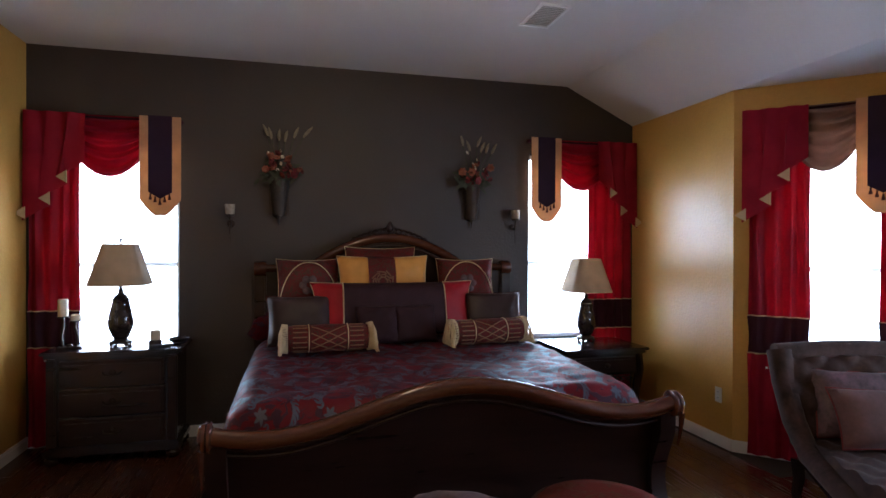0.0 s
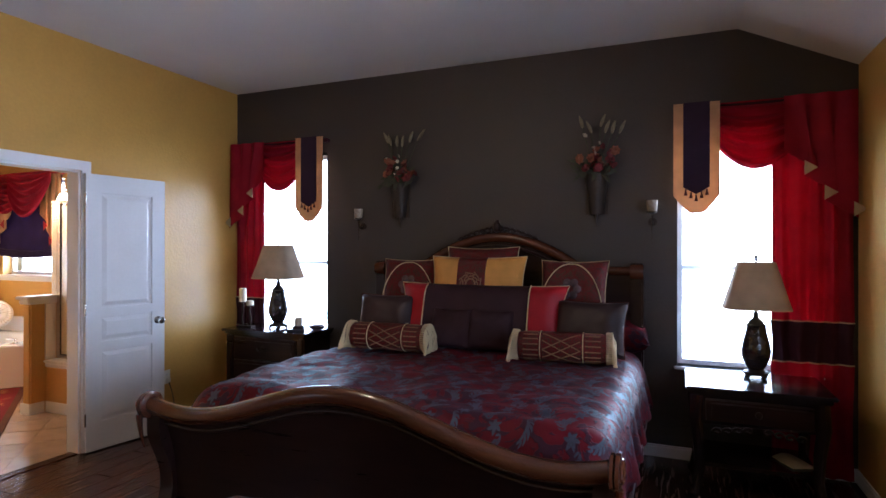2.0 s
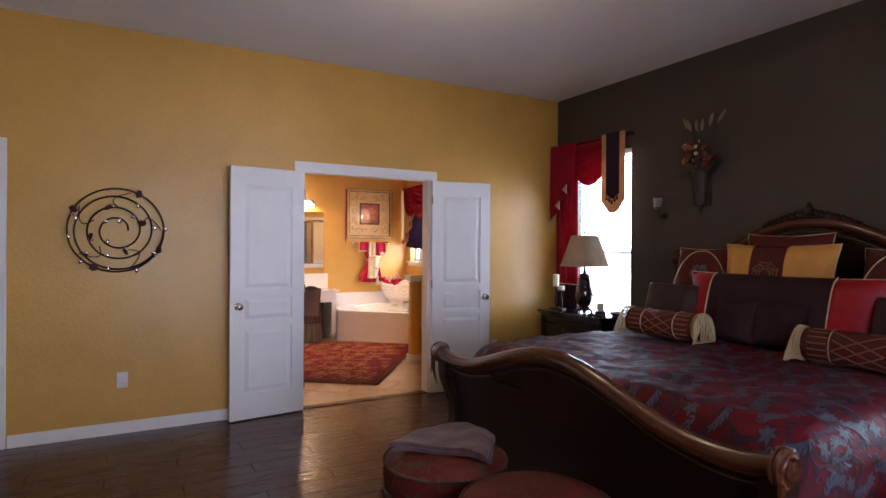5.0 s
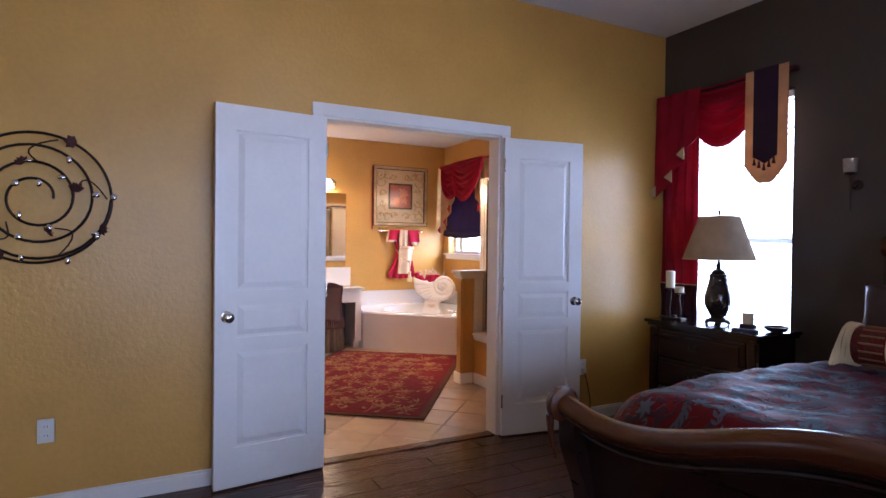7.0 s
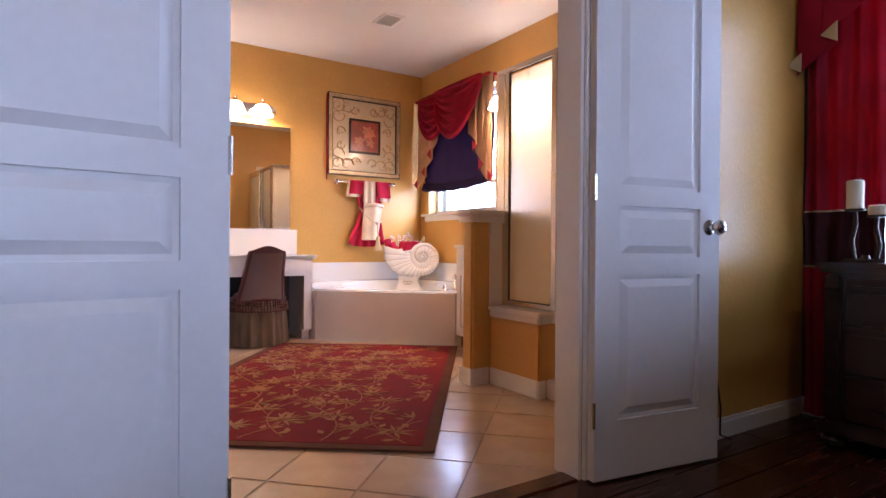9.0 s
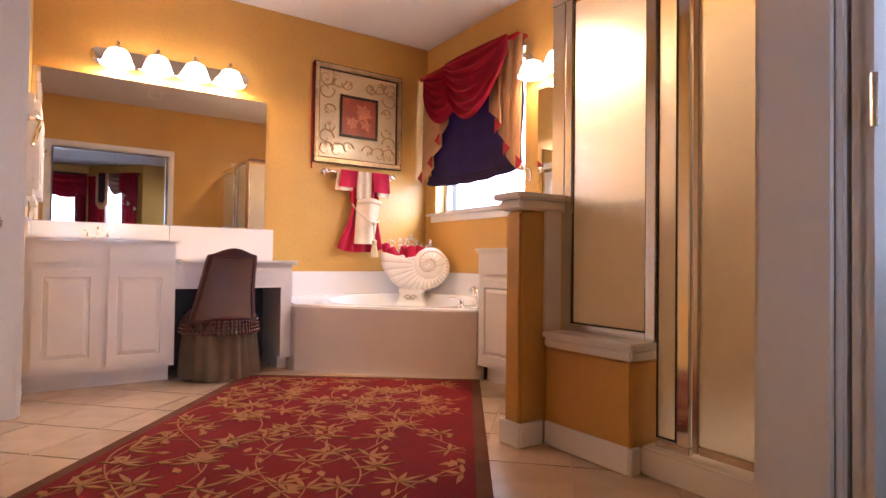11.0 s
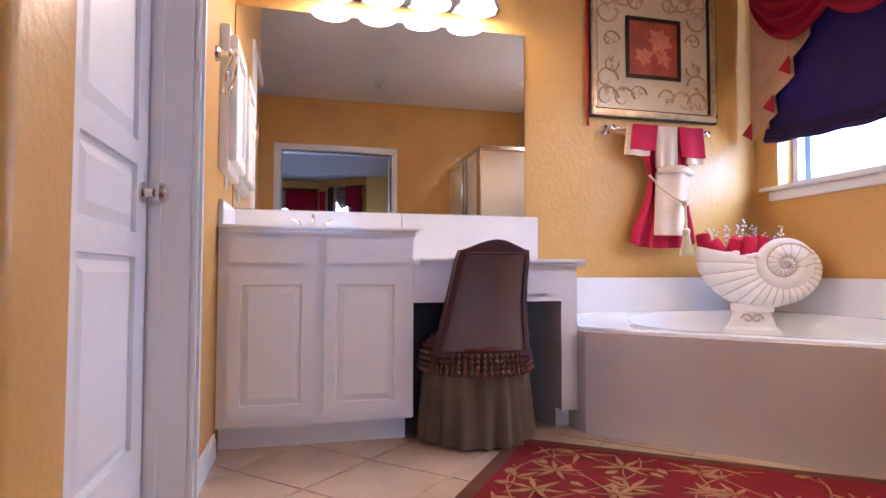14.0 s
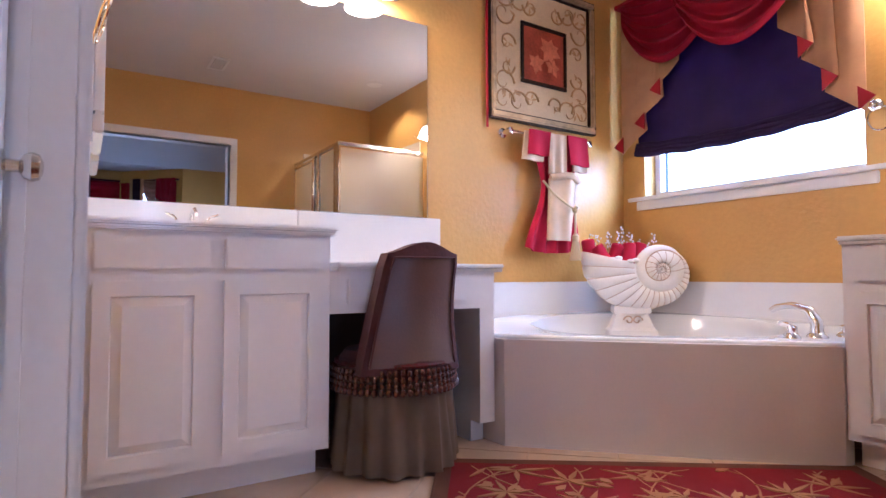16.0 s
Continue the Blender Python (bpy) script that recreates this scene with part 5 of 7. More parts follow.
# round ottomans at the foot of the bed
def ottoman(m, label, top_material):
    th = thing("round_ottoman", m, label, "ottoman", "pair of ottomans")
    r = 0.275
    part("seat", lathe([(r - 0.01, 0.30), (r + 0.005, 0.32), (r + 0.012, 0.38), (r + 0.004, 0.425), (r - 0.025, 0.45), (r * 0.6, 0.468), (0.01, 0.472)], 48), top_material, th, "red floral damask cushion top")
    part("side", lathe([(r - 0.03, 0.03), (r - 0.025, 0.27), (r - 0.005, 0.302)], 48), OTTOSIDE, th, "brown damask side")
    for z in (0.425, 0.310):
        part("welt", tube([((r + 0.007) * math.cos(i * math.pi / 24), (r + 0.007) * math.sin(i * math.pi / 24), z) for i in range(48)], 0.007, 8, closed=True), OTTOSIDE, th)
    bm = bmesh.new()
    for i in range(72):
        a = 2 * math.pi * i / 72
        tube([((r + 0.008) * math.cos(a), (r + 0.008) * math.sin(a), 0.305), ((r + 0.016) * math.cos(a), (r + 0.016) * math.sin(a), 0.27)], 0.004, 5, bm)
        ball(((r + 0.016) * math.cos(a), (r + 0.016) * math.sin(a), 0.258), 0.0105, bm, 6)
    part("bead_fringe", bm, BEAD, th, "dark beaded fringe")
    for k in range(4):
        a = math.pi / 4 + k * math.pi / 2
        part("foot", lathe([(0.018, 0), (0.03, 0.015), (0.022, 0.035)], 14, at=(0.2 * math.cos(a), 0.2 * math.sin(a), 0)), BLACKWOOD, th)
    return th


ottoman(pose(0.79, 2.24, 0), "round damask ottoman with beaded fringe and a throw on top", OTTOTOP)
ottoman(pose(1.385, 2.30, 0, 0, 0, 40) @ Matrix.Diagonal((1.03, 1.03, 1.02, 1)), "round damask ottoman with beaded fringe", OTTOTOP)


def folded_throw(u, v):
    a, b = (u - 0.5) * 0.46, (v - 0.5) * 0.33
    z = 0.478 + 0.034 + 0.012 * noise.noise(Vector((a * 9, b * 9, 2))) + 0.008 * math.sin(14 * a + 5 * b)
    d = max(0, math.hypot(a, b) - 0.20)
    return Vector((a * (1 - 0.25 * v), b + 0.05 * math.sin(3 * u), z - 2.4 * d * d))


solo("folded_throw", join(sheet(folded_throw, 28, 22, (0, 0, -0.018)), moved(sheet(folded_throw, 28, 22, (0, 0, -0.014)), pose(0.01, -0.012, -0.016, 0, 0, 3))), VELVET, pose(0.775, 2.27, -0.004, 0, 0, 40), "crumpled mauve velvet throw folded on the ottoman", "throw")


# tufted chaise in the bay
chaise = thing("tufted_chaise", pose(3.05, 2.76, 0, 0, 0, -20), "taupe button-tufted chaise longue with dark wooden frame", "chaise")


def tuft(u, v, nu, nv, d):
    a = math.sin(math.pi * u * nu) ** 2 * math.sin(math.pi * v * nv) ** 2
    b = math.sin(math.pi * (u * nu + 0.5)) ** 2 * math.sin(math.pi * (v * nv + 0.5)) ** 2
    return d * max(a, b)


part("back", sheet(lambda u, v: Vector((-0.12 + 0.92 * u, 0.10 + 0.16 * v - tuft(u, v, 5, 3, 0.035) - 0.03 * math.sin(math.pi * v), 0.34 + 0.50 * v + 0.03 * math.sin(math.pi * u))), 60, 40, (0, 0.10, 0.02)), TAUPE, chaise, "diamond-tufted taupe velvet back")
part("back_roll", tube([(-0.14 + 0.96 * i / 12, 0.31, 0.855 + 0.03 * math.sin(math.pi * i / 12)) for i in range(13)], 0.065, 16), TAUPE, chaise)
part("seat", sheet(lambda u, v: Vector((-0.10 + 0.90 * u, 0.12 - 1.25 * v, 0.40 + tuft(u, v, 5, 7, 0.025) - 0.05 * max(0, v - 0.85) * 4)), 60, 80, (0, 0, -0.14)), TAUPE, chaise, "diamond-tufted taupe velvet seat")
for s in (-0.12, 0.82):
    pts = [(s, 0.30, 0.88), (s, 0.24, 0.70), (s, 0.12, 0.50), (s, -0.05, 0.36), (s, -0.45, 0.26), (s, -1.10, 0.25)]
    part("side_padding", tube(pts, lambda u: 0.070 - 0.022 * u, 14), TAUPE, chaise, "padded velvet side roll")
    low = [(s, -0.02, 0.30), (s, -0.30, 0.225), (s, -0.70, 0.205), (s, -1.10, 0.215)]
    part("side_frame", tube(low, lambda u: 0.024 + 0.006 * math.sin(9 * u), 12), BLACKWOOD, chaise, "carved dark wooden side frame")
for x in (-0.08, 0.78):
    for y in (0.16, -1.05):
        part("leg", tube([(x, y, 0.27), (x * 1.01, y - 0.02, 0.16), (x, y + 0.01, 0.06), (x, y - 0.02, 0.0)], lambda u: 0.036 - 0.014 * u, 12), BLACKWOOD, chaise)
pl = thing("throw_pillow", pose(3.33, 2.71, 0.425, -24, 0, -24), "mauve velvet pillow with corded edge on the chaise", "pillow", "pillows on the chaise")
part("cover", cushion(0.60, 0.40, 0.18), VELVET, pl)
part("piping", tube(rim(0.60, 0.40), 0.005, 6, closed=True), DARKRED, pl)
pl = thing("throw_pillow", pose(3.30, 2.54, 0.425, -30, 0, -20), "brown velvet pillow with corded edge on the chaise", "pillow", "pillows on the chaise")
part("cover", cushion(0.60, 0.34, 0.18), surface("russet_velvet", (0.12, 0.055, 0.05), 0.75, var=0.3, scale=9, bump=0.3, bscale=40, sheen=0.7), pl)
part("piping", tube(rim(0.60, 0.34), 0.005, 6, closed=True), DARKRED, pl)


# metal spiral on the gold wall
art = thing("spiral_wall_art", pose(XW + 0.005, 0.885, 1.505, 0, 0, 90), "round dark metal spiral wall art with glass leaves", "wall art")


def spiral(t):
    a = t * 2 * math.pi * 3.0
    r = 0.07 + 0.235 * t
    return Vector((r * math.cos(a), -0.035, r * math.sin(a)))


part("spiral_wire", tube([spiral(i / 110) for i in range(111)], 0.0065, 8), BRONZE, art)
part("outer_ring", tube([(0.308 * math.cos(i * math.pi / 32), -0.03, 0.305 * math.sin(i * math.pi / 32)) for i in range(64)], 0.0065, 8, closed=True), BRONZE, art)
rnd = random.Random(21)
for k in range(20):
    t = (k + 0.4) / 20
    c = spiral(t) if k % 3 else Vector((0.308 * math.cos(k * 1.9), -0.03, 0.305 * math.sin(k * 1.9)))
    a = rnd.uniform(0, 6.28)
    bm = bmesh.new()
    ball(c + Vector((0.018 * math.cos(a), -0.012, 0.018 * math.sin(a))), 0.02, bm, 10, (0.45 + 0.5 * abs(math.cos(a)), 0.25, 0.45 + 0.5 * abs(math.sin(a))))
    part("glass_leaf", bm, CHROME, art, "silvered glass leaf")
for k in range(8):
    a = k * math.pi / 4 + 0.3
    r = 0.305 if k % 2 else 0.17
    bm = bmesh.new()
    petal_flower(bm, Vector((r * math.cos(a), -0.05, r * math.sin(a))), 0.034, rnd, 6)
    part("metal_flower", bm, BURGUNDY, art, "dark red metal flower", smooth=False)
for k in range(5):
    a = k * 1.25 + 0.2
    part("tendril", tube([((0.16 + 0.13 * q / 8) * math.cos(a + 0.25 * math.sin(q * 0.5)), -0.033, (0.16 + 0.13 * q / 8) * math.sin(a + 0.25 * math.sin(q * 0.5))) for q in range(9)], 0.004, 6), BRONZE, art)
part("standoff", tube([(0.07, 0, 0.0), (0.07, -0.035, 0.0)], 0.005, 6), BRONZE, art)


def outlet_plate(m, label):
    th = thing("wall_outlet", m, label, "outlet")
    part("plate", cuboid(-0.036, -0.006, -0.058, 0.036, 0, 0.058, 0.003), PLASTIC, th)
    for z in (-0.022, 0.022):
        part("socket", cuboid(-0.017, -0.0085, z - 0.014, 0.017, -0.0055, z + 0.014, 0.002), WHITE, th)
        for x in (-0.006, 0.006):
            part("slot", cuboid(x - 0.001, -0.009, z - 0.005, x + 0.001, -0.0083, z + 0.005), DARKGAP, th)
    return th


outlet_plate(pose(XW, 0.925, 0.395, 0, 0, 90), "white wall outlet on the gold wall")
o = outlet_plate(pose(XW, 4.24, 0.40, 0, 0, 90), "white wall outlet with a plug and a dark cord")
part("plug", cuboid(-0.016, -0.035, -0.040, 0.016, -0.008, -0.008, 0.004), PLASTIC, o)
part("cord", tube([(0.0, -0.03, -0.04), (0.02, -0.04, -0.12), (0.05, -0.04, -0.25), (0.03, -0.05, -0.36), (0.10, -0.06, -0.39)], 0.004, 6), DARKGAP, o)
outlet_plate(pose(XE, 3.90, 0.385, 0, 0, -90), "white wall outlet on the gold wall beside the bay")


def ceiling_vent(m, w, d, slats, label):
    th = thing("ceiling_vent", m, label, "vent")
    part("frame", join(cuboid(-w / 2, -d / 2, -0.012, w / 2, -d / 2 + 0.025, 0, 0.003), cuboid(-w / 2, d / 2 - 0.025, -0.012, w / 2, d / 2, 0, 0.003), cuboid(-w / 2, -d / 2 + 0.025, -0.012, -w / 2 + 0.025, d / 2 - 0.025, 0, 0.003), cuboid(w / 2 - 0.025, -d / 2 + 0.025, -0.012, w / 2, d / 2 - 0.025, 0, 0.003)), WHITE, th)
    # grey backing paints the shade in the gaps between the slats
    part("backing", cuboid(-w / 2 + 0.02, -d / 2 + 0.02, -0.002, w / 2 - 0.02, d / 2 - 0.02, 0), surface("vent_shadow", (0.45, 0.45, 0.45), 0.8), th)
    for k in range(slats):
        y = -d / 2 + 0.03 + (d - 0.06) * (k + 0.5) / slats
        part("slat", moved(cuboid(-w / 2 + 0.025, -0.009, -0.001, w / 2 - 0.025, 0.009, 0.001), pose(0, y, -0.008, 35)), WHITE, th)
    return th


ceiling_vent(pose(1.72, 3.62, TOP), 0.21, 0.36, 12, "white metal ceiling vent grille")

# ceiling fan with a lit lamp
FX, FY = 0.503, 2.51
fan = thing("ceiling_fan", pose(FX, FY, TOP + 0.0), "brown ceiling fan at rest with a lit frosted lamp", "ceiling fan")
part("canopy", lathe([(0.03, -0.05), (0.08, -0.03), (0.085, 0.0)], 24), BRONZE, fan)
part("rod", lathe([(0.02, -0.06), (0.02, -0.045)], 12), BRONZE, fan)
part("motor", lathe([(0.05, -0.17), (0.10, -0.155), (0.12, -0.11), (0.10, -0.07), (0.03, -0.05)], 28), BRONZE, fan)
part("lamp_bowl", lathe([(0.010, -0.262), (0.04, -0.255), (0.068, -0.225), (0.072, -0.19), (0.05, -0.168)], 28), LENSLIT, fan, "lit frosted glass bowl")
for k in range(5):
    a = math.radians(195 + 72 * k)
    blade = sheet(lambda u, v: Vector((0.12 + 0.38 * u, (v - 0.5) * (0.10 + 0.035 * u), -0.075 + 0.02 * (v - 0.5))), 10, 6, (0, 0, 0.008))
    part("blade", moved(blade, pose(0, 0, 0, 0, 0, math.degrees(a))), BEDWOOD, fan)
    part("blade_arm", moved(cuboid(0.07, -0.015, -0.084, 0.16, 0.015, -0.078, 0.002), pose(0, 0, 0, 0, 0, math.degrees(a))), BRONZE, fan)
bulb("fan_bulb", (FX, FY, TOP - 0.30), 16, WARM, 0.05)

# ---- bathroom things ----
VF = -5.17


def raised_panel(bm, x, y0, y1, z0, z1, out=1, edge=0.045):
    """A raised-panel front in the plane x, its field standing out along x."""
    o = [(y0, z0), (y1, z0), (y1, z1), (y0, z1)]
    i = [(y0 + edge, z0 + edge), (y1 - edge, z0 + edge), (y1 - edge, z1 - edge), (y0 + edge, z1 - edge)]
    j = [(y0 + edge + 0.030, z0 + edge + 0.030), (y1 - edge - 0.030, z0 + edge + 0.030), (y1 - edge - 0.030, z1 - edge - 0.030), (y0 + edge + 0.030, z1 - edge - 0.030)]
    b = [bm.verts.new((x, *p)) for p in o]
    a = [bm.verts.new((x + out * 0.018, *p)) for p in o]
    c = [bm.verts.new((x + out * 0.018, *p)) for p in i]
    d = [bm.verts.new((x + out * 0.007, p[0] + 0.004 * (1 if k in (0, 3) else -1), p[1] + 0.004 * (1 if k < 2 else -1))) for k, p in enumerate(i)]
    e = [bm.verts.new((x + out * 0.019, *p)) for p in j]
    for p, q in ((b, a), (a, c), (c, d), (d, e)):
        for k in range(4):
            bm.faces.new((p[k], p[(k + 1) % 4], q[(k + 1) % 4], q[k]))
    bm.faces.new(e)
    bm.faces.new(b[::-1])
    return bm


def slab(bm, x0, y0, z0, x1, y1, z1):
    return box(bm, x0, y0, z0, x1, y1, z1, 0.005)


v1 = thing("vanity_cabinet", pose(0, 0, 0), "white painted vanity cabinet with two raised-panel doors", "cabinet")
part("body", join(cuboid(BW, BS + 0.005, 0.10, VF, 2.965, 0.845), cuboid(BW, BS + 0.005, 0.0, VF - 0.075, 2.945, 0.10)), CABINET, v1)
for y0, y1 in ((2.245, 2.562), (2.606, 2.930)):
    part("drawer_front", slab(bmesh.new(), VF, y0, 0.725, VF + 0.018, y1, 0.825), CABINET, v1)
    part("door", raised_panel(bmesh.new(), VF, y0, y1, 0.135, 0.690), CABINET, v1, smooth=False)
v1b = thing("vanity_knee_desk", pose(0, 0, 0), "white painted low vanity desk with a knee space", "cabinet")
part("rail", cuboid(BW, 2.967, 0.568, VF - 0.004, 3.705, 0.722), CABINET, v1b)
part("drawer_front", slab(bmesh.new(), VF - 0.004, 3.03, 0.600, VF + 0.014, 3.575, 0.695), CABINET, v1b)
part("side_panel", cuboid(BW, 3.63, 0.09, VF - 0.004, 3.705, 0.568), CABINET, v1b)
part("side_foot", cuboid(BW, 3.635, 0.0, VF - 0.08, 3.70, 0.09), CABINET, v1b)
# the back's dark colour stands in for shade inside the knee space
part("knee_back", cuboid(BW + 0.001, 2.967, 0.0, BW + 0.02, 3.63, 0.568), surface("knee_shade_dark", (0.06, 0.045, 0.04), 0.7), v1b, "back panel coloured dark for the shade under the desk")


def worktop(name, x0, y0, x1, y1, z, label):
    th = thing(name, pose(0, 0, 0), label, "countertop")
    part("slab", join(cuboid(x0, y0, z - 0.018, x1, y1, z, 0.006), cuboid(x0, y0, z - 0.032, x1 - 0.010, y1, z - 0.0185, 0.005)), MARBLE, th)
    return th


top1 = worktop("vanity_countertop", BW, BS + 0.002, VF + 0.03, 2.985, 0.877, "white cultured marble counter with backsplash and sink")
part("backsplash", cuboid(BW, BS + 0.002, 0.877, BW + 0.02, 2.985, 0.982, 0.003), MARBLE, top1)
part("side_splash", cuboid(BW + 0.02, BS + 0.002, 0.877, VF + 0.0, BS + 0.02, 0.975, 0.003), MARBLE, top1)
part("basin_rim", moved(lathe([(0.165, 0.0), (0.172, 0.003), (0.165, 0.005), (0.158, 0.003)], 36), pose(-5.38, 2.56, 0.877) @ Matrix.Diagonal((0.85, 1.2, 1, 1))), MARBLE, top1)
top2 = worktop("desk_countertop", BW, 2.987, VF + 0.03, 3.738, 0.752, "white cultured marble low desk counter with backsplash")
part("backsplash", cuboid(BW, 2.987, 0.752, BW + 0.02, 3.70, 0.982, 0.003), MARBLE, top2)


def vanity_faucet(m):
    th = thing("faucet", m, "chrome widespread faucet with two lever handles", "faucet")
    part("spout", tube([(0, 0, 0), (0, 0, 0.05), (0.02, 0, 0.075), (0.07, 0, 0.078), (0.11, 0, 0.055)], lambda u: 0.017 - 0.006 * u, 12), CHROME, th)
    part("spout_base", lathe([(0.03, 0), (0.028, 0.008), (0.018, 0.02)], 18), CHROME, th)
    for s in (-1, 1):
        part("handle_base", lathe([(0.026, 0), (0.024, 0.012), (0.014, 0.03), (0.013, 0.045)], 16, at=(0, s * 0.10, 0)), CHROME, th)
        part("lever", tube([(0, s * 0.10, 0.042), (0.01, s * 0.12, 0.056), (0.02, s * 0.165, 0.066)], lambda u: 0.010 - 0.004 * u, 10), CHROME, th)
    return th


vanity_faucet(pose(-5.52, 2.56, 0.877) @ Matrix.Diagonal((0.9, 0.55, 0.85, 1)))
mir = thing("wall_mirror", pose(0, 0, 0), "large frameless vanity mirror on the gold wall", "mirror")
part("glass", cuboid(BW + 0.001, 2.204, 0.985, BW + 0.007, 3.632, 1.936), MIRROR, mir)
part("edge", cuboid(BW + 0.0005, 2.202, 0.9825, BW + 0.005, 3.634, 1.938), DARKGAP, mir)


def vanity_light(m, n=4, gap=0.232):
    """Along local x, the wall at y = 0 and the room at -y; origin at the bar's middle."""
    th = thing("vanity_light", m, "chrome vanity light bar with lit frosted bell shades", "wall lamp", "vanity lights")
    w = gap * (n - 1) + 0.19
    part("bar", cuboid(-w / 2, -0.022, -0.055, w / 2, -0.002, 0.055, 0.009), CHROME, th, "polished chrome back bar")
    for s in (-1, 1):
        part("bar_end", moved(lathe([(0.055, -0.002), (0.055, 0.016), (0.045, 0.021)], 24), pose(s * w / 2, 0, 0, 90)), CHROME, th)
    for k in range(n):
        x = (k - (n - 1) / 2) * gap
        part("arm", tube([(x, -0.02, 0.0), (x, -0.06, 0.012), (x, -0.095, 0.04), (x, -0.115, 0.062)], 0.009, 10), CHROME, th)
        part("socket_cap", lathe([(0.036, 0.028), (0.034, 0.040), (0.020, 0.052), (0.012, 0.060), (0.014, 0.072), (0.006, 0.084)], 20, at=(x, -0.115, 0)), CHROME, th)
        part("shade", lathe([(0.030, 0.034), (0.057, 0.020), (0.075, -0.014), (0.086, -0.052), (0.097, -0.072), (0.094, -0.073), (0.082, -0.051), (0.071, -0.014), (0.053, 0.016), (0.026, 0.029)], 32, at=(x, -0.115, 0)), SHADELIT, th, "lit frosted bell shade")
    return th


vanity_light(pose(BW, 2.995, 2.065, 0, 0, 90))
for k in range(4):
    bulb("vanity_bulb", (BW + 0.115, 2.995 + (k - 1.5) * 0.232, 2.00), 8.6, WARM, 0.035)

# framed flower picture
pic = thing("framed_picture", pose(BW, 4.395, 1.935, 0, 0, 90), "gold framed print of a red flower with scrollwork mat", "picture")
PW, PH = 0.78, 0.79


def frame_ring(w, h, t, d0, d1, bev):
    bm = bmesh.new()
    for (xa, za, xb, zb) in ((-w / 2, -h / 2, w / 2, -h / 2 + t), (-w / 2, h / 2 - t, w / 2, h / 2), (-w / 2, -h / 2 + t, -w / 2 + t, h / 2 - t), (w / 2 - t, -h / 2 + t, w / 2, h / 2 - t)):
        box(bm, xa, d0, za, xb, d1, zb, bev)
    return bm


part("outer_frame", frame_ring(PW, PH, 0.035, -0.045, -0.001, 0.008), FRAMEWOOD, pic, "antique gold frame")
part("outer_bead", frame_ring(PW + 0.012, PH + 0.012, 0.010, -0.038, -0.0012, 0.004), BRONZE, pic, "dark outer edge of the frame")
part("inner_lip", frame_ring(PW - 0.066, PH - 0.066, 0.011, -0.032, -0.001, 0.006), BRONZE, pic)
part("mat", cuboid(-PW / 2 + 0.04, -0.014, -PH / 2 + 0.04, PW / 2 - 0.04, -0.002, PH / 2 - 0.04), PAPER, pic, "parchment mat with gold scrolls")
part("centre_print", cuboid(-0.155, -0.018, -0.155, 0.155, -0.0145, 0.155), REDPRINT, pic, "red square flower print")
part("centre_frame", frame_ring(0.345, 0.345, 0.022, -0.026, -0.0145, 0.004), BRONZE, pic)
sc = bmesh.new()
rnd = random.Random(4)
for qx, qz, sx, sz in ((-0.25, -0.25, 1, 1), (0.25, -0.25, -1, 1), (-0.25, 0.25, 1, -1), (0.25, 0.25, -1, -1)):
    for k in range(4):
        c = Vector((qx + sx * (-0.04 + 0.10 * (k % 2)) , -0.0155, qz + sz * (-0.04 + 0.10 * (k // 2))))
        if abs(c.x) < 0.19 and abs(c.z) < 0.19:
            continue
        tube([c + Vector((sx * 0.075 * math.cos(a) * (1 - a / 8), 0, sz * 0.075 * math.sin(a) * (1 - a / 8))) for a in [i * 0.4 for i in range(16)]], lambda u: 0.002 + 0.005 * (1 - u), 6, sc)
    for k in range(6):
        a = rnd.uniform(0, 6.28)
        c = Vector((qx + sx * rnd.uniform(-0.06, 0.05), -0.0155, qz + sz * rnd.uniform(-0.06, 0.05)))
        leaf_blade(sc, c, Vector((math.cos(a), 0, math.sin(a))), 0.055, 0.009, Vector((0, -1, 0)))
for cx_, cz_, rr, sx, sz in ((-0.10, -0.262, 0.058, 1, 1), (0.09, -0.268, 0.056, -1, 1), (-0.10, 0.262, 0.056, -1, -1), (0.10, 0.264, 0.058, 1, -1), (-0.262, 0.03, 0.058, 1, 1), (-0.262, -0.10, 0.05, 1, -1), (0.262, 0.06, 0.055, -1, 1), (0.264, -0.09, 0.056, -1, -1)):
    c = Vector((cx_, -0.0155, cz_))
    tube([c + Vector((sx * rr * math.cos(a) * (1 - a / 8), 0, sz * rr * math.sin(a) * (1 - a / 8))) for a in [i * 0.4 for i in range(16)]], lambda u: 0.002 + 0.005 * (1 - u), 6, sc)
    for k in range(3):
        a = rnd.uniform(0, 6.28)
        leaf_blade(sc, c, Vector((math.cos(a), 0, math.sin(a))), 0.05, 0.008, Vector((0, -1, 0)))
part("scrollwork", sc, SCROLL, pic, "printed gold scrolls")["kind"] = "stuff"
fl = bmesh.new()
level = 0.0
for fx, fz, n, ln in ((0.040, 0.045, 7, 0.088), (0.036, 0.050, 5, 0.055), (-0.065, -0.050, 6, 0.066), (0.055, -0.055, 5, 0.062)):
    for k in range(n):
        a = math.radians(75 + 360 / n * k + 9 * (k % 2))
        level += 0.0005
        leaf_blade(fl, Vector((fx, -0.0190 - level, fz)), Vector((math.cos(a), 0, math.sin(a))), ln if k % 2 else ln * 0.82, ln * 0.30, Vector((0, -1, 0)))
part("flower_print", fl, PETAL, pic, "salmon flower", smooth=False)
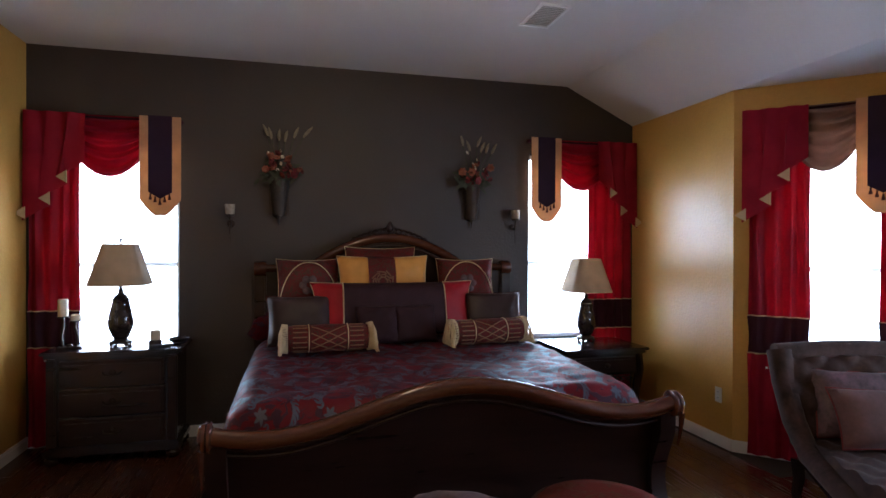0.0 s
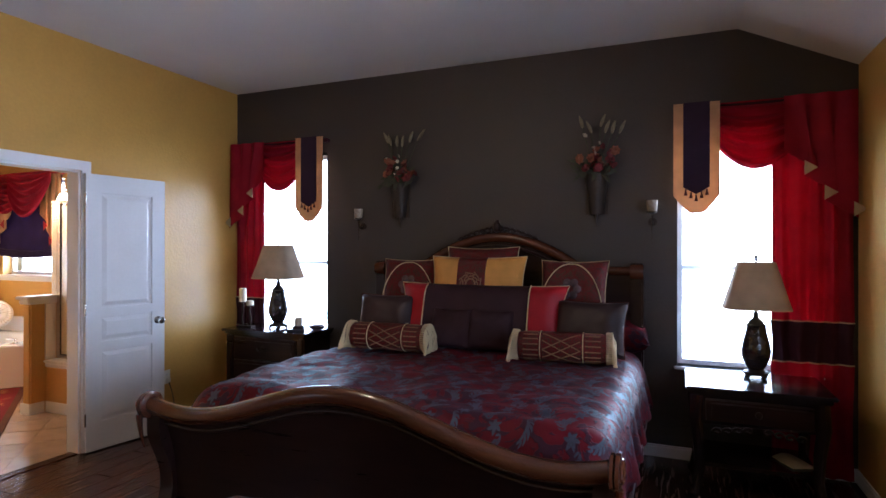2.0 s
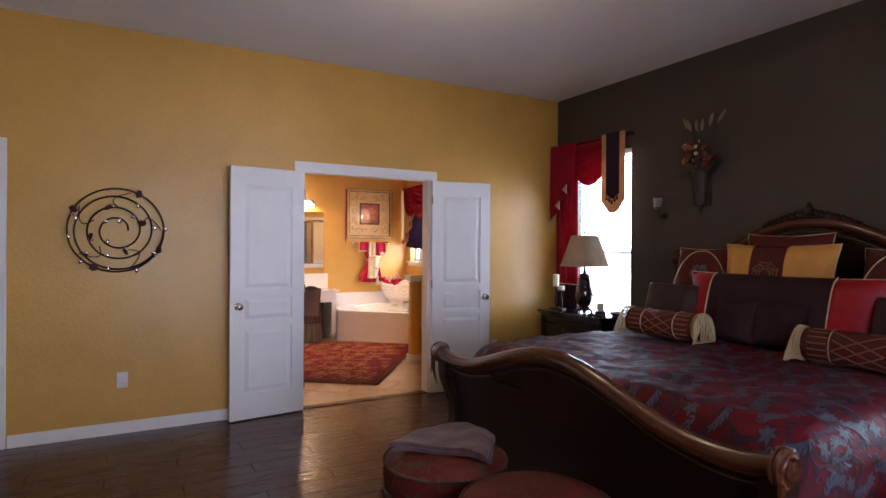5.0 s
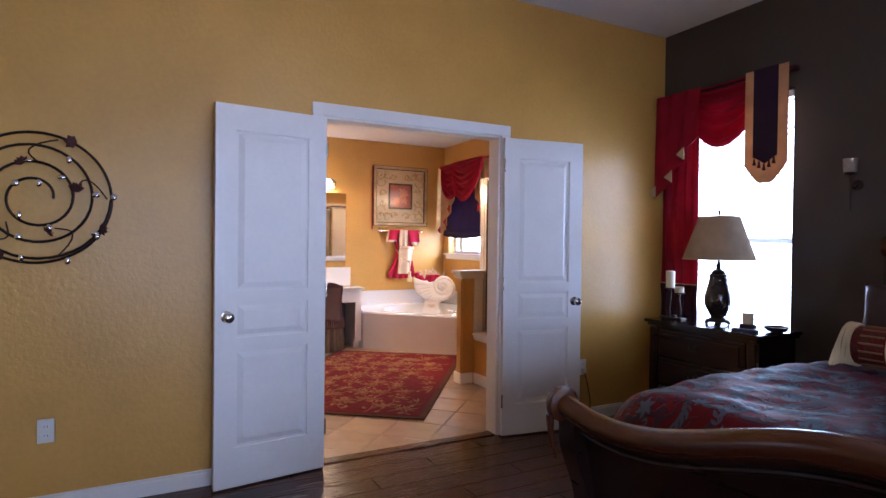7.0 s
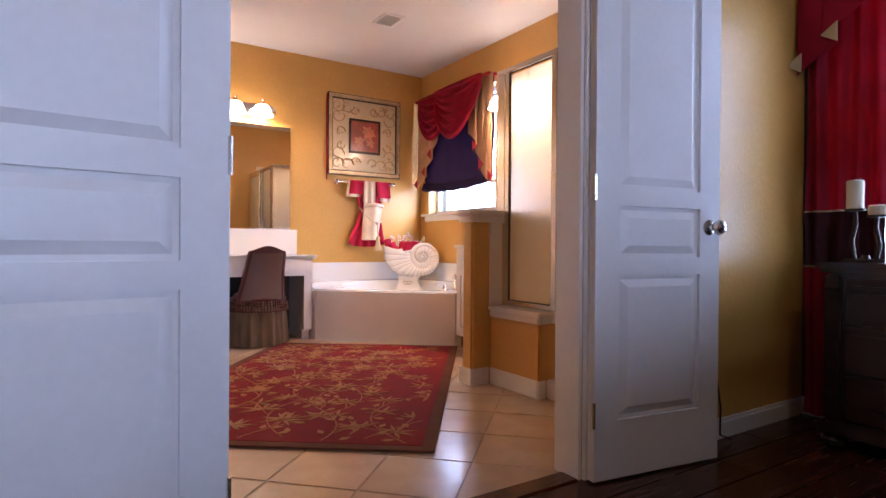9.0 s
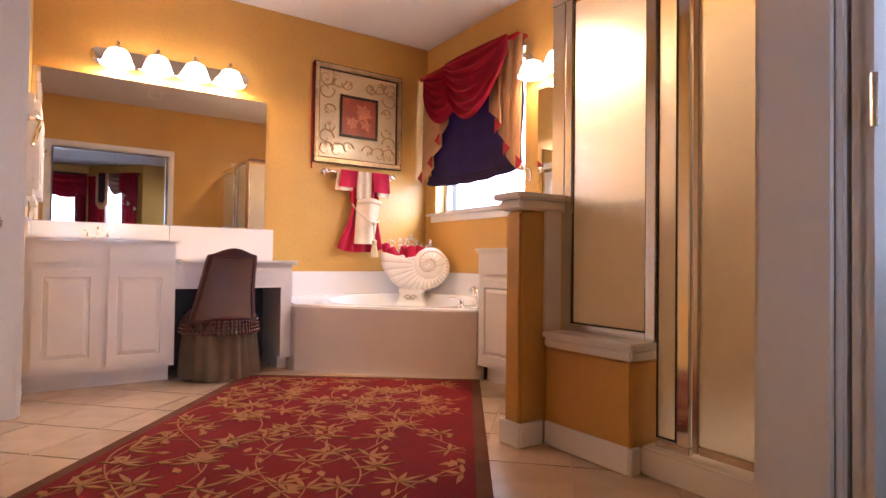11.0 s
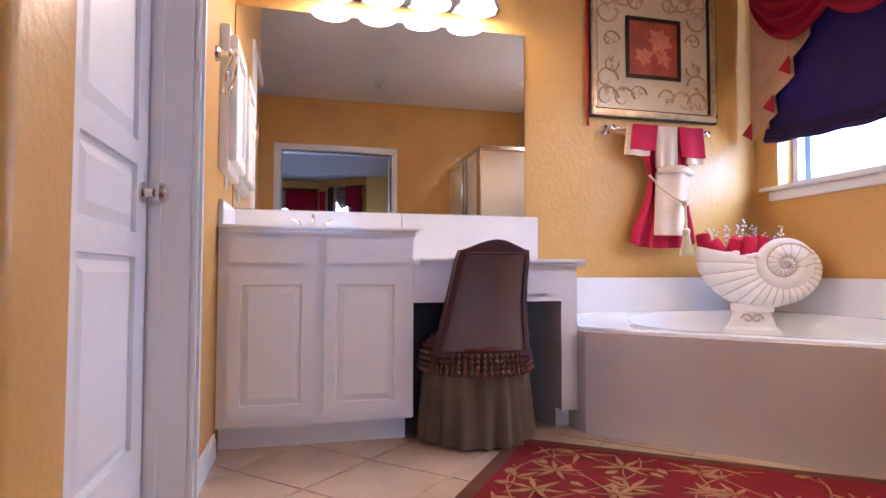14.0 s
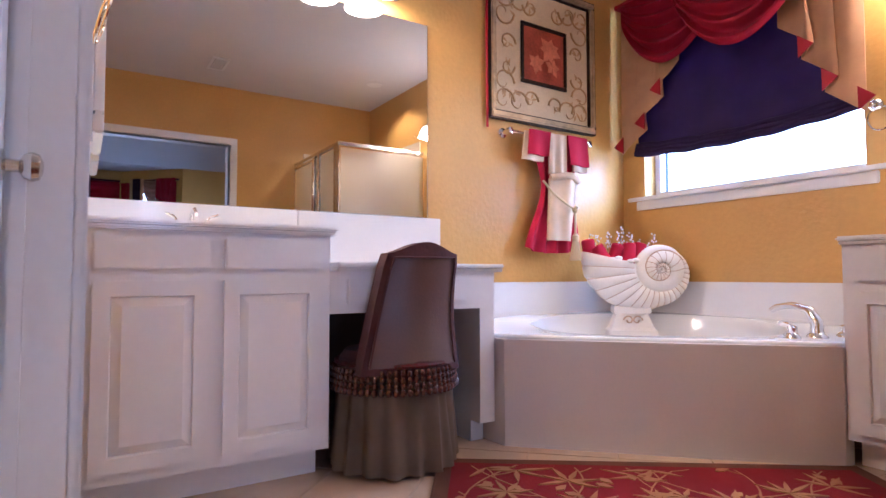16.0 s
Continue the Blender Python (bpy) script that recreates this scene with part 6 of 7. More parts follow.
part("tassel_cord", tube([(-PW / 2 - 0.012, -0.02, PH / 2 - 0.01), (-PW / 2 - 0.016, -0.02, 0.05), (-PW / 2 - 0.014, -0.02, -PH / 2 - 0.06)], 0.007, 8), REDSOLID, pic, "dark red cord beside the frame")

# towel bar with layered towels
bar = thing("towel_bar", pose(BW, 4.395, 1.465, 0, 0, 90), "chrome towel bar below the picture", "towel bar")
part("rod", tube([(-0.30, -0.065, 0), (0.30, -0.065, 0)], 0.008, 10), CHROME, bar)
for s in (-1, 1):
    part("post", moved(lathe([(0.028, 0), (0.026, 0.010), (0.012, 0.018), (0.012, 0.055), (0.018, 0.062), (0.016, 0.080), (0.006, 0.084)], 18), pose(s * 0.295, 0, 0, 90)), CHROME, bar)


def hung(x0, x1, z0, z1, y, pinch=None, waves=3, amp=0.008, top_lean=0.0):
    def fn(u, v):
        z = z0 + (z1 - z0) * v
        mid = (x0 + x1) / 2
        k = pinch(v) if pinch else 1.0
        return Vector((mid + (x0 + (x1 - x0) * u - mid) * k + top_lean * v, y - amp * math.sin(waves * 2 * math.pi * u) * (1.3 - v), z))
    return sheet(fn, 24, 20, (0, 0.012, 0))


tw = thing("towel_set", pose(BW, 4.395, 0, 0, 0, 90), "red and cream towels tied with a tasselled cord", "towels")


def red_towel(y):
    """The long crossed towel: wide at the hem, narrow where it is tied."""
    def fn(u, v):
        w = math.sin(math.pi / 2 * min(1, v / 0.58)) ** 1.5
        lo = -0.195 + 0.120 * w - 0.07 * max(0, v - 0.58) / 0.42
        hi = 0.195 - 0.050 * w + 0.06 * max(0, v - 0.58) / 0.42
        return Vector((lo + (hi - lo) * u, y - (0.016 - 0.008 * v) * math.sin(4.4 * 2 * math.pi * u), 0.825 + 0.64 * v + 0.03 * abs(2 * u - 1) ** 3 * (1 - v)))
    return sheet(fn, 44, 24, (0, 0.012, 0))


part("red_towel", red_towel(-0.078), TOWELRED, tw, "long red bath towel gathered at the waist")
part("cream_hand_towel", hung(-0.232, -0.085, 1.318, 1.472, -0.098, None, 1, 0.008, 0.02), TOWELCREAM, tw, "cream hand towel")
part("red_hand_towel", hung(-0.205, -0.060, 1.345, 1.480, -0.116, None, 1, 0.008, 0.015), TOWELRED, tw, "folded red towel")
part("cream_towel", hung(-0.050, 0.078, 1.255, 1.478, -0.108, None, 2, 0.007), TOWELCREAM, tw, "cream towel over the bar")
part("cream_hand_towel", hung(0.140, 0.245, 1.285, 1.472, -0.098, None, 1, 0.008), TOWELCREAM, tw, "cream hand towel")
part("red_hand_towel", hung(0.098, 0.248, 1.318, 1.480, -0.116, None, 1, 0.008, -0.015), TOWELRED, tw, "folded red towel")


def wrap(u, v):
    lo, hi = -0.062 + 0.012 * v, 0.110 + 0.050 * v
    return Vector((lo + (hi - lo) * u, -0.104 - 0.045 * math.sin(math.pi * u) * (0.5 + 0.5 * v) - 0.006 * math.sin(11 * u + 2 * v), 0.893 + 0.335 * v + 0.012 * math.sin(math.pi * u) * v))


part("cream_wrap", sheet(wrap, 24, 22, (0, 0.014, 0)), TOWELCREAM, tw, "cream towel wrapped at the middle")
part("wrap_roll", tube([wrap(i / 14, 1.0) + Vector((0, -0.004, 0.004)) for i in range(15)], 0.019, 10), TOWELCREAM, tw, "rolled edge of the wrapped towel")
part("cord", tube([(-0.090, -0.098, 1.215), (-0.050, -0.135, 1.145), (0.015, -0.162, 1.090), (0.072, -0.170, 1.060), (0.115, -0.150, 1.070), (0.150, -0.105, 1.085)], 0.0065, 8), FRINGE, tw, "twisted ivory cord")
part("cord_knot", ball((0.072, -0.172, 1.058), 0.017, None, 10), FRINGE, tw)
part("tassel_cord", tube([(0.072, -0.170, 1.05), (0.080, -0.165, 0.98), (0.085, -0.160, 0.925)], 0.006, 8), FRINGE, tw)
ts = bmesh.new()
lathe([(0.010, 0.93), (0.020, 0.918), (0.019, 0.895), (0.014, 0.885)], 14, ts, at=(0.085, -0.160, 0))
for k in range(24):
    a = 2 * math.pi * k / 24
    tube([(0.085 + 0.013 * math.cos(a), -0.160 + 0.013 * math.sin(a), 0.888), (0.085 + 0.034 * math.cos(a), -0.160 + 0.026 * math.sin(a), 0.785)], 0.0045, 5, ts)
part("tassel", ts, FRINGE, tw, "ivory tassel")

# south wall: towel ring and white framed panels
ring = thing("towel_ring", pose(-5.06, BS, 1.50, 0, 0, 180), "chrome towel ring on the gold wall", "towel ring")
part("mount", moved(lathe([(0.030, 0), (0.028, 0.010), (0.013, 0.018), (0.013, 0.045), (0.020, 0.052), (0.010, 0.06)], 18), pose(0, 0, 0, 90)), CHROME, ring)
part("ring", tube([(0.075 * math.cos(i * math.pi / 16), -0.052 - 0.02 * math.sin(i * math.pi / 16), -0.075 + 0.075 * math.sin(i * math.pi / 16)) for i in range(32)], 0.0055, 8, closed=True), CHROME, ring)
cabi = thing("medicine_cabinet", pose(-5.36, BS, 1.375, 0, 0, 180), "white framed medicine cabinet door on the wall", "cabinet")
part("box", cuboid(-0.20, -0.035, -0.285, 0.20, 0, 0.285, 0.004), WHITE, cabi)
part("door", frame_ring(0.37, 0.50, 0.06, -0.064, -0.0355, 0.005), WHITE, cabi)
part("door_panel", cuboid(-0.123, -0.054, -0.188, 0.123, -0.0355, 0.188, 0.004), WHITE, cabi)
sw = thing("wall_switch", pose(-5.36, BS, 1.10, 0, 0, 180), "white wall switch plate above the counter", "switch")
part("plate", cuboid(-0.036, -0.006, -0.058, 0.036, 0, 0.058, 0.003), PLASTIC, sw)
part("toggle", cuboid(-0.006, -0.014, -0.010, 0.006, -0.006, 0.012, 0.002), PLASTIC, sw)


# slipper chair with skirt
def slipper_chair(m):
    """Local -y is the chair's front; its back faces +y."""
    th = thing("slipper_chair", m, "brown leather backed vanity chair with burgundy edge and organza skirt", "chair")

    def back(u, v, k=1.0, lift=0.0):
        s = 2 * u - 1
        half = (0.163 + 0.050 * (1 - v) ** 1.6 - 0.010 * max(0, v - 0.9) * 10 * 0.8) * k
        top = 0.785 + 0.042 * math.cos(math.pi * s / 2) ** 1.6 if k == 1.0 else 0.770
        low = 0.36 if k == 1.0 else 0.385
        z = low + (top - low) * v
        y = 0.185 - 0.02 * v + 0.03 * (1 - s * s) + lift - 0.025 * math.sin(math.pi * v)
        return Vector((s * half - 0.062 * v + 0.012, y, z))
    part("backrest", sheet(lambda u, v: back(u, v), 24, 24, (0, -0.07, 0)), BURGUNDY, th, "burgundy velvet padded edge")
    part("back_panel", sheet(lambda u, v: back(u, v, 0.86, 0.012), 20, 20, (0, -0.018, 0)), LEATHER, th, "smooth brown leather outside back")
    edge = [back(i / 12, 1.0, 0.86, 0.016) for i in range(13)]
    sides = [back(0.0, q / 12, 0.86, 0.016) for q in range(12)]
    part("welt", tube(sides + edge + [back(1.0, 1 - q / 12, 0.86, 0.016) for q in range(1, 13)], 0.0042, 6), BURGUNDY, th, "dark welt cord round the leather panel")
    part("seat", lathe([(0.20, 0.30), (0.225, 0.34), (0.225, 0.40), (0.20, 0.43), (0.02, 0.44)], 36), BURGUNDY, th)

    def skirt(u, v):
        a = 2 * math.pi * u
        r = 0.222 + 0.030 * (1 - v) + (0.017 - 0.009 * v) * math.sin(18 * a + 0.8 * math.sin(3 * a)) + 0.009 * math.sin(7 * a + 2 * v)
        return Vector((r * math.cos(a), 0.0 + r * math.sin(a) * 0.98, 0.012 + 0.37 * v))
    sk = bmesh.new()
    nu, nv = 176, 12
    for shell in (0.0, -0.006):
        g = [[sk.verts.new(skirt(i / nu, j / nv) * Vector((1, 1, 1)) if shell == 0.0 else skirt(i / nu, j / nv) + shell * Vector((math.cos(2 * math.pi * i / nu), math.sin(2 * math.pi * i / nu), 0))) for j in range(nv + 1)] for i in range(nu)]
        for i in range(nu):
            for j in range(nv):
                sk.faces.new((g[i][j], g[(i + 1) % nu][j], g[(i + 1) % nu][j + 1], g[i][j + 1]))
    part("skirt", sk, ORGANZA, th, "pleated sheer olive organza skirt")
    part("underskirt", lathe([(0.20, 0.02), (0.195, 0.36)], 40), BURGUNDY, th)
    part("gimp", tube([(0.236 * math.cos(i * math.pi / 32), 0.232 * math.sin(i * math.pi / 32), 0.388) for i in range(64)], 0.010, 8, closed=True), BRICKRED, th)
    fr = bmesh.new()
    rnd = random.Random(6)
    for i in range(60):
        a = 2 * math.pi * i / 60
        for k in range(4):
            ball(((0.248 + 0.003 * k) * math.cos(a), (0.244 + 0.003 * k) * math.sin(a), 0.366 - 0.022 * k), 0.0105 if k != 3 else 0.013, fr, 6, (1, 1, 1.15))
    part("bead_fringe", fr, BEAD, th, "dark amber beaded fringe")
    return th


slipper_chair(pose(-5.20, 3.24, 0, 0, 0, -92) @ Matrix.Diagonal((0.93, 0.93, 1, 1)))

# corner tub with diagonal front
tub = thing("corner_bathtub", pose(0, 0, 0), "white corner bathtub with diagonal front apron", "bathtub")
T0, T1 = (-5.16, 3.742), (-4.235, 4.625)
DZ = 0.452
deck = [(BW, 3.742), T0, T1, (-4.235, YN), (BW, YN)]
apron = [(BW, 3.745), (-5.20, 3.745), (-5.105, 3.715), (-4.245, 4.565), (-4.245, YN), (BW, YN)]


def inside_outline(k):
    """The basin's rounded corner outline, k from the rim (1) to the floor (smaller)."""
    c = Vector((-4.985, 4.50))
    out = []
    for i in range(48):
        a = 2 * math.pi * i / 48
        d = Vector((math.cos(a), math.sin(a)))
        along = abs(d.dot(Vector((0.707, 0.707))))
        back = d.dot(Vector((-0.707, 0.707)))
        r = 0.355 + 0.235 * along ** 2
        if back > 0:
            r = min(0.37 + 0.20 * along ** 2 + 0.20 * back, 0.56)
        out.append(c + d * r * k)
    return out


def seat_part(i):
    """How far the corner seat reaches at outline step i: 1 in the corner, 0 in the bath."""
    back = math.cos(2 * math.pi * i / 48 - math.radians(135))
    q = max(0.0, min(1.0, (back - 0.80) / 0.14))
    return q * q * (3 - 2 * q)


def rim_z(x, y):
    """The rim rises a little from the diagonal front to the walls."""
    return DZ + 0.038 * max(0.0, min(1.0, ((x + 4.985) * -0.707 + (y - 4.50) * 0.707 + 0.38) / 0.6))


bm = bmesh.new()
rings = []
for k, z, seat in ((1.0, 0.0, 0.0), (0.965, -0.004, -0.004), (0.93, -0.03, -0.03), (0.90, -0.12, -0.118), (0.86, -0.25, -0.120), (0.40, -0.33, -0.122), (0.36, -0.335, -0.30), (0.02, -0.335, -0.335)):
    ring = []
    for i, p in enumerate(inside_outline(k)):
        s = seat_part(i)
        ring.append(bm.verts.new((p.x, p.y, (rim_z(p.x, p.y) if k > 0.92 else DZ) + z + (seat - z) * s)))
    rings.append(ring)
for a, b in zip(rings, rings[1:]):
    for i in range(48):
        bm.faces.new((a[i], b[i], b[(i + 1) % 48], a[(i + 1) % 48]))
outer = []
cx, cy = -4.985, 4.50
edges = [(deck[i], deck[(i + 1) % len(deck)]) for i in range(len(deck))]
for i in range(48):
    a = 2 * math.pi * i / 48
    best = 9.0
    dx, dy = math.cos(a), math.sin(a)
    for (x0, y0), (x1, y1) in edges:
        ex, ey = x1 - x0, y1 - y0
        det = dx * -ey + ex * dy
        if abs(det) < 1e-9:
            continue
        t = ((x0 - cx) * -ey + ex * (y0 - cy)) / det
        s = (dx * (y0 - cy) - dy * (x0 - cx)) / det
        if t > 0 and -1e-6 <= s <= 1 + 1e-6:
            best = min(best, t)
    outer.append(bm.verts.new((cx + dx * best, cy + dy * best, rim_z(cx + dx * best, cy + dy * best))))
low = [bm.verts.new((v.co.x, v.co.y, DZ - 0.030)) for v in outer]
for i in range(48):
    j = (i + 1) % 48
    bm.faces.new((outer[i], rings[0][i], rings[0][j], outer[j]))
    bm.faces.new((low[i], outer[i], outer[j], low[j]))
part("deck", bm, TUBWHITE, tub, "glossy white deck and basin")
bm = bmesh.new()
pts = [(-5.36, 3.712), (-5.115, 3.712), (-4.228, 4.590), (-4.228, 4.66)]
for p, q in zip(pts, pts[1:]):
    d = Vector((q[0] - p[0], q[1] - p[1], 0))
    seg = cuboid(0, 0.0, 0.0, d.length, 0.03, DZ - 0.014)
    join(bm, moved(seg, Matrix.Translation((*p, 0)) @ Matrix.Rotation(math.atan2(d.y, d.x), 4, "Z")))
part("apron", bm, APRON, tub, "beige-pink front apron panel")
d = Vector((T1[0] - T0[0], T1[1] - T0[1], 0))
part("deck_nosing", tube([(T0[0] - 0.05, T0[1] - 0.004, DZ - 0.012), (T0[0], T0[1], DZ - 0.012), (T1[0], T1[1], DZ - 0.012)], 0.014, 10), TUBWHITE, tub)
part("back_splash", cuboid(BW, 3.742, DZ, BW + 0.018, YN, 0.668, 0.004), MARBLE, tub)
part("window_splash", cuboid(BW + 0.018, YN - 0.018, DZ, -4.235, YN, 0.668, 0.004), MARBLE, tub)

fa = thing("tub_faucet", pose(-4.36, 4.70, DZ, 0, 0, 152) @ Matrix.Diagonal((1.35, 1.1, 0.95, 1)), "chrome arched roman tub faucet", "faucet")
part("spout", tube([(0, 0, 0), (0, 0, 0.07), (0.03, 0, 0.115), (0.10, 0, 0.13), (0.17, 0, 0.118), (0.20, 0, 0.10)], lambda u: 0.020 - 0.006 * u, 14), CHROME, fa)
part("spout_base", lathe([(0.034, 0), (0.032, 0.01), (0.022, 0.022)], 20), CHROME, fa)
for s in (-1, 1):
    part("handle", lathe([(0.026, 0), (0.024, 0.012), (0.014, 0.025), (0.016, 0.05), (0.008, 0.056)], 16, at=(-0.005, s * 0.10, 0)), CHROME, fa)
    part("lever", tube([(-0.005, s * 0.10, 0.05), (-0.02, s * 0.14, 0.066), (-0.03, s * 0.17, 0.07)], 0.007, 8), CHROME, fa)

# shell planter on the tub deck
SZ = DZ - 0.1195
SH = pose(-5.325, 4.765, SZ, 0, 0, 50)
shell = thing("shell_planter", SH, "white plaster nautilus shell planter on a pedestal in the tub", "planter")
ped = bmesh.new()
for z0, z1, a, b in ((0.0, 0.075, 0.128, 0.126), (0.075, 0.090, 0.122, 0.110), (0.090, 0.165, 0.108, 0.082), (0.165, 0.185, 0.096, 0.098), (0.185, 0.205, 0.098, 0.094)):
    vs0 = [ped.verts.new((sx * a, sy * a * 0.62, z0)) for sx, sy in ((-1, -1), (1, -1), (1, 1), (-1, 1))]
    vs1 = [ped.verts.new((sx * b, sy * b * 0.62, z1)) for sx, sy in ((-1, -1), (1, -1), (1, 1), (-1, 1))]
    for k in range(4):
        ped.faces.new((vs0[k], vs0[(k + 1) % 4], vs1[(k + 1) % 4], vs1[k]))
    ped.faces.new(vs0[::-1])
    ped.faces.new(vs1)
part("pedestal", ped, PLASTER, shell, "moulded plaster pedestal")
orn = bmesh.new()
for s in (-1, 1):
    tube([(s * (0.022 + 0.028 * math.cos(a) * (1 - a / 9)), -0.067, 0.130 + 0.026 * math.sin(a) * (1 - a / 9)) for a in [i * 0.5 for i in range(14)]], 0.0045, 6, orn)
part("pedestal_scroll", orn, GROOVE, shell)
WR, WC = 0.136, Vector((0.150, 0, 0.402))
REACH = [(35, 0.140), (0, 0.157), (-45, 0.174), (-90, 0.200), (-120, 0.250), (-150, 0.335), (-175, 0.398), (-194, 0.425)]


def reach(deg):
    for (a0, r0), (a1, r1) in zip(REACH, REACH[1:]):
        if deg >= a1:
            return r0 + (r1 - r0) * (a0 - deg) / (a0 - a1)
    return REACH[-1][1]


def body_point(u, w):
    """The bowl that unwinds from the whorl: u from its beginning to the open rim, w round its cross-section."""
    deg = 35 - 229 * u
    a = math.radians(deg)
    ro, ri = reach(deg), 0.105
    rib = abs(math.sin(math.pi * u * 21)) ** 0.5
    t = (0.050 + 0.045 * min(1, u * 1.3)) * (0.93 + 0.07 * rib)
    b = 2 * math.pi * w
    k = 0.5 + 0.5 * math.cos(b)
    r = ri + (ro * (0.985 + 0.015 * rib) - ri) * k
    y = t * math.copysign(abs(math.sin(b)) ** 0.75, math.sin(b))
    return WC + Vector((r * math.cos(a), y, r * math.sin(a)))


bw = bmesh.new()
nu, nw = 168, 28
g = [[bw.verts.new(body_point(i / nu, j / nw)) for j in range(nw)] for i in range(nu + 1)]
for i in range(nu):
    for j in range(nw):
        bw.faces.new((g[i][j], g[i + 1][j], g[i + 1][(j + 1) % nw], g[i][(j + 1) % nw]))
bw.faces.new(g[0])
bw.faces.new(g[nu][::-1])
part("bowl", bw, PLASTER, shell, "ribbed shell bowl unwinding from the whorl")
lines = bmesh.new()
for k in range(1, 21):
    tube([body_point(k / 21, -0.03 - 0.36 * q / 12) + Vector((0, -0.0004, 0)) for q in range(13)], 0.0024, 5, lines)
part("rib_groove", lines, GROOVE, shell, "tan antiqued grooves between the ribs")


def whorl_height(r, a):
    """A domed coil: one groove winds to the centre."""
    ph = (a + 5.6 * math.log(max(r, 0.004) / WR)) % (2 * math.pi)
    ridge = math.sin(ph / 2) ** 0.7
    dome = 0.060 * math.sqrt(max(0.0, 1 - (r / WR) ** 2)) ** 0.8 + 0.030
    return dome * (0.80 + 0.20 * ridge)


sp = bmesh.new()
na, nr = 120, 36
for side in (-1, 1):
    hub = sp.verts.new(WC + Vector((0, side * whorl_height(0.001, 0), 0)))
    last = None
    for j in range(1, nr + 1):
        r = WR * (j / nr) ** 0.8
        ring = []
        for i in range(na):
            a = 2 * math.pi * i / na
            y = side * (whorl_height(r, a) if j < nr else 0.012)
            ring.append(sp.verts.new(WC + Vector((r * math.cos(a), y, r * math.sin(a)))))
        for i in range(na):
            q = (i + 1) % na
            if last:
                sp.faces.new((last[i], ring[i], ring[q], last[q]))
            else:
                sp.faces.new((hub, ring[i], ring[q]))
        last = ring
    rims = [last] if side < 0 else rims + [last]
for i in range(na):
    q = (i + 1) % na
    sp.faces.new((rims[0][i], rims[1][i], rims[1][q], rims[0][q]))
part("whorl", sp, PLASTER, shell, "coiled shell whorl")


def on_whorl(r, a):
    return WC + Vector((r * math.cos(a), -whorl_height(r, a) - 0.001, r * math.sin(a)))


pts = []
for i in range(120):
    r = WR * 0.985 * math.exp(-2.5 * i / 120)
    pts.append(on_whorl(r, -5.6 * math.log(r / WR)))
part("whorl_groove", tube(pts, lambda u: 0.0050 - 0.0025 * u, 6), GROOVE, shell, "antiqued spiral groove")
septa = bmesh.new()
for k in range(22):
    a = 2 * math.pi * k / 15 + 0.1
    r = WR * math.exp(-a / 5.6)
    inner = r * math.exp(-2 * math.pi / 5.6)
    tube([on_whorl(inner + (r - inner) * q / 6, a - 0.30 * (1 - q / 6)) for q in range(7)], 0.0018, 5, septa)
part("chamber_groove", septa, GROOVE, shell, "fine tan lines across the coil")
for k, (x, z, lean, turn) in enumerate(((-0.215, 0.505, -8, 0), (-0.145, 0.475, -30, 25), (-0.075, 0.480, 20, -20), (-0.005, 0.480, 6, 10), (0.045, 0.485, 12, 40))):
    rolls = thing("rolled_towel", SH @ pose(x, 0.012 * (-1) ** k, z, 10 * (-1) ** k, lean, turn), "rolled red washcloth standing in the shell planter", "towel", "rolled washcloths")
    part("roll", lathe([(0.010, -0.06), (0.032, -0.065), (0.036, -0.055), (0.036, 0.055), (0.032, 0.066), (0.024, 0.058), (0.019, 0.066), (0.006, 0.060)], 18), TOWELRED, rolls)
soap = bmesh.new()
for k in range(6):
    ball((-0.13 + 0.03 * k, -0.070 + 0.010 * (k % 2), 0.452 - 0.004 * k + 0.010 * (k % 3)), 0.018, soap, 8, (1.2, 0.8, 0.7))
solo("bath_soaps", soap, PLASTER, SH, "small white shell soaps in the planter", "soap")
ber, tw_ = bmesh.new(), bmesh.new()
rnd = random.Random(12)
for k in range(9):
    base = Vector((-0.20 + 0.035 * k, 0.04, 0.46))
    d = Vector((rnd.uniform(-0.6, 0.7), rnd.uniform(-0.25, 0.35), 1.0)).normalized()
    ln = rnd.uniform(0.10, 0.16) + (0.06 if k == 4 else 0)
    p = [base + d * ln * q / 5 + Vector((0.01 * math.sin(q), 0, 0)) for q in range(6)]
    tube(p, 0.0016, 4, tw_)
    for q in range(14):
        c = p[rnd.randrange(2, 6)] + Vector((rnd.uniform(-1, 1), rnd.uniform(-1, 1), rnd.uniform(-1, 1))) * 0.018
        ball(c, 0.0055, ber, 6)
spray = thing("berry_spray", SH, "white berry sprays standing in the shell planter", "flower arrangement")
part("berries", ber, PEARL, spray, "small white berries")["kind"] = "stuff"
part("twigs", tw_, PLUME, spray)

# window valance and shade over the tub
bv = thing("swag_valance", pose(-5.60, YN, 0), "red crossed swag valance with tan jabots over the tub window", "valance")
part("board", cuboid(0.02, -0.10, 2.345, 1.31, -0.001, 2.37, 0.004), REDSOLID, bv)
part("swag", sheet(swag_fn(0.06, 0.76, 2.375, 0.48, 0.05, 6, -0.085, 0.22), 36, 60, (0, 0.010, 0)), RED, bv, "pleated red swag")
part("swag", sheet(swag_fn(0.44, 1.22, 2.375, 0.53, 0.05, 6, -0.12, 0.22), 36, 60, (0, 0.010, 0)), RED, bv, "pleated red swag")
jabot(bv, 0.05, 0.45, 2.36, 0.93, 0.46, 3, TAN, REDSOLID, -0.07)
jabot(bv, 1.33, 0.98, 2.36, 0.97, 0.48, 3, TAN, REDSOLID, -0.07)
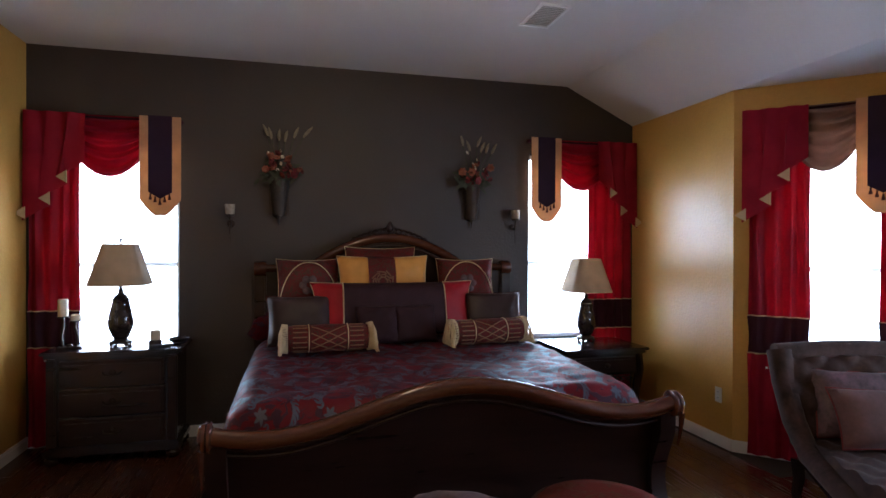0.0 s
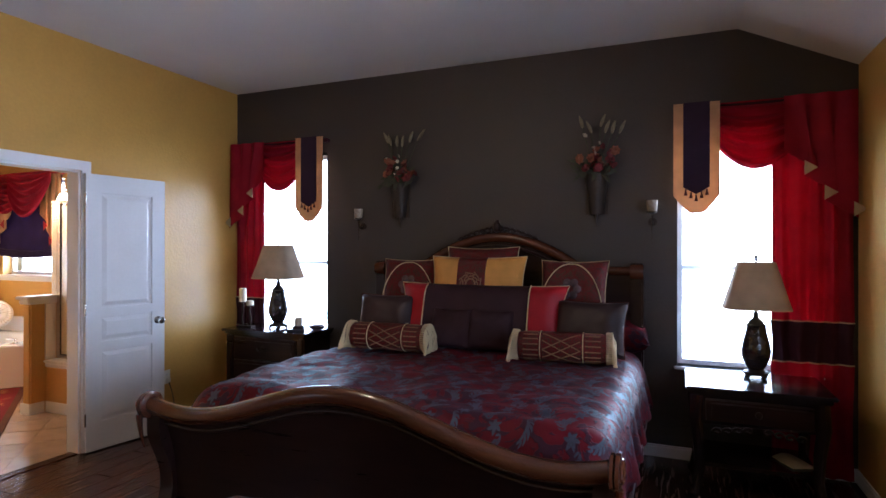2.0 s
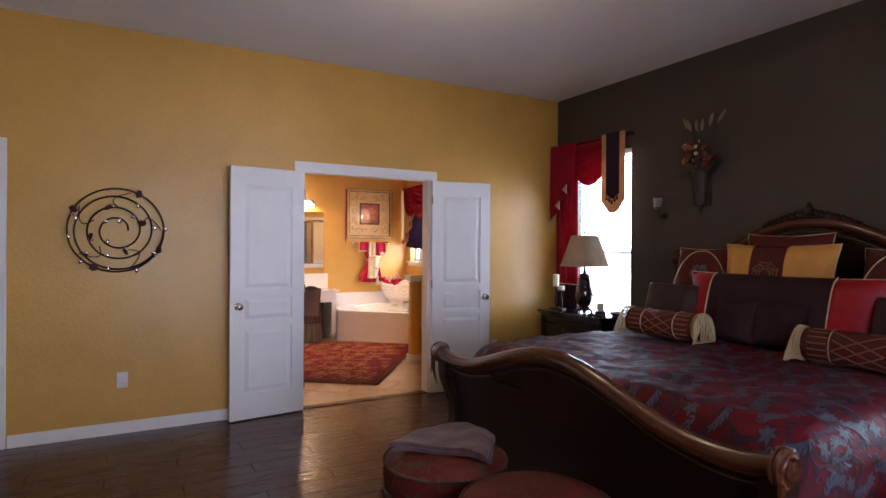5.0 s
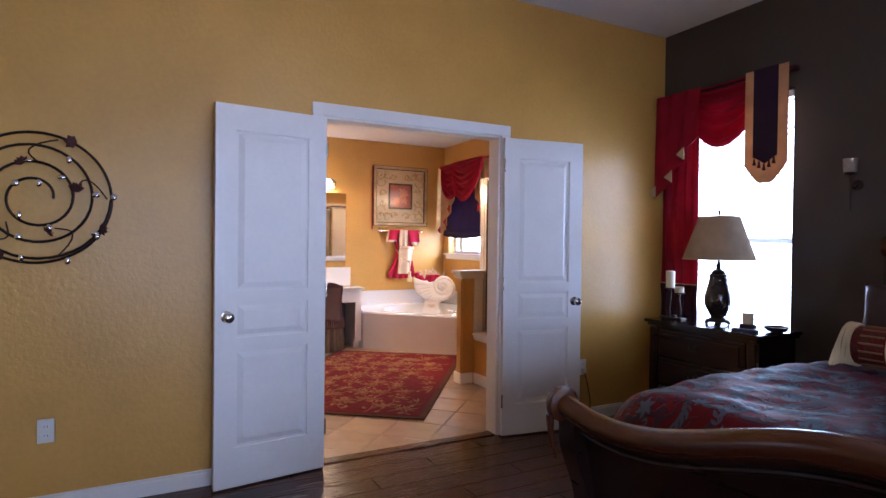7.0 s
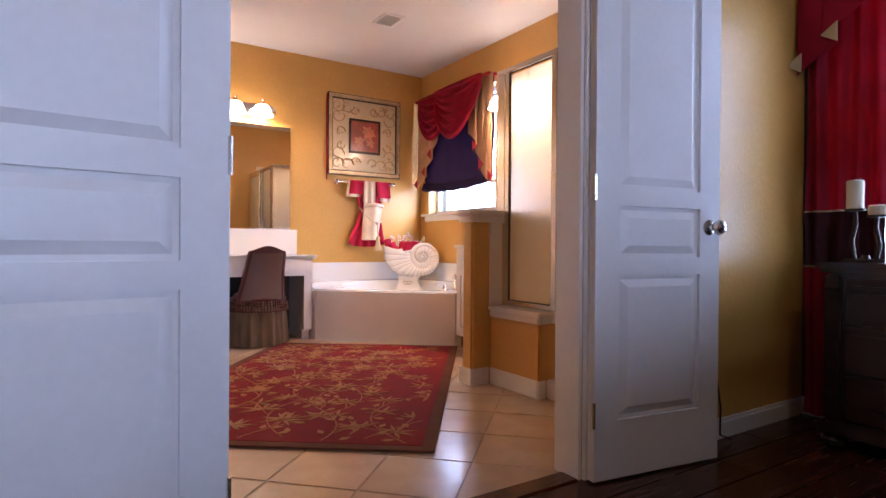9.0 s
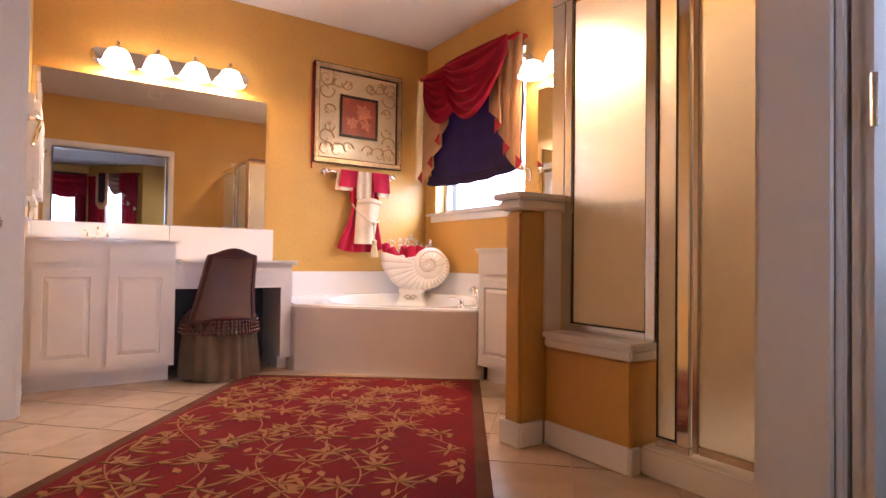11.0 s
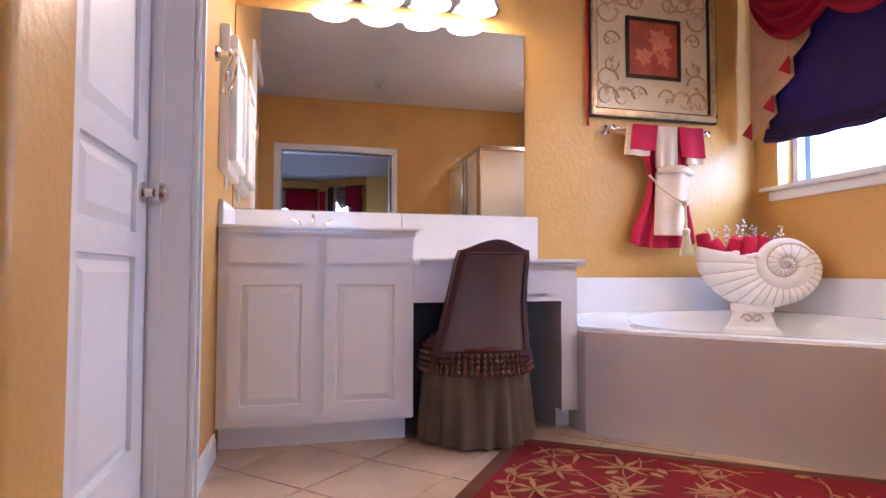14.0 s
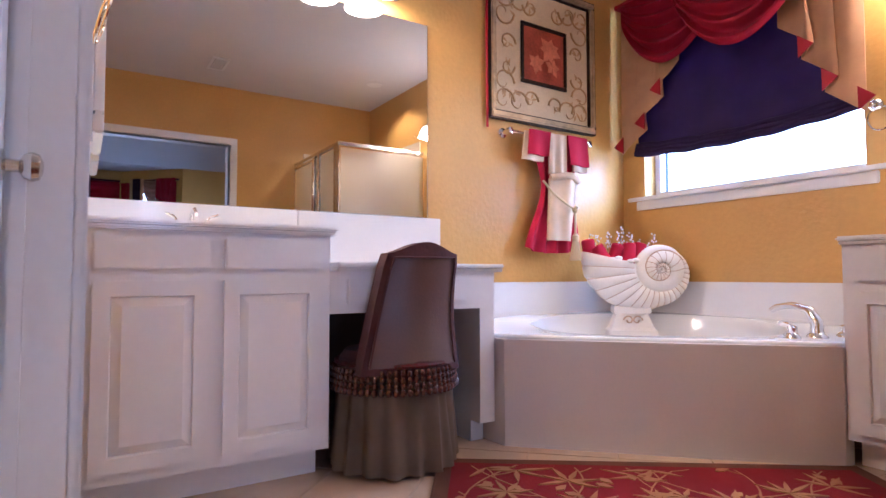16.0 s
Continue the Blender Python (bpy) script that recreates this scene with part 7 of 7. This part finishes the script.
rs = thing("roman_shade", pose(-5.60, YN, 0), "dark plum roman shade with gathered hem", "window shade")


def shade_fn(u, v):
    sag = 0.035 * math.sin(math.pi * u)
    return Vector((0.14 + 1.16 * u, -0.035 - 0.01 * math.sin(3 * math.pi * v), 2.34 - (2.34 - 1.455 + sag) * v))


part("shade_cloth", sheet(shade_fn, 24, 30, (0, 0.006, 0)), PLUM, rs)
for k in range(3):
    part("hem_fold", tube([(0.14 + 1.16 * i / 24, -0.050 - 0.008 * k, 1.455 + 0.020 - 0.024 * k - 0.035 * math.sin(math.pi * i / 24) + 0.004 * math.sin(i * 1.3 + k)) for i in range(25)], 0.019, 8), PLUM, rs)
tieb = thing("glass_holdback", pose(-4.235, YN, 1.41), "clear and chrome curtain holdback beside the window", "holdback")
part("post", tube([(0, 0, 0), (0, -0.07, 0)], 0.010, 10), CHROME, tieb)
part("knob", ball((0, -0.085, 0), 0.026, None, 14), CHROME, tieb)
part("ring", tube([(0.045 * math.cos(i * math.pi / 12), -0.05, -0.05 + 0.05 * math.sin(i * math.pi / 12)) for i in range(24)], 0.0035, 6, closed=True), CHROME, tieb)

# second vanity on the window wall
V2 = 4.605
v2 = thing("vanity_cabinet", pose(0, 0, 0), "white painted vanity cabinet beside the tub", "cabinet")
part("body", join(cuboid(-4.225, V2, 0.10, -3.215, YN, 0.815), cuboid(-4.21, V2 + 0.07, 0, -3.215, YN, 0.10)), CABINET, v2)
for x0, x1 in ((-4.19, -3.80), (-3.765, -3.40)):
    bm = raised_panel(bmesh.new(), 0, -(x1 - x0) / 2, (x1 - x0) / 2, 0.13, 0.645)
    part("door", moved(bm, pose((x0 + x1) / 2, V2, 0, 0, 0, -90)), CABINET, v2, smooth=False)
    part("drawer_front", cuboid(x0, V2 - 0.018, 0.68, x1, V2, 0.79, 0.005), CABINET, v2)
top3 = thing("vanity_countertop", pose(0, 0, 0), "white cultured marble counter beside the tub", "countertop")
part("slab", join(cuboid(-4.235, V2 - 0.03, 0.829, -3.213, YN, 0.847, 0.006), cuboid(-4.230, V2 - 0.02, 0.8155, -3.213, YN, 0.8285, 0.004)), MARBLE, top3)
part("backsplash", cuboid(-4.235, YN - 0.02, 0.847, -3.213, YN, 0.955, 0.003), MARBLE, top3)
m2 = thing("wall_mirror", pose(0, 0, 0), "frameless mirror over the second vanity", "mirror")
part("glass", cuboid(-4.175, YN - 0.007, 0.958, -3.22, YN - 0.001, 1.945), MIRROR, m2)
part("edge", cuboid(-4.177, YN - 0.005, 0.956, -3.218, YN - 0.0005, 1.947), DARKGAP, m2)
vanity_light(pose(-3.77, YN, 2.075))
for k in range(4):
    bulb("vanity_bulb", (-3.77 + (k - 1.5) * 0.232, YN - 0.115, 2.01), 8.6, WARM, 0.035)

# shower
pony = thing("pony_wall", pose(0, 0, 0), "gold painted half wall with a white moulded cap", "half wall")
part("core", cuboid(-3.195, 3.952, 0, -3.092, YN, 0.983, 0.014), GOLD_WALL, pony)
part("cap", join(cuboid(-3.238, 3.912, 1.027, -3.062, YN, 1.057, 0.008), cuboid(-3.220, 3.932, 0.983, -3.076, YN, 1.0275, 0.010)), WHITE, pony, "white moulded cap")
part("base", join(cuboid(-3.209, 3.938, 0, -3.078, 3.952, 0.10, 0.004), cuboid(-3.209, 3.952, 0, -3.195, 4.60, 0.10, 0.004), cuboid(-3.092, 3.952, 0, -3.078, 4.074, 0.10, 0.004)), WHITE, pony, "white baseboard")
part("shower_trim", cuboid(-3.092, 4.080, 0.477, -3.077, 4.169, 0.982), MARBLE, pony, "white stone facing beside the shower glass")
GY, GT, KX = 4.183, 1.90, -2.635
knee = thing("knee_wall", pose(0, 0, 0), "low gold wall under the shower glass with a white ledge", "half wall")
part("core", cuboid(-3.090, 4.088, 0, KX - 0.012, 4.26, 0.410, 0.010), GOLD_WALL, knee)
part("ledge", join(cuboid(-3.080, 4.058, 0.450, KX + 0.012, 4.27, 0.475, 0.006), cuboid(-3.080, 4.070, 0.410, KX, 4.265, 0.4505, 0.008)), WHITE, knee, "white moulded ledge")
part("base", join(cuboid(-3.077, 4.075, 0, KX - 0.012, 4.088, 0.10, 0.004), cuboid(KX - 0.012, 4.075, 0, KX + 0.001, 4.130, 0.10, 0.004)), WHITE, knee, "white baseboard")
enc = thing("shower_enclosure", pose(0, 0, 0), "framed shower enclosure of rain-textured glass", "shower")
part("curb", cuboid(KX - 0.010, 4.132, 0, BE, 4.262, 0.105, 0.01), MARBLE, enc, "white marble curb")
part("glass", cuboid(-3.020, GY - 0.003, 0.505, -2.650, GY + 0.003, GT - 0.02), RAINGLASS, enc)
part("glass", cuboid(-2.605, GY - 0.003, 0.135, -2.520, GY + 0.003, GT - 0.02), RAINGLASS, enc)
dr = part("shower_door", join(cuboid(-2.462, GY - 0.014, 0.12, -2.438, GY + 0.012, GT - 0.015, 0.004), cuboid(BE + 0.035, GY - 0.013, 0.12, BE + 0.065, GY + 0.013, GT - 0.015, 0.004), cuboid(-2.438, GY - 0.013, 0.12, BE + 0.035, GY + 0.013, 0.15, 0.004), cuboid(-2.438, GY - 0.013, GT - 0.045, BE + 0.035, GY + 0.013, GT - 0.015, 0.004)), NICKEL, enc, "brushed metal door frame")
part("door_glass", cuboid(-2.438, GY - 0.003, 0.15, BE + 0.035, GY + 0.003, GT - 0.045), RAINGLASS, dr)
part("door_stile", cuboid(-2.515, GY - 0.018, 0.135, -2.470, GY + 0.010, GT - 0.010, 0.003), CHROME, enc, "flat polished chrome door stile")
part("glass", cuboid(-3.129, GY + 0.015, 1.071, -3.123, YN + 0.07, GT - 0.02), RAINGLASS, enc)
for x0, y0, z0, x1, y1, z1 in ((-3.075, GY - 0.013, 0.505, -3.020, GY + 0.013, 0.982), (-3.062, GY - 0.013, 0.982, -3.022, GY + 0.013, GT), (-2.650, GY - 0.016, 0.477, -2.607, GY + 0.016, GT), (-2.522, GY - 0.012, 0.106, -2.516, GY + 0.012, GT), (BE + 0.001, GY - 0.016, 0.106, BE + 0.034, GY + 0.016, GT),
                               (-3.145, GY - 0.015, GT, BE, GY + 0.015, GT + 0.03), (-3.075, GY - 0.012, 0.476, -2.651, GY + 0.012, 0.505), (-2.605, GY - 0.015, 0.106, -2.470, GY + 0.015, 0.134), (-3.143, GY + 0.016, GT, -3.113, YN + 0.083, GT + 0.03), (-3.138, GY - 0.005, 1.058, -3.114, YN + 0.083, 1.071), (-3.140, GY - 0.013, 1.058, -3.064, GY - 0.006, GT)):
    part("rail", cuboid(min(x0, x1), y0, z0, max(x0, x1), y1, z1, 0.003), NICKEL, enc)
for x0, x1, z0 in ((-3.019, -2.651, 0.507), (-2.605, -2.524, 0.137)):
    for a, b, lo, hi in ((x0, x0 + 0.006, z0, GT - 0.01), (x1 - 0.006, x1, z0, GT - 0.01), (x0, x1, z0, z0 + 0.007), (x0, x1, GT - 0.012, GT - 0.005)):
        part("gasket", cuboid(a, GY - 0.008, lo, b, GY - 0.004, hi), DARKGAP, enc)
setting("wall_shower_lining", join(cuboid(-3.080, YN - 0.012, 0, BE, YN - 0.001, 2.05), cuboid(BE - 0.012, 4.27, 0, BE - 0.001, YN - 0.012, 2.05), cuboid(-3.092, 4.27, 0, -3.080, YN - 0.012, 1.02), cuboid(-3.080, 4.27, 0, KX - 0.012, 4.282, 0.45)), SHOWERWALL, "beige shower surround lining", "wall lining")

setting("shower_pan", cuboid(-3.080, 4.283, 0.0, BE - 0.012, YN - 0.012, 0.05, 0.006), MARBLE, "white shower pan behind the curb", "floor")
ceiling_vent(pose(-4.40, 4.05, BTOP, 0, 0, 0), 0.24, 0.18, 6, "white metal ceiling vent in the bathroom")
can = thing("recessed_light", pose(-2.79, 4.70, BTOP), "lit recessed ceiling light over the shower", "ceiling light")
part("trim", lathe([(0.075, -0.008), (0.08, -0.004), (0.08, 0.0), (0.055, 0.0)], 28), WHITE, can)
part("lens", lathe([(0.01, -0.005), (0.055, -0.004), (0.055, -0.001)], 28), LENSLIT, can)
down = new("shower_downlight", bpy.data.lights.new("shower_downlight", "SPOT"))
down.data.energy, down.data.color, down.data.spot_size, down.data.spot_blend, down.data.shadow_soft_size = 60, WARM, radians(130), 0.5, 0.04
down.location = (-2.79, 4.70, BTOP - 0.02)
ceiling_vent(pose(-2.54, 3.24, BTOP), 0.32, 0.15, 5, "white metal ceiling vent near the bathroom door")

# rug with a woven leaf pattern
RA = 143.7
rug = thing("area_rug", pose(-3.675, 3.275, 0.004, 0, 0, RA), "red wool rug with tan bamboo leaves and brown border", "rug")
RL, RWD = 2.42, 1.52
part("border", cuboid(-RL / 2, -RWD / 2, 0, RL / 2, RWD / 2, 0.009, 0.003), RUGEDGE, rug, "brown woven border")
part("field", cuboid(-RL / 2 + 0.055, -RWD / 2 + 0.055, 0.0088, RL / 2 - 0.055, RWD / 2 - 0.055, 0.0105), RUGRED, rug, "deep red field")
lp = bmesh.new()
rnd = random.Random(17)
HX, HY = RL / 2 - 0.07, RWD / 2 - 0.07


def flat_leaf(c, a, ln, wd):
    d = Vector((math.cos(a), math.sin(a), 0))
    s = Vector((-d.y, d.x, 0)) * wd
    pts = [c, c + d * ln * 0.35 + s, c + d * ln * 0.7 + s * 0.6, c + d * ln, c + d * ln * 0.7 - s * 0.6, c + d * ln * 0.35 - s]
    if any(abs(p.x) > HX or abs(p.y) > HY for p in pts):
        return
    lift = 0.0118 + 2.5e-6 * len(lp.faces) / 7
    up = [lp.verts.new((p.x, p.y, lift)) for p in pts]
    dn = [lp.verts.new((p.x, p.y, 0.0103)) for p in pts]
    lp.faces.new(up)
    for k in range(6):
        lp.faces.new((up[k], dn[k], dn[(k + 1) % 6], up[(k + 1) % 6]))


def stem(p, q, w):
    d = (q - p)
    if max(abs(p.x), abs(q.x)) > HX or max(abs(p.y), abs(q.y)) > HY:
        return
    s = Vector((-d.y, d.x, 0)).normalized() * w
    lift = 0.0108 + 1.0e-6 * len(lp.faces) / 7
    up = [lp.verts.new((v.x, v.y, lift)) for v in (p + s, q + s, q - s, p - s)]
    dn = [lp.verts.new((v.x, v.y, 0.0103)) for v in (p + s, q + s, q - s, p - s)]
    lp.faces.new(up)
    for k in range(4):
        lp.faces.new((up[k], dn[k], dn[(k + 1) % 4], up[(k + 1) % 4]))


def spray(c, a, size):
    """A fan of slim bamboo leaves on a short stalk."""
    n = rnd.randrange(5, 8)
    fan = rnd.uniform(3.2, 4.8)
    for k in range(n):
        q = k / (n - 1) - 0.5
        flat_leaf(c, a + fan * q + rnd.uniform(-0.12, 0.12), size * (1.0 - 0.35 * abs(q)) * rnd.uniform(0.85, 1.15), 0.0098 * rnd.uniform(0.8, 1.15))


for row in range(8):
    y0 = -0.63 + 0.180 * row
    p = Vector((-1.13 + 0.04 * (row % 2), y0, 0))
    count = 0
    while p.x < 1.13:
        heading = 0.75 * math.sin(p.x * 4.1 + row * 2.1)
        q = p + Vector((math.cos(heading), math.sin(heading), 0)) * 0.05
        stem(p, q, 0.0030)
        count += 1
        if count % 4 == row % 4:
            side = 1 if (count // 4) % 2 else -1
            ba = heading + side * rnd.uniform(0.5, 0.9)
            b = q.copy()
            for k in range(3):
                c = b + Vector((math.cos(ba), math.sin(ba), 0)) * 0.035
                stem(b, c, 0.0026)
                b = c
                ba -= side * 0.12
            spray(b, ba, rnd.uniform(0.095, 0.135))
            for k in range(2):
                flat_leaf(q + Vector((rnd.uniform(-0.09, 0.09), rnd.uniform(-0.09, 0.09), 0)), rnd.uniform(0, 6.28), 0.062, 0.016)
        p = q
part("leaf_pattern", lp, RUGTAN, rug, "woven tan bamboo leaves", smooth=False)

# ---- floors and their pieces ----
floor = setting("floor", prism([(XW - 0.06, YS), (XE, YS), (XE, -0.18), (4.22, 0.74), (4.22, 2.84), (XE, 3.76), (XE, YN), (XW - 0.06, YN)], -0.14, -0.004), SUBFLOOR, "dark laminate plank bedroom floor", "floor")
PWD, PLN = 0.152, 1.22
me_full = mesh_of("plank", cuboid(-PWD / 2 + 0.0012, -PLN / 2 + 0.0012, -0.010, PWD / 2 - 0.0012, PLN / 2 - 0.0012, 0.0, 0.0018), PLANK)
rnd = random.Random(31)
col = 0
x = XW + PWD / 2
while x < 4.22:
    y = YS - (0.41 * (col % 3)) + PLN / 2
    while y - PLN / 2 < YN:
        inside = x < XE or (0.2 - 0.6 < y < 3.4)
        if inside:
            lo, hi = max(y - PLN / 2, YS), min(y + PLN / 2, YN)
            if x + PWD / 2 > XE:
                cutin = x + PWD / 2 - XE
                lo, hi = max(lo, -0.18 + cutin - 0.06), min(hi, 3.76 - cutin + 0.06)
            if hi - lo > 0.03:
                if hi - lo > PLN - 0.001:
                    ob = new("plank", me_full)
                    ob.location = (x, y, 0)
                else:
                    ob = new("plank", mesh_of("plank", cuboid(-PWD / 2 + 0.0012, lo - y + 0.0012, -0.010, PWD / 2 - 0.0012, hi - y - 0.0012, 0.0, 0.0018), PLANK))
                    ob.location = (x, y, 0)
                ob.parent = floor
        y += PLN
    x += PWD
    col += 1

bath_floor = setting("floor_bath", cuboid(BW, 1.6, -0.14, XW - 0.061, YN, -0.004), GROUT, "beige ceramic tile bathroom floor laid diagonally", "floor")
P = 0.341
tile_me = mesh_of("tile", cuboid(-P / 2 + 0.0025, -P / 2 + 0.0025, -0.012, P / 2 - 0.0025, P / 2 - 0.0025, 0.0, 0.003), TILE)
c45 = math.sqrt(0.5)
EDGE = -1.842
for i in range(-24, 24):
    for j in range(-24, 24):
        a = (0.187 + 0.482 * (i + 0.5)) * c45
        b = (4.87 + 0.482 * (j + 0.5)) * c45
        x, y = (a - b) * c45, (a + b) * c45
        if BW - 0.1 < x < BE + 0.26 and 2.0 < y < YN + 0.1 and not (x > BE - 0.02 and not (DOOR[0] - 0.1 < y < DOOR[1] + 0.1)):
            if x + 0.25 > EDGE:
                bm = moved(cuboid(-P / 2 + 0.0025, -P / 2 + 0.0025, -0.012, P / 2 - 0.0025, P / 2 - 0.0025, 0.0), pose(x, y, 0, 0, 0, 45))
                bmesh.ops.bisect_plane(bm, geom=bm.verts[:] + bm.edges[:] + bm.faces[:], plane_co=(EDGE, 0, 0), plane_no=(1, 0, 0), clear_outer=True)
                if len(bm.faces) < 4:
                    bm.free()
                    continue
                ob = new("tile", mesh_of("tile", moved(bm, pose(x, y, 0, 0, 0, 45).inverted()), TILE))
            else:
                ob = new("tile", tile_me)
            ob.matrix_basis = pose(x, y, 0, 0, 0, 45)
            ob.parent = bath_floor
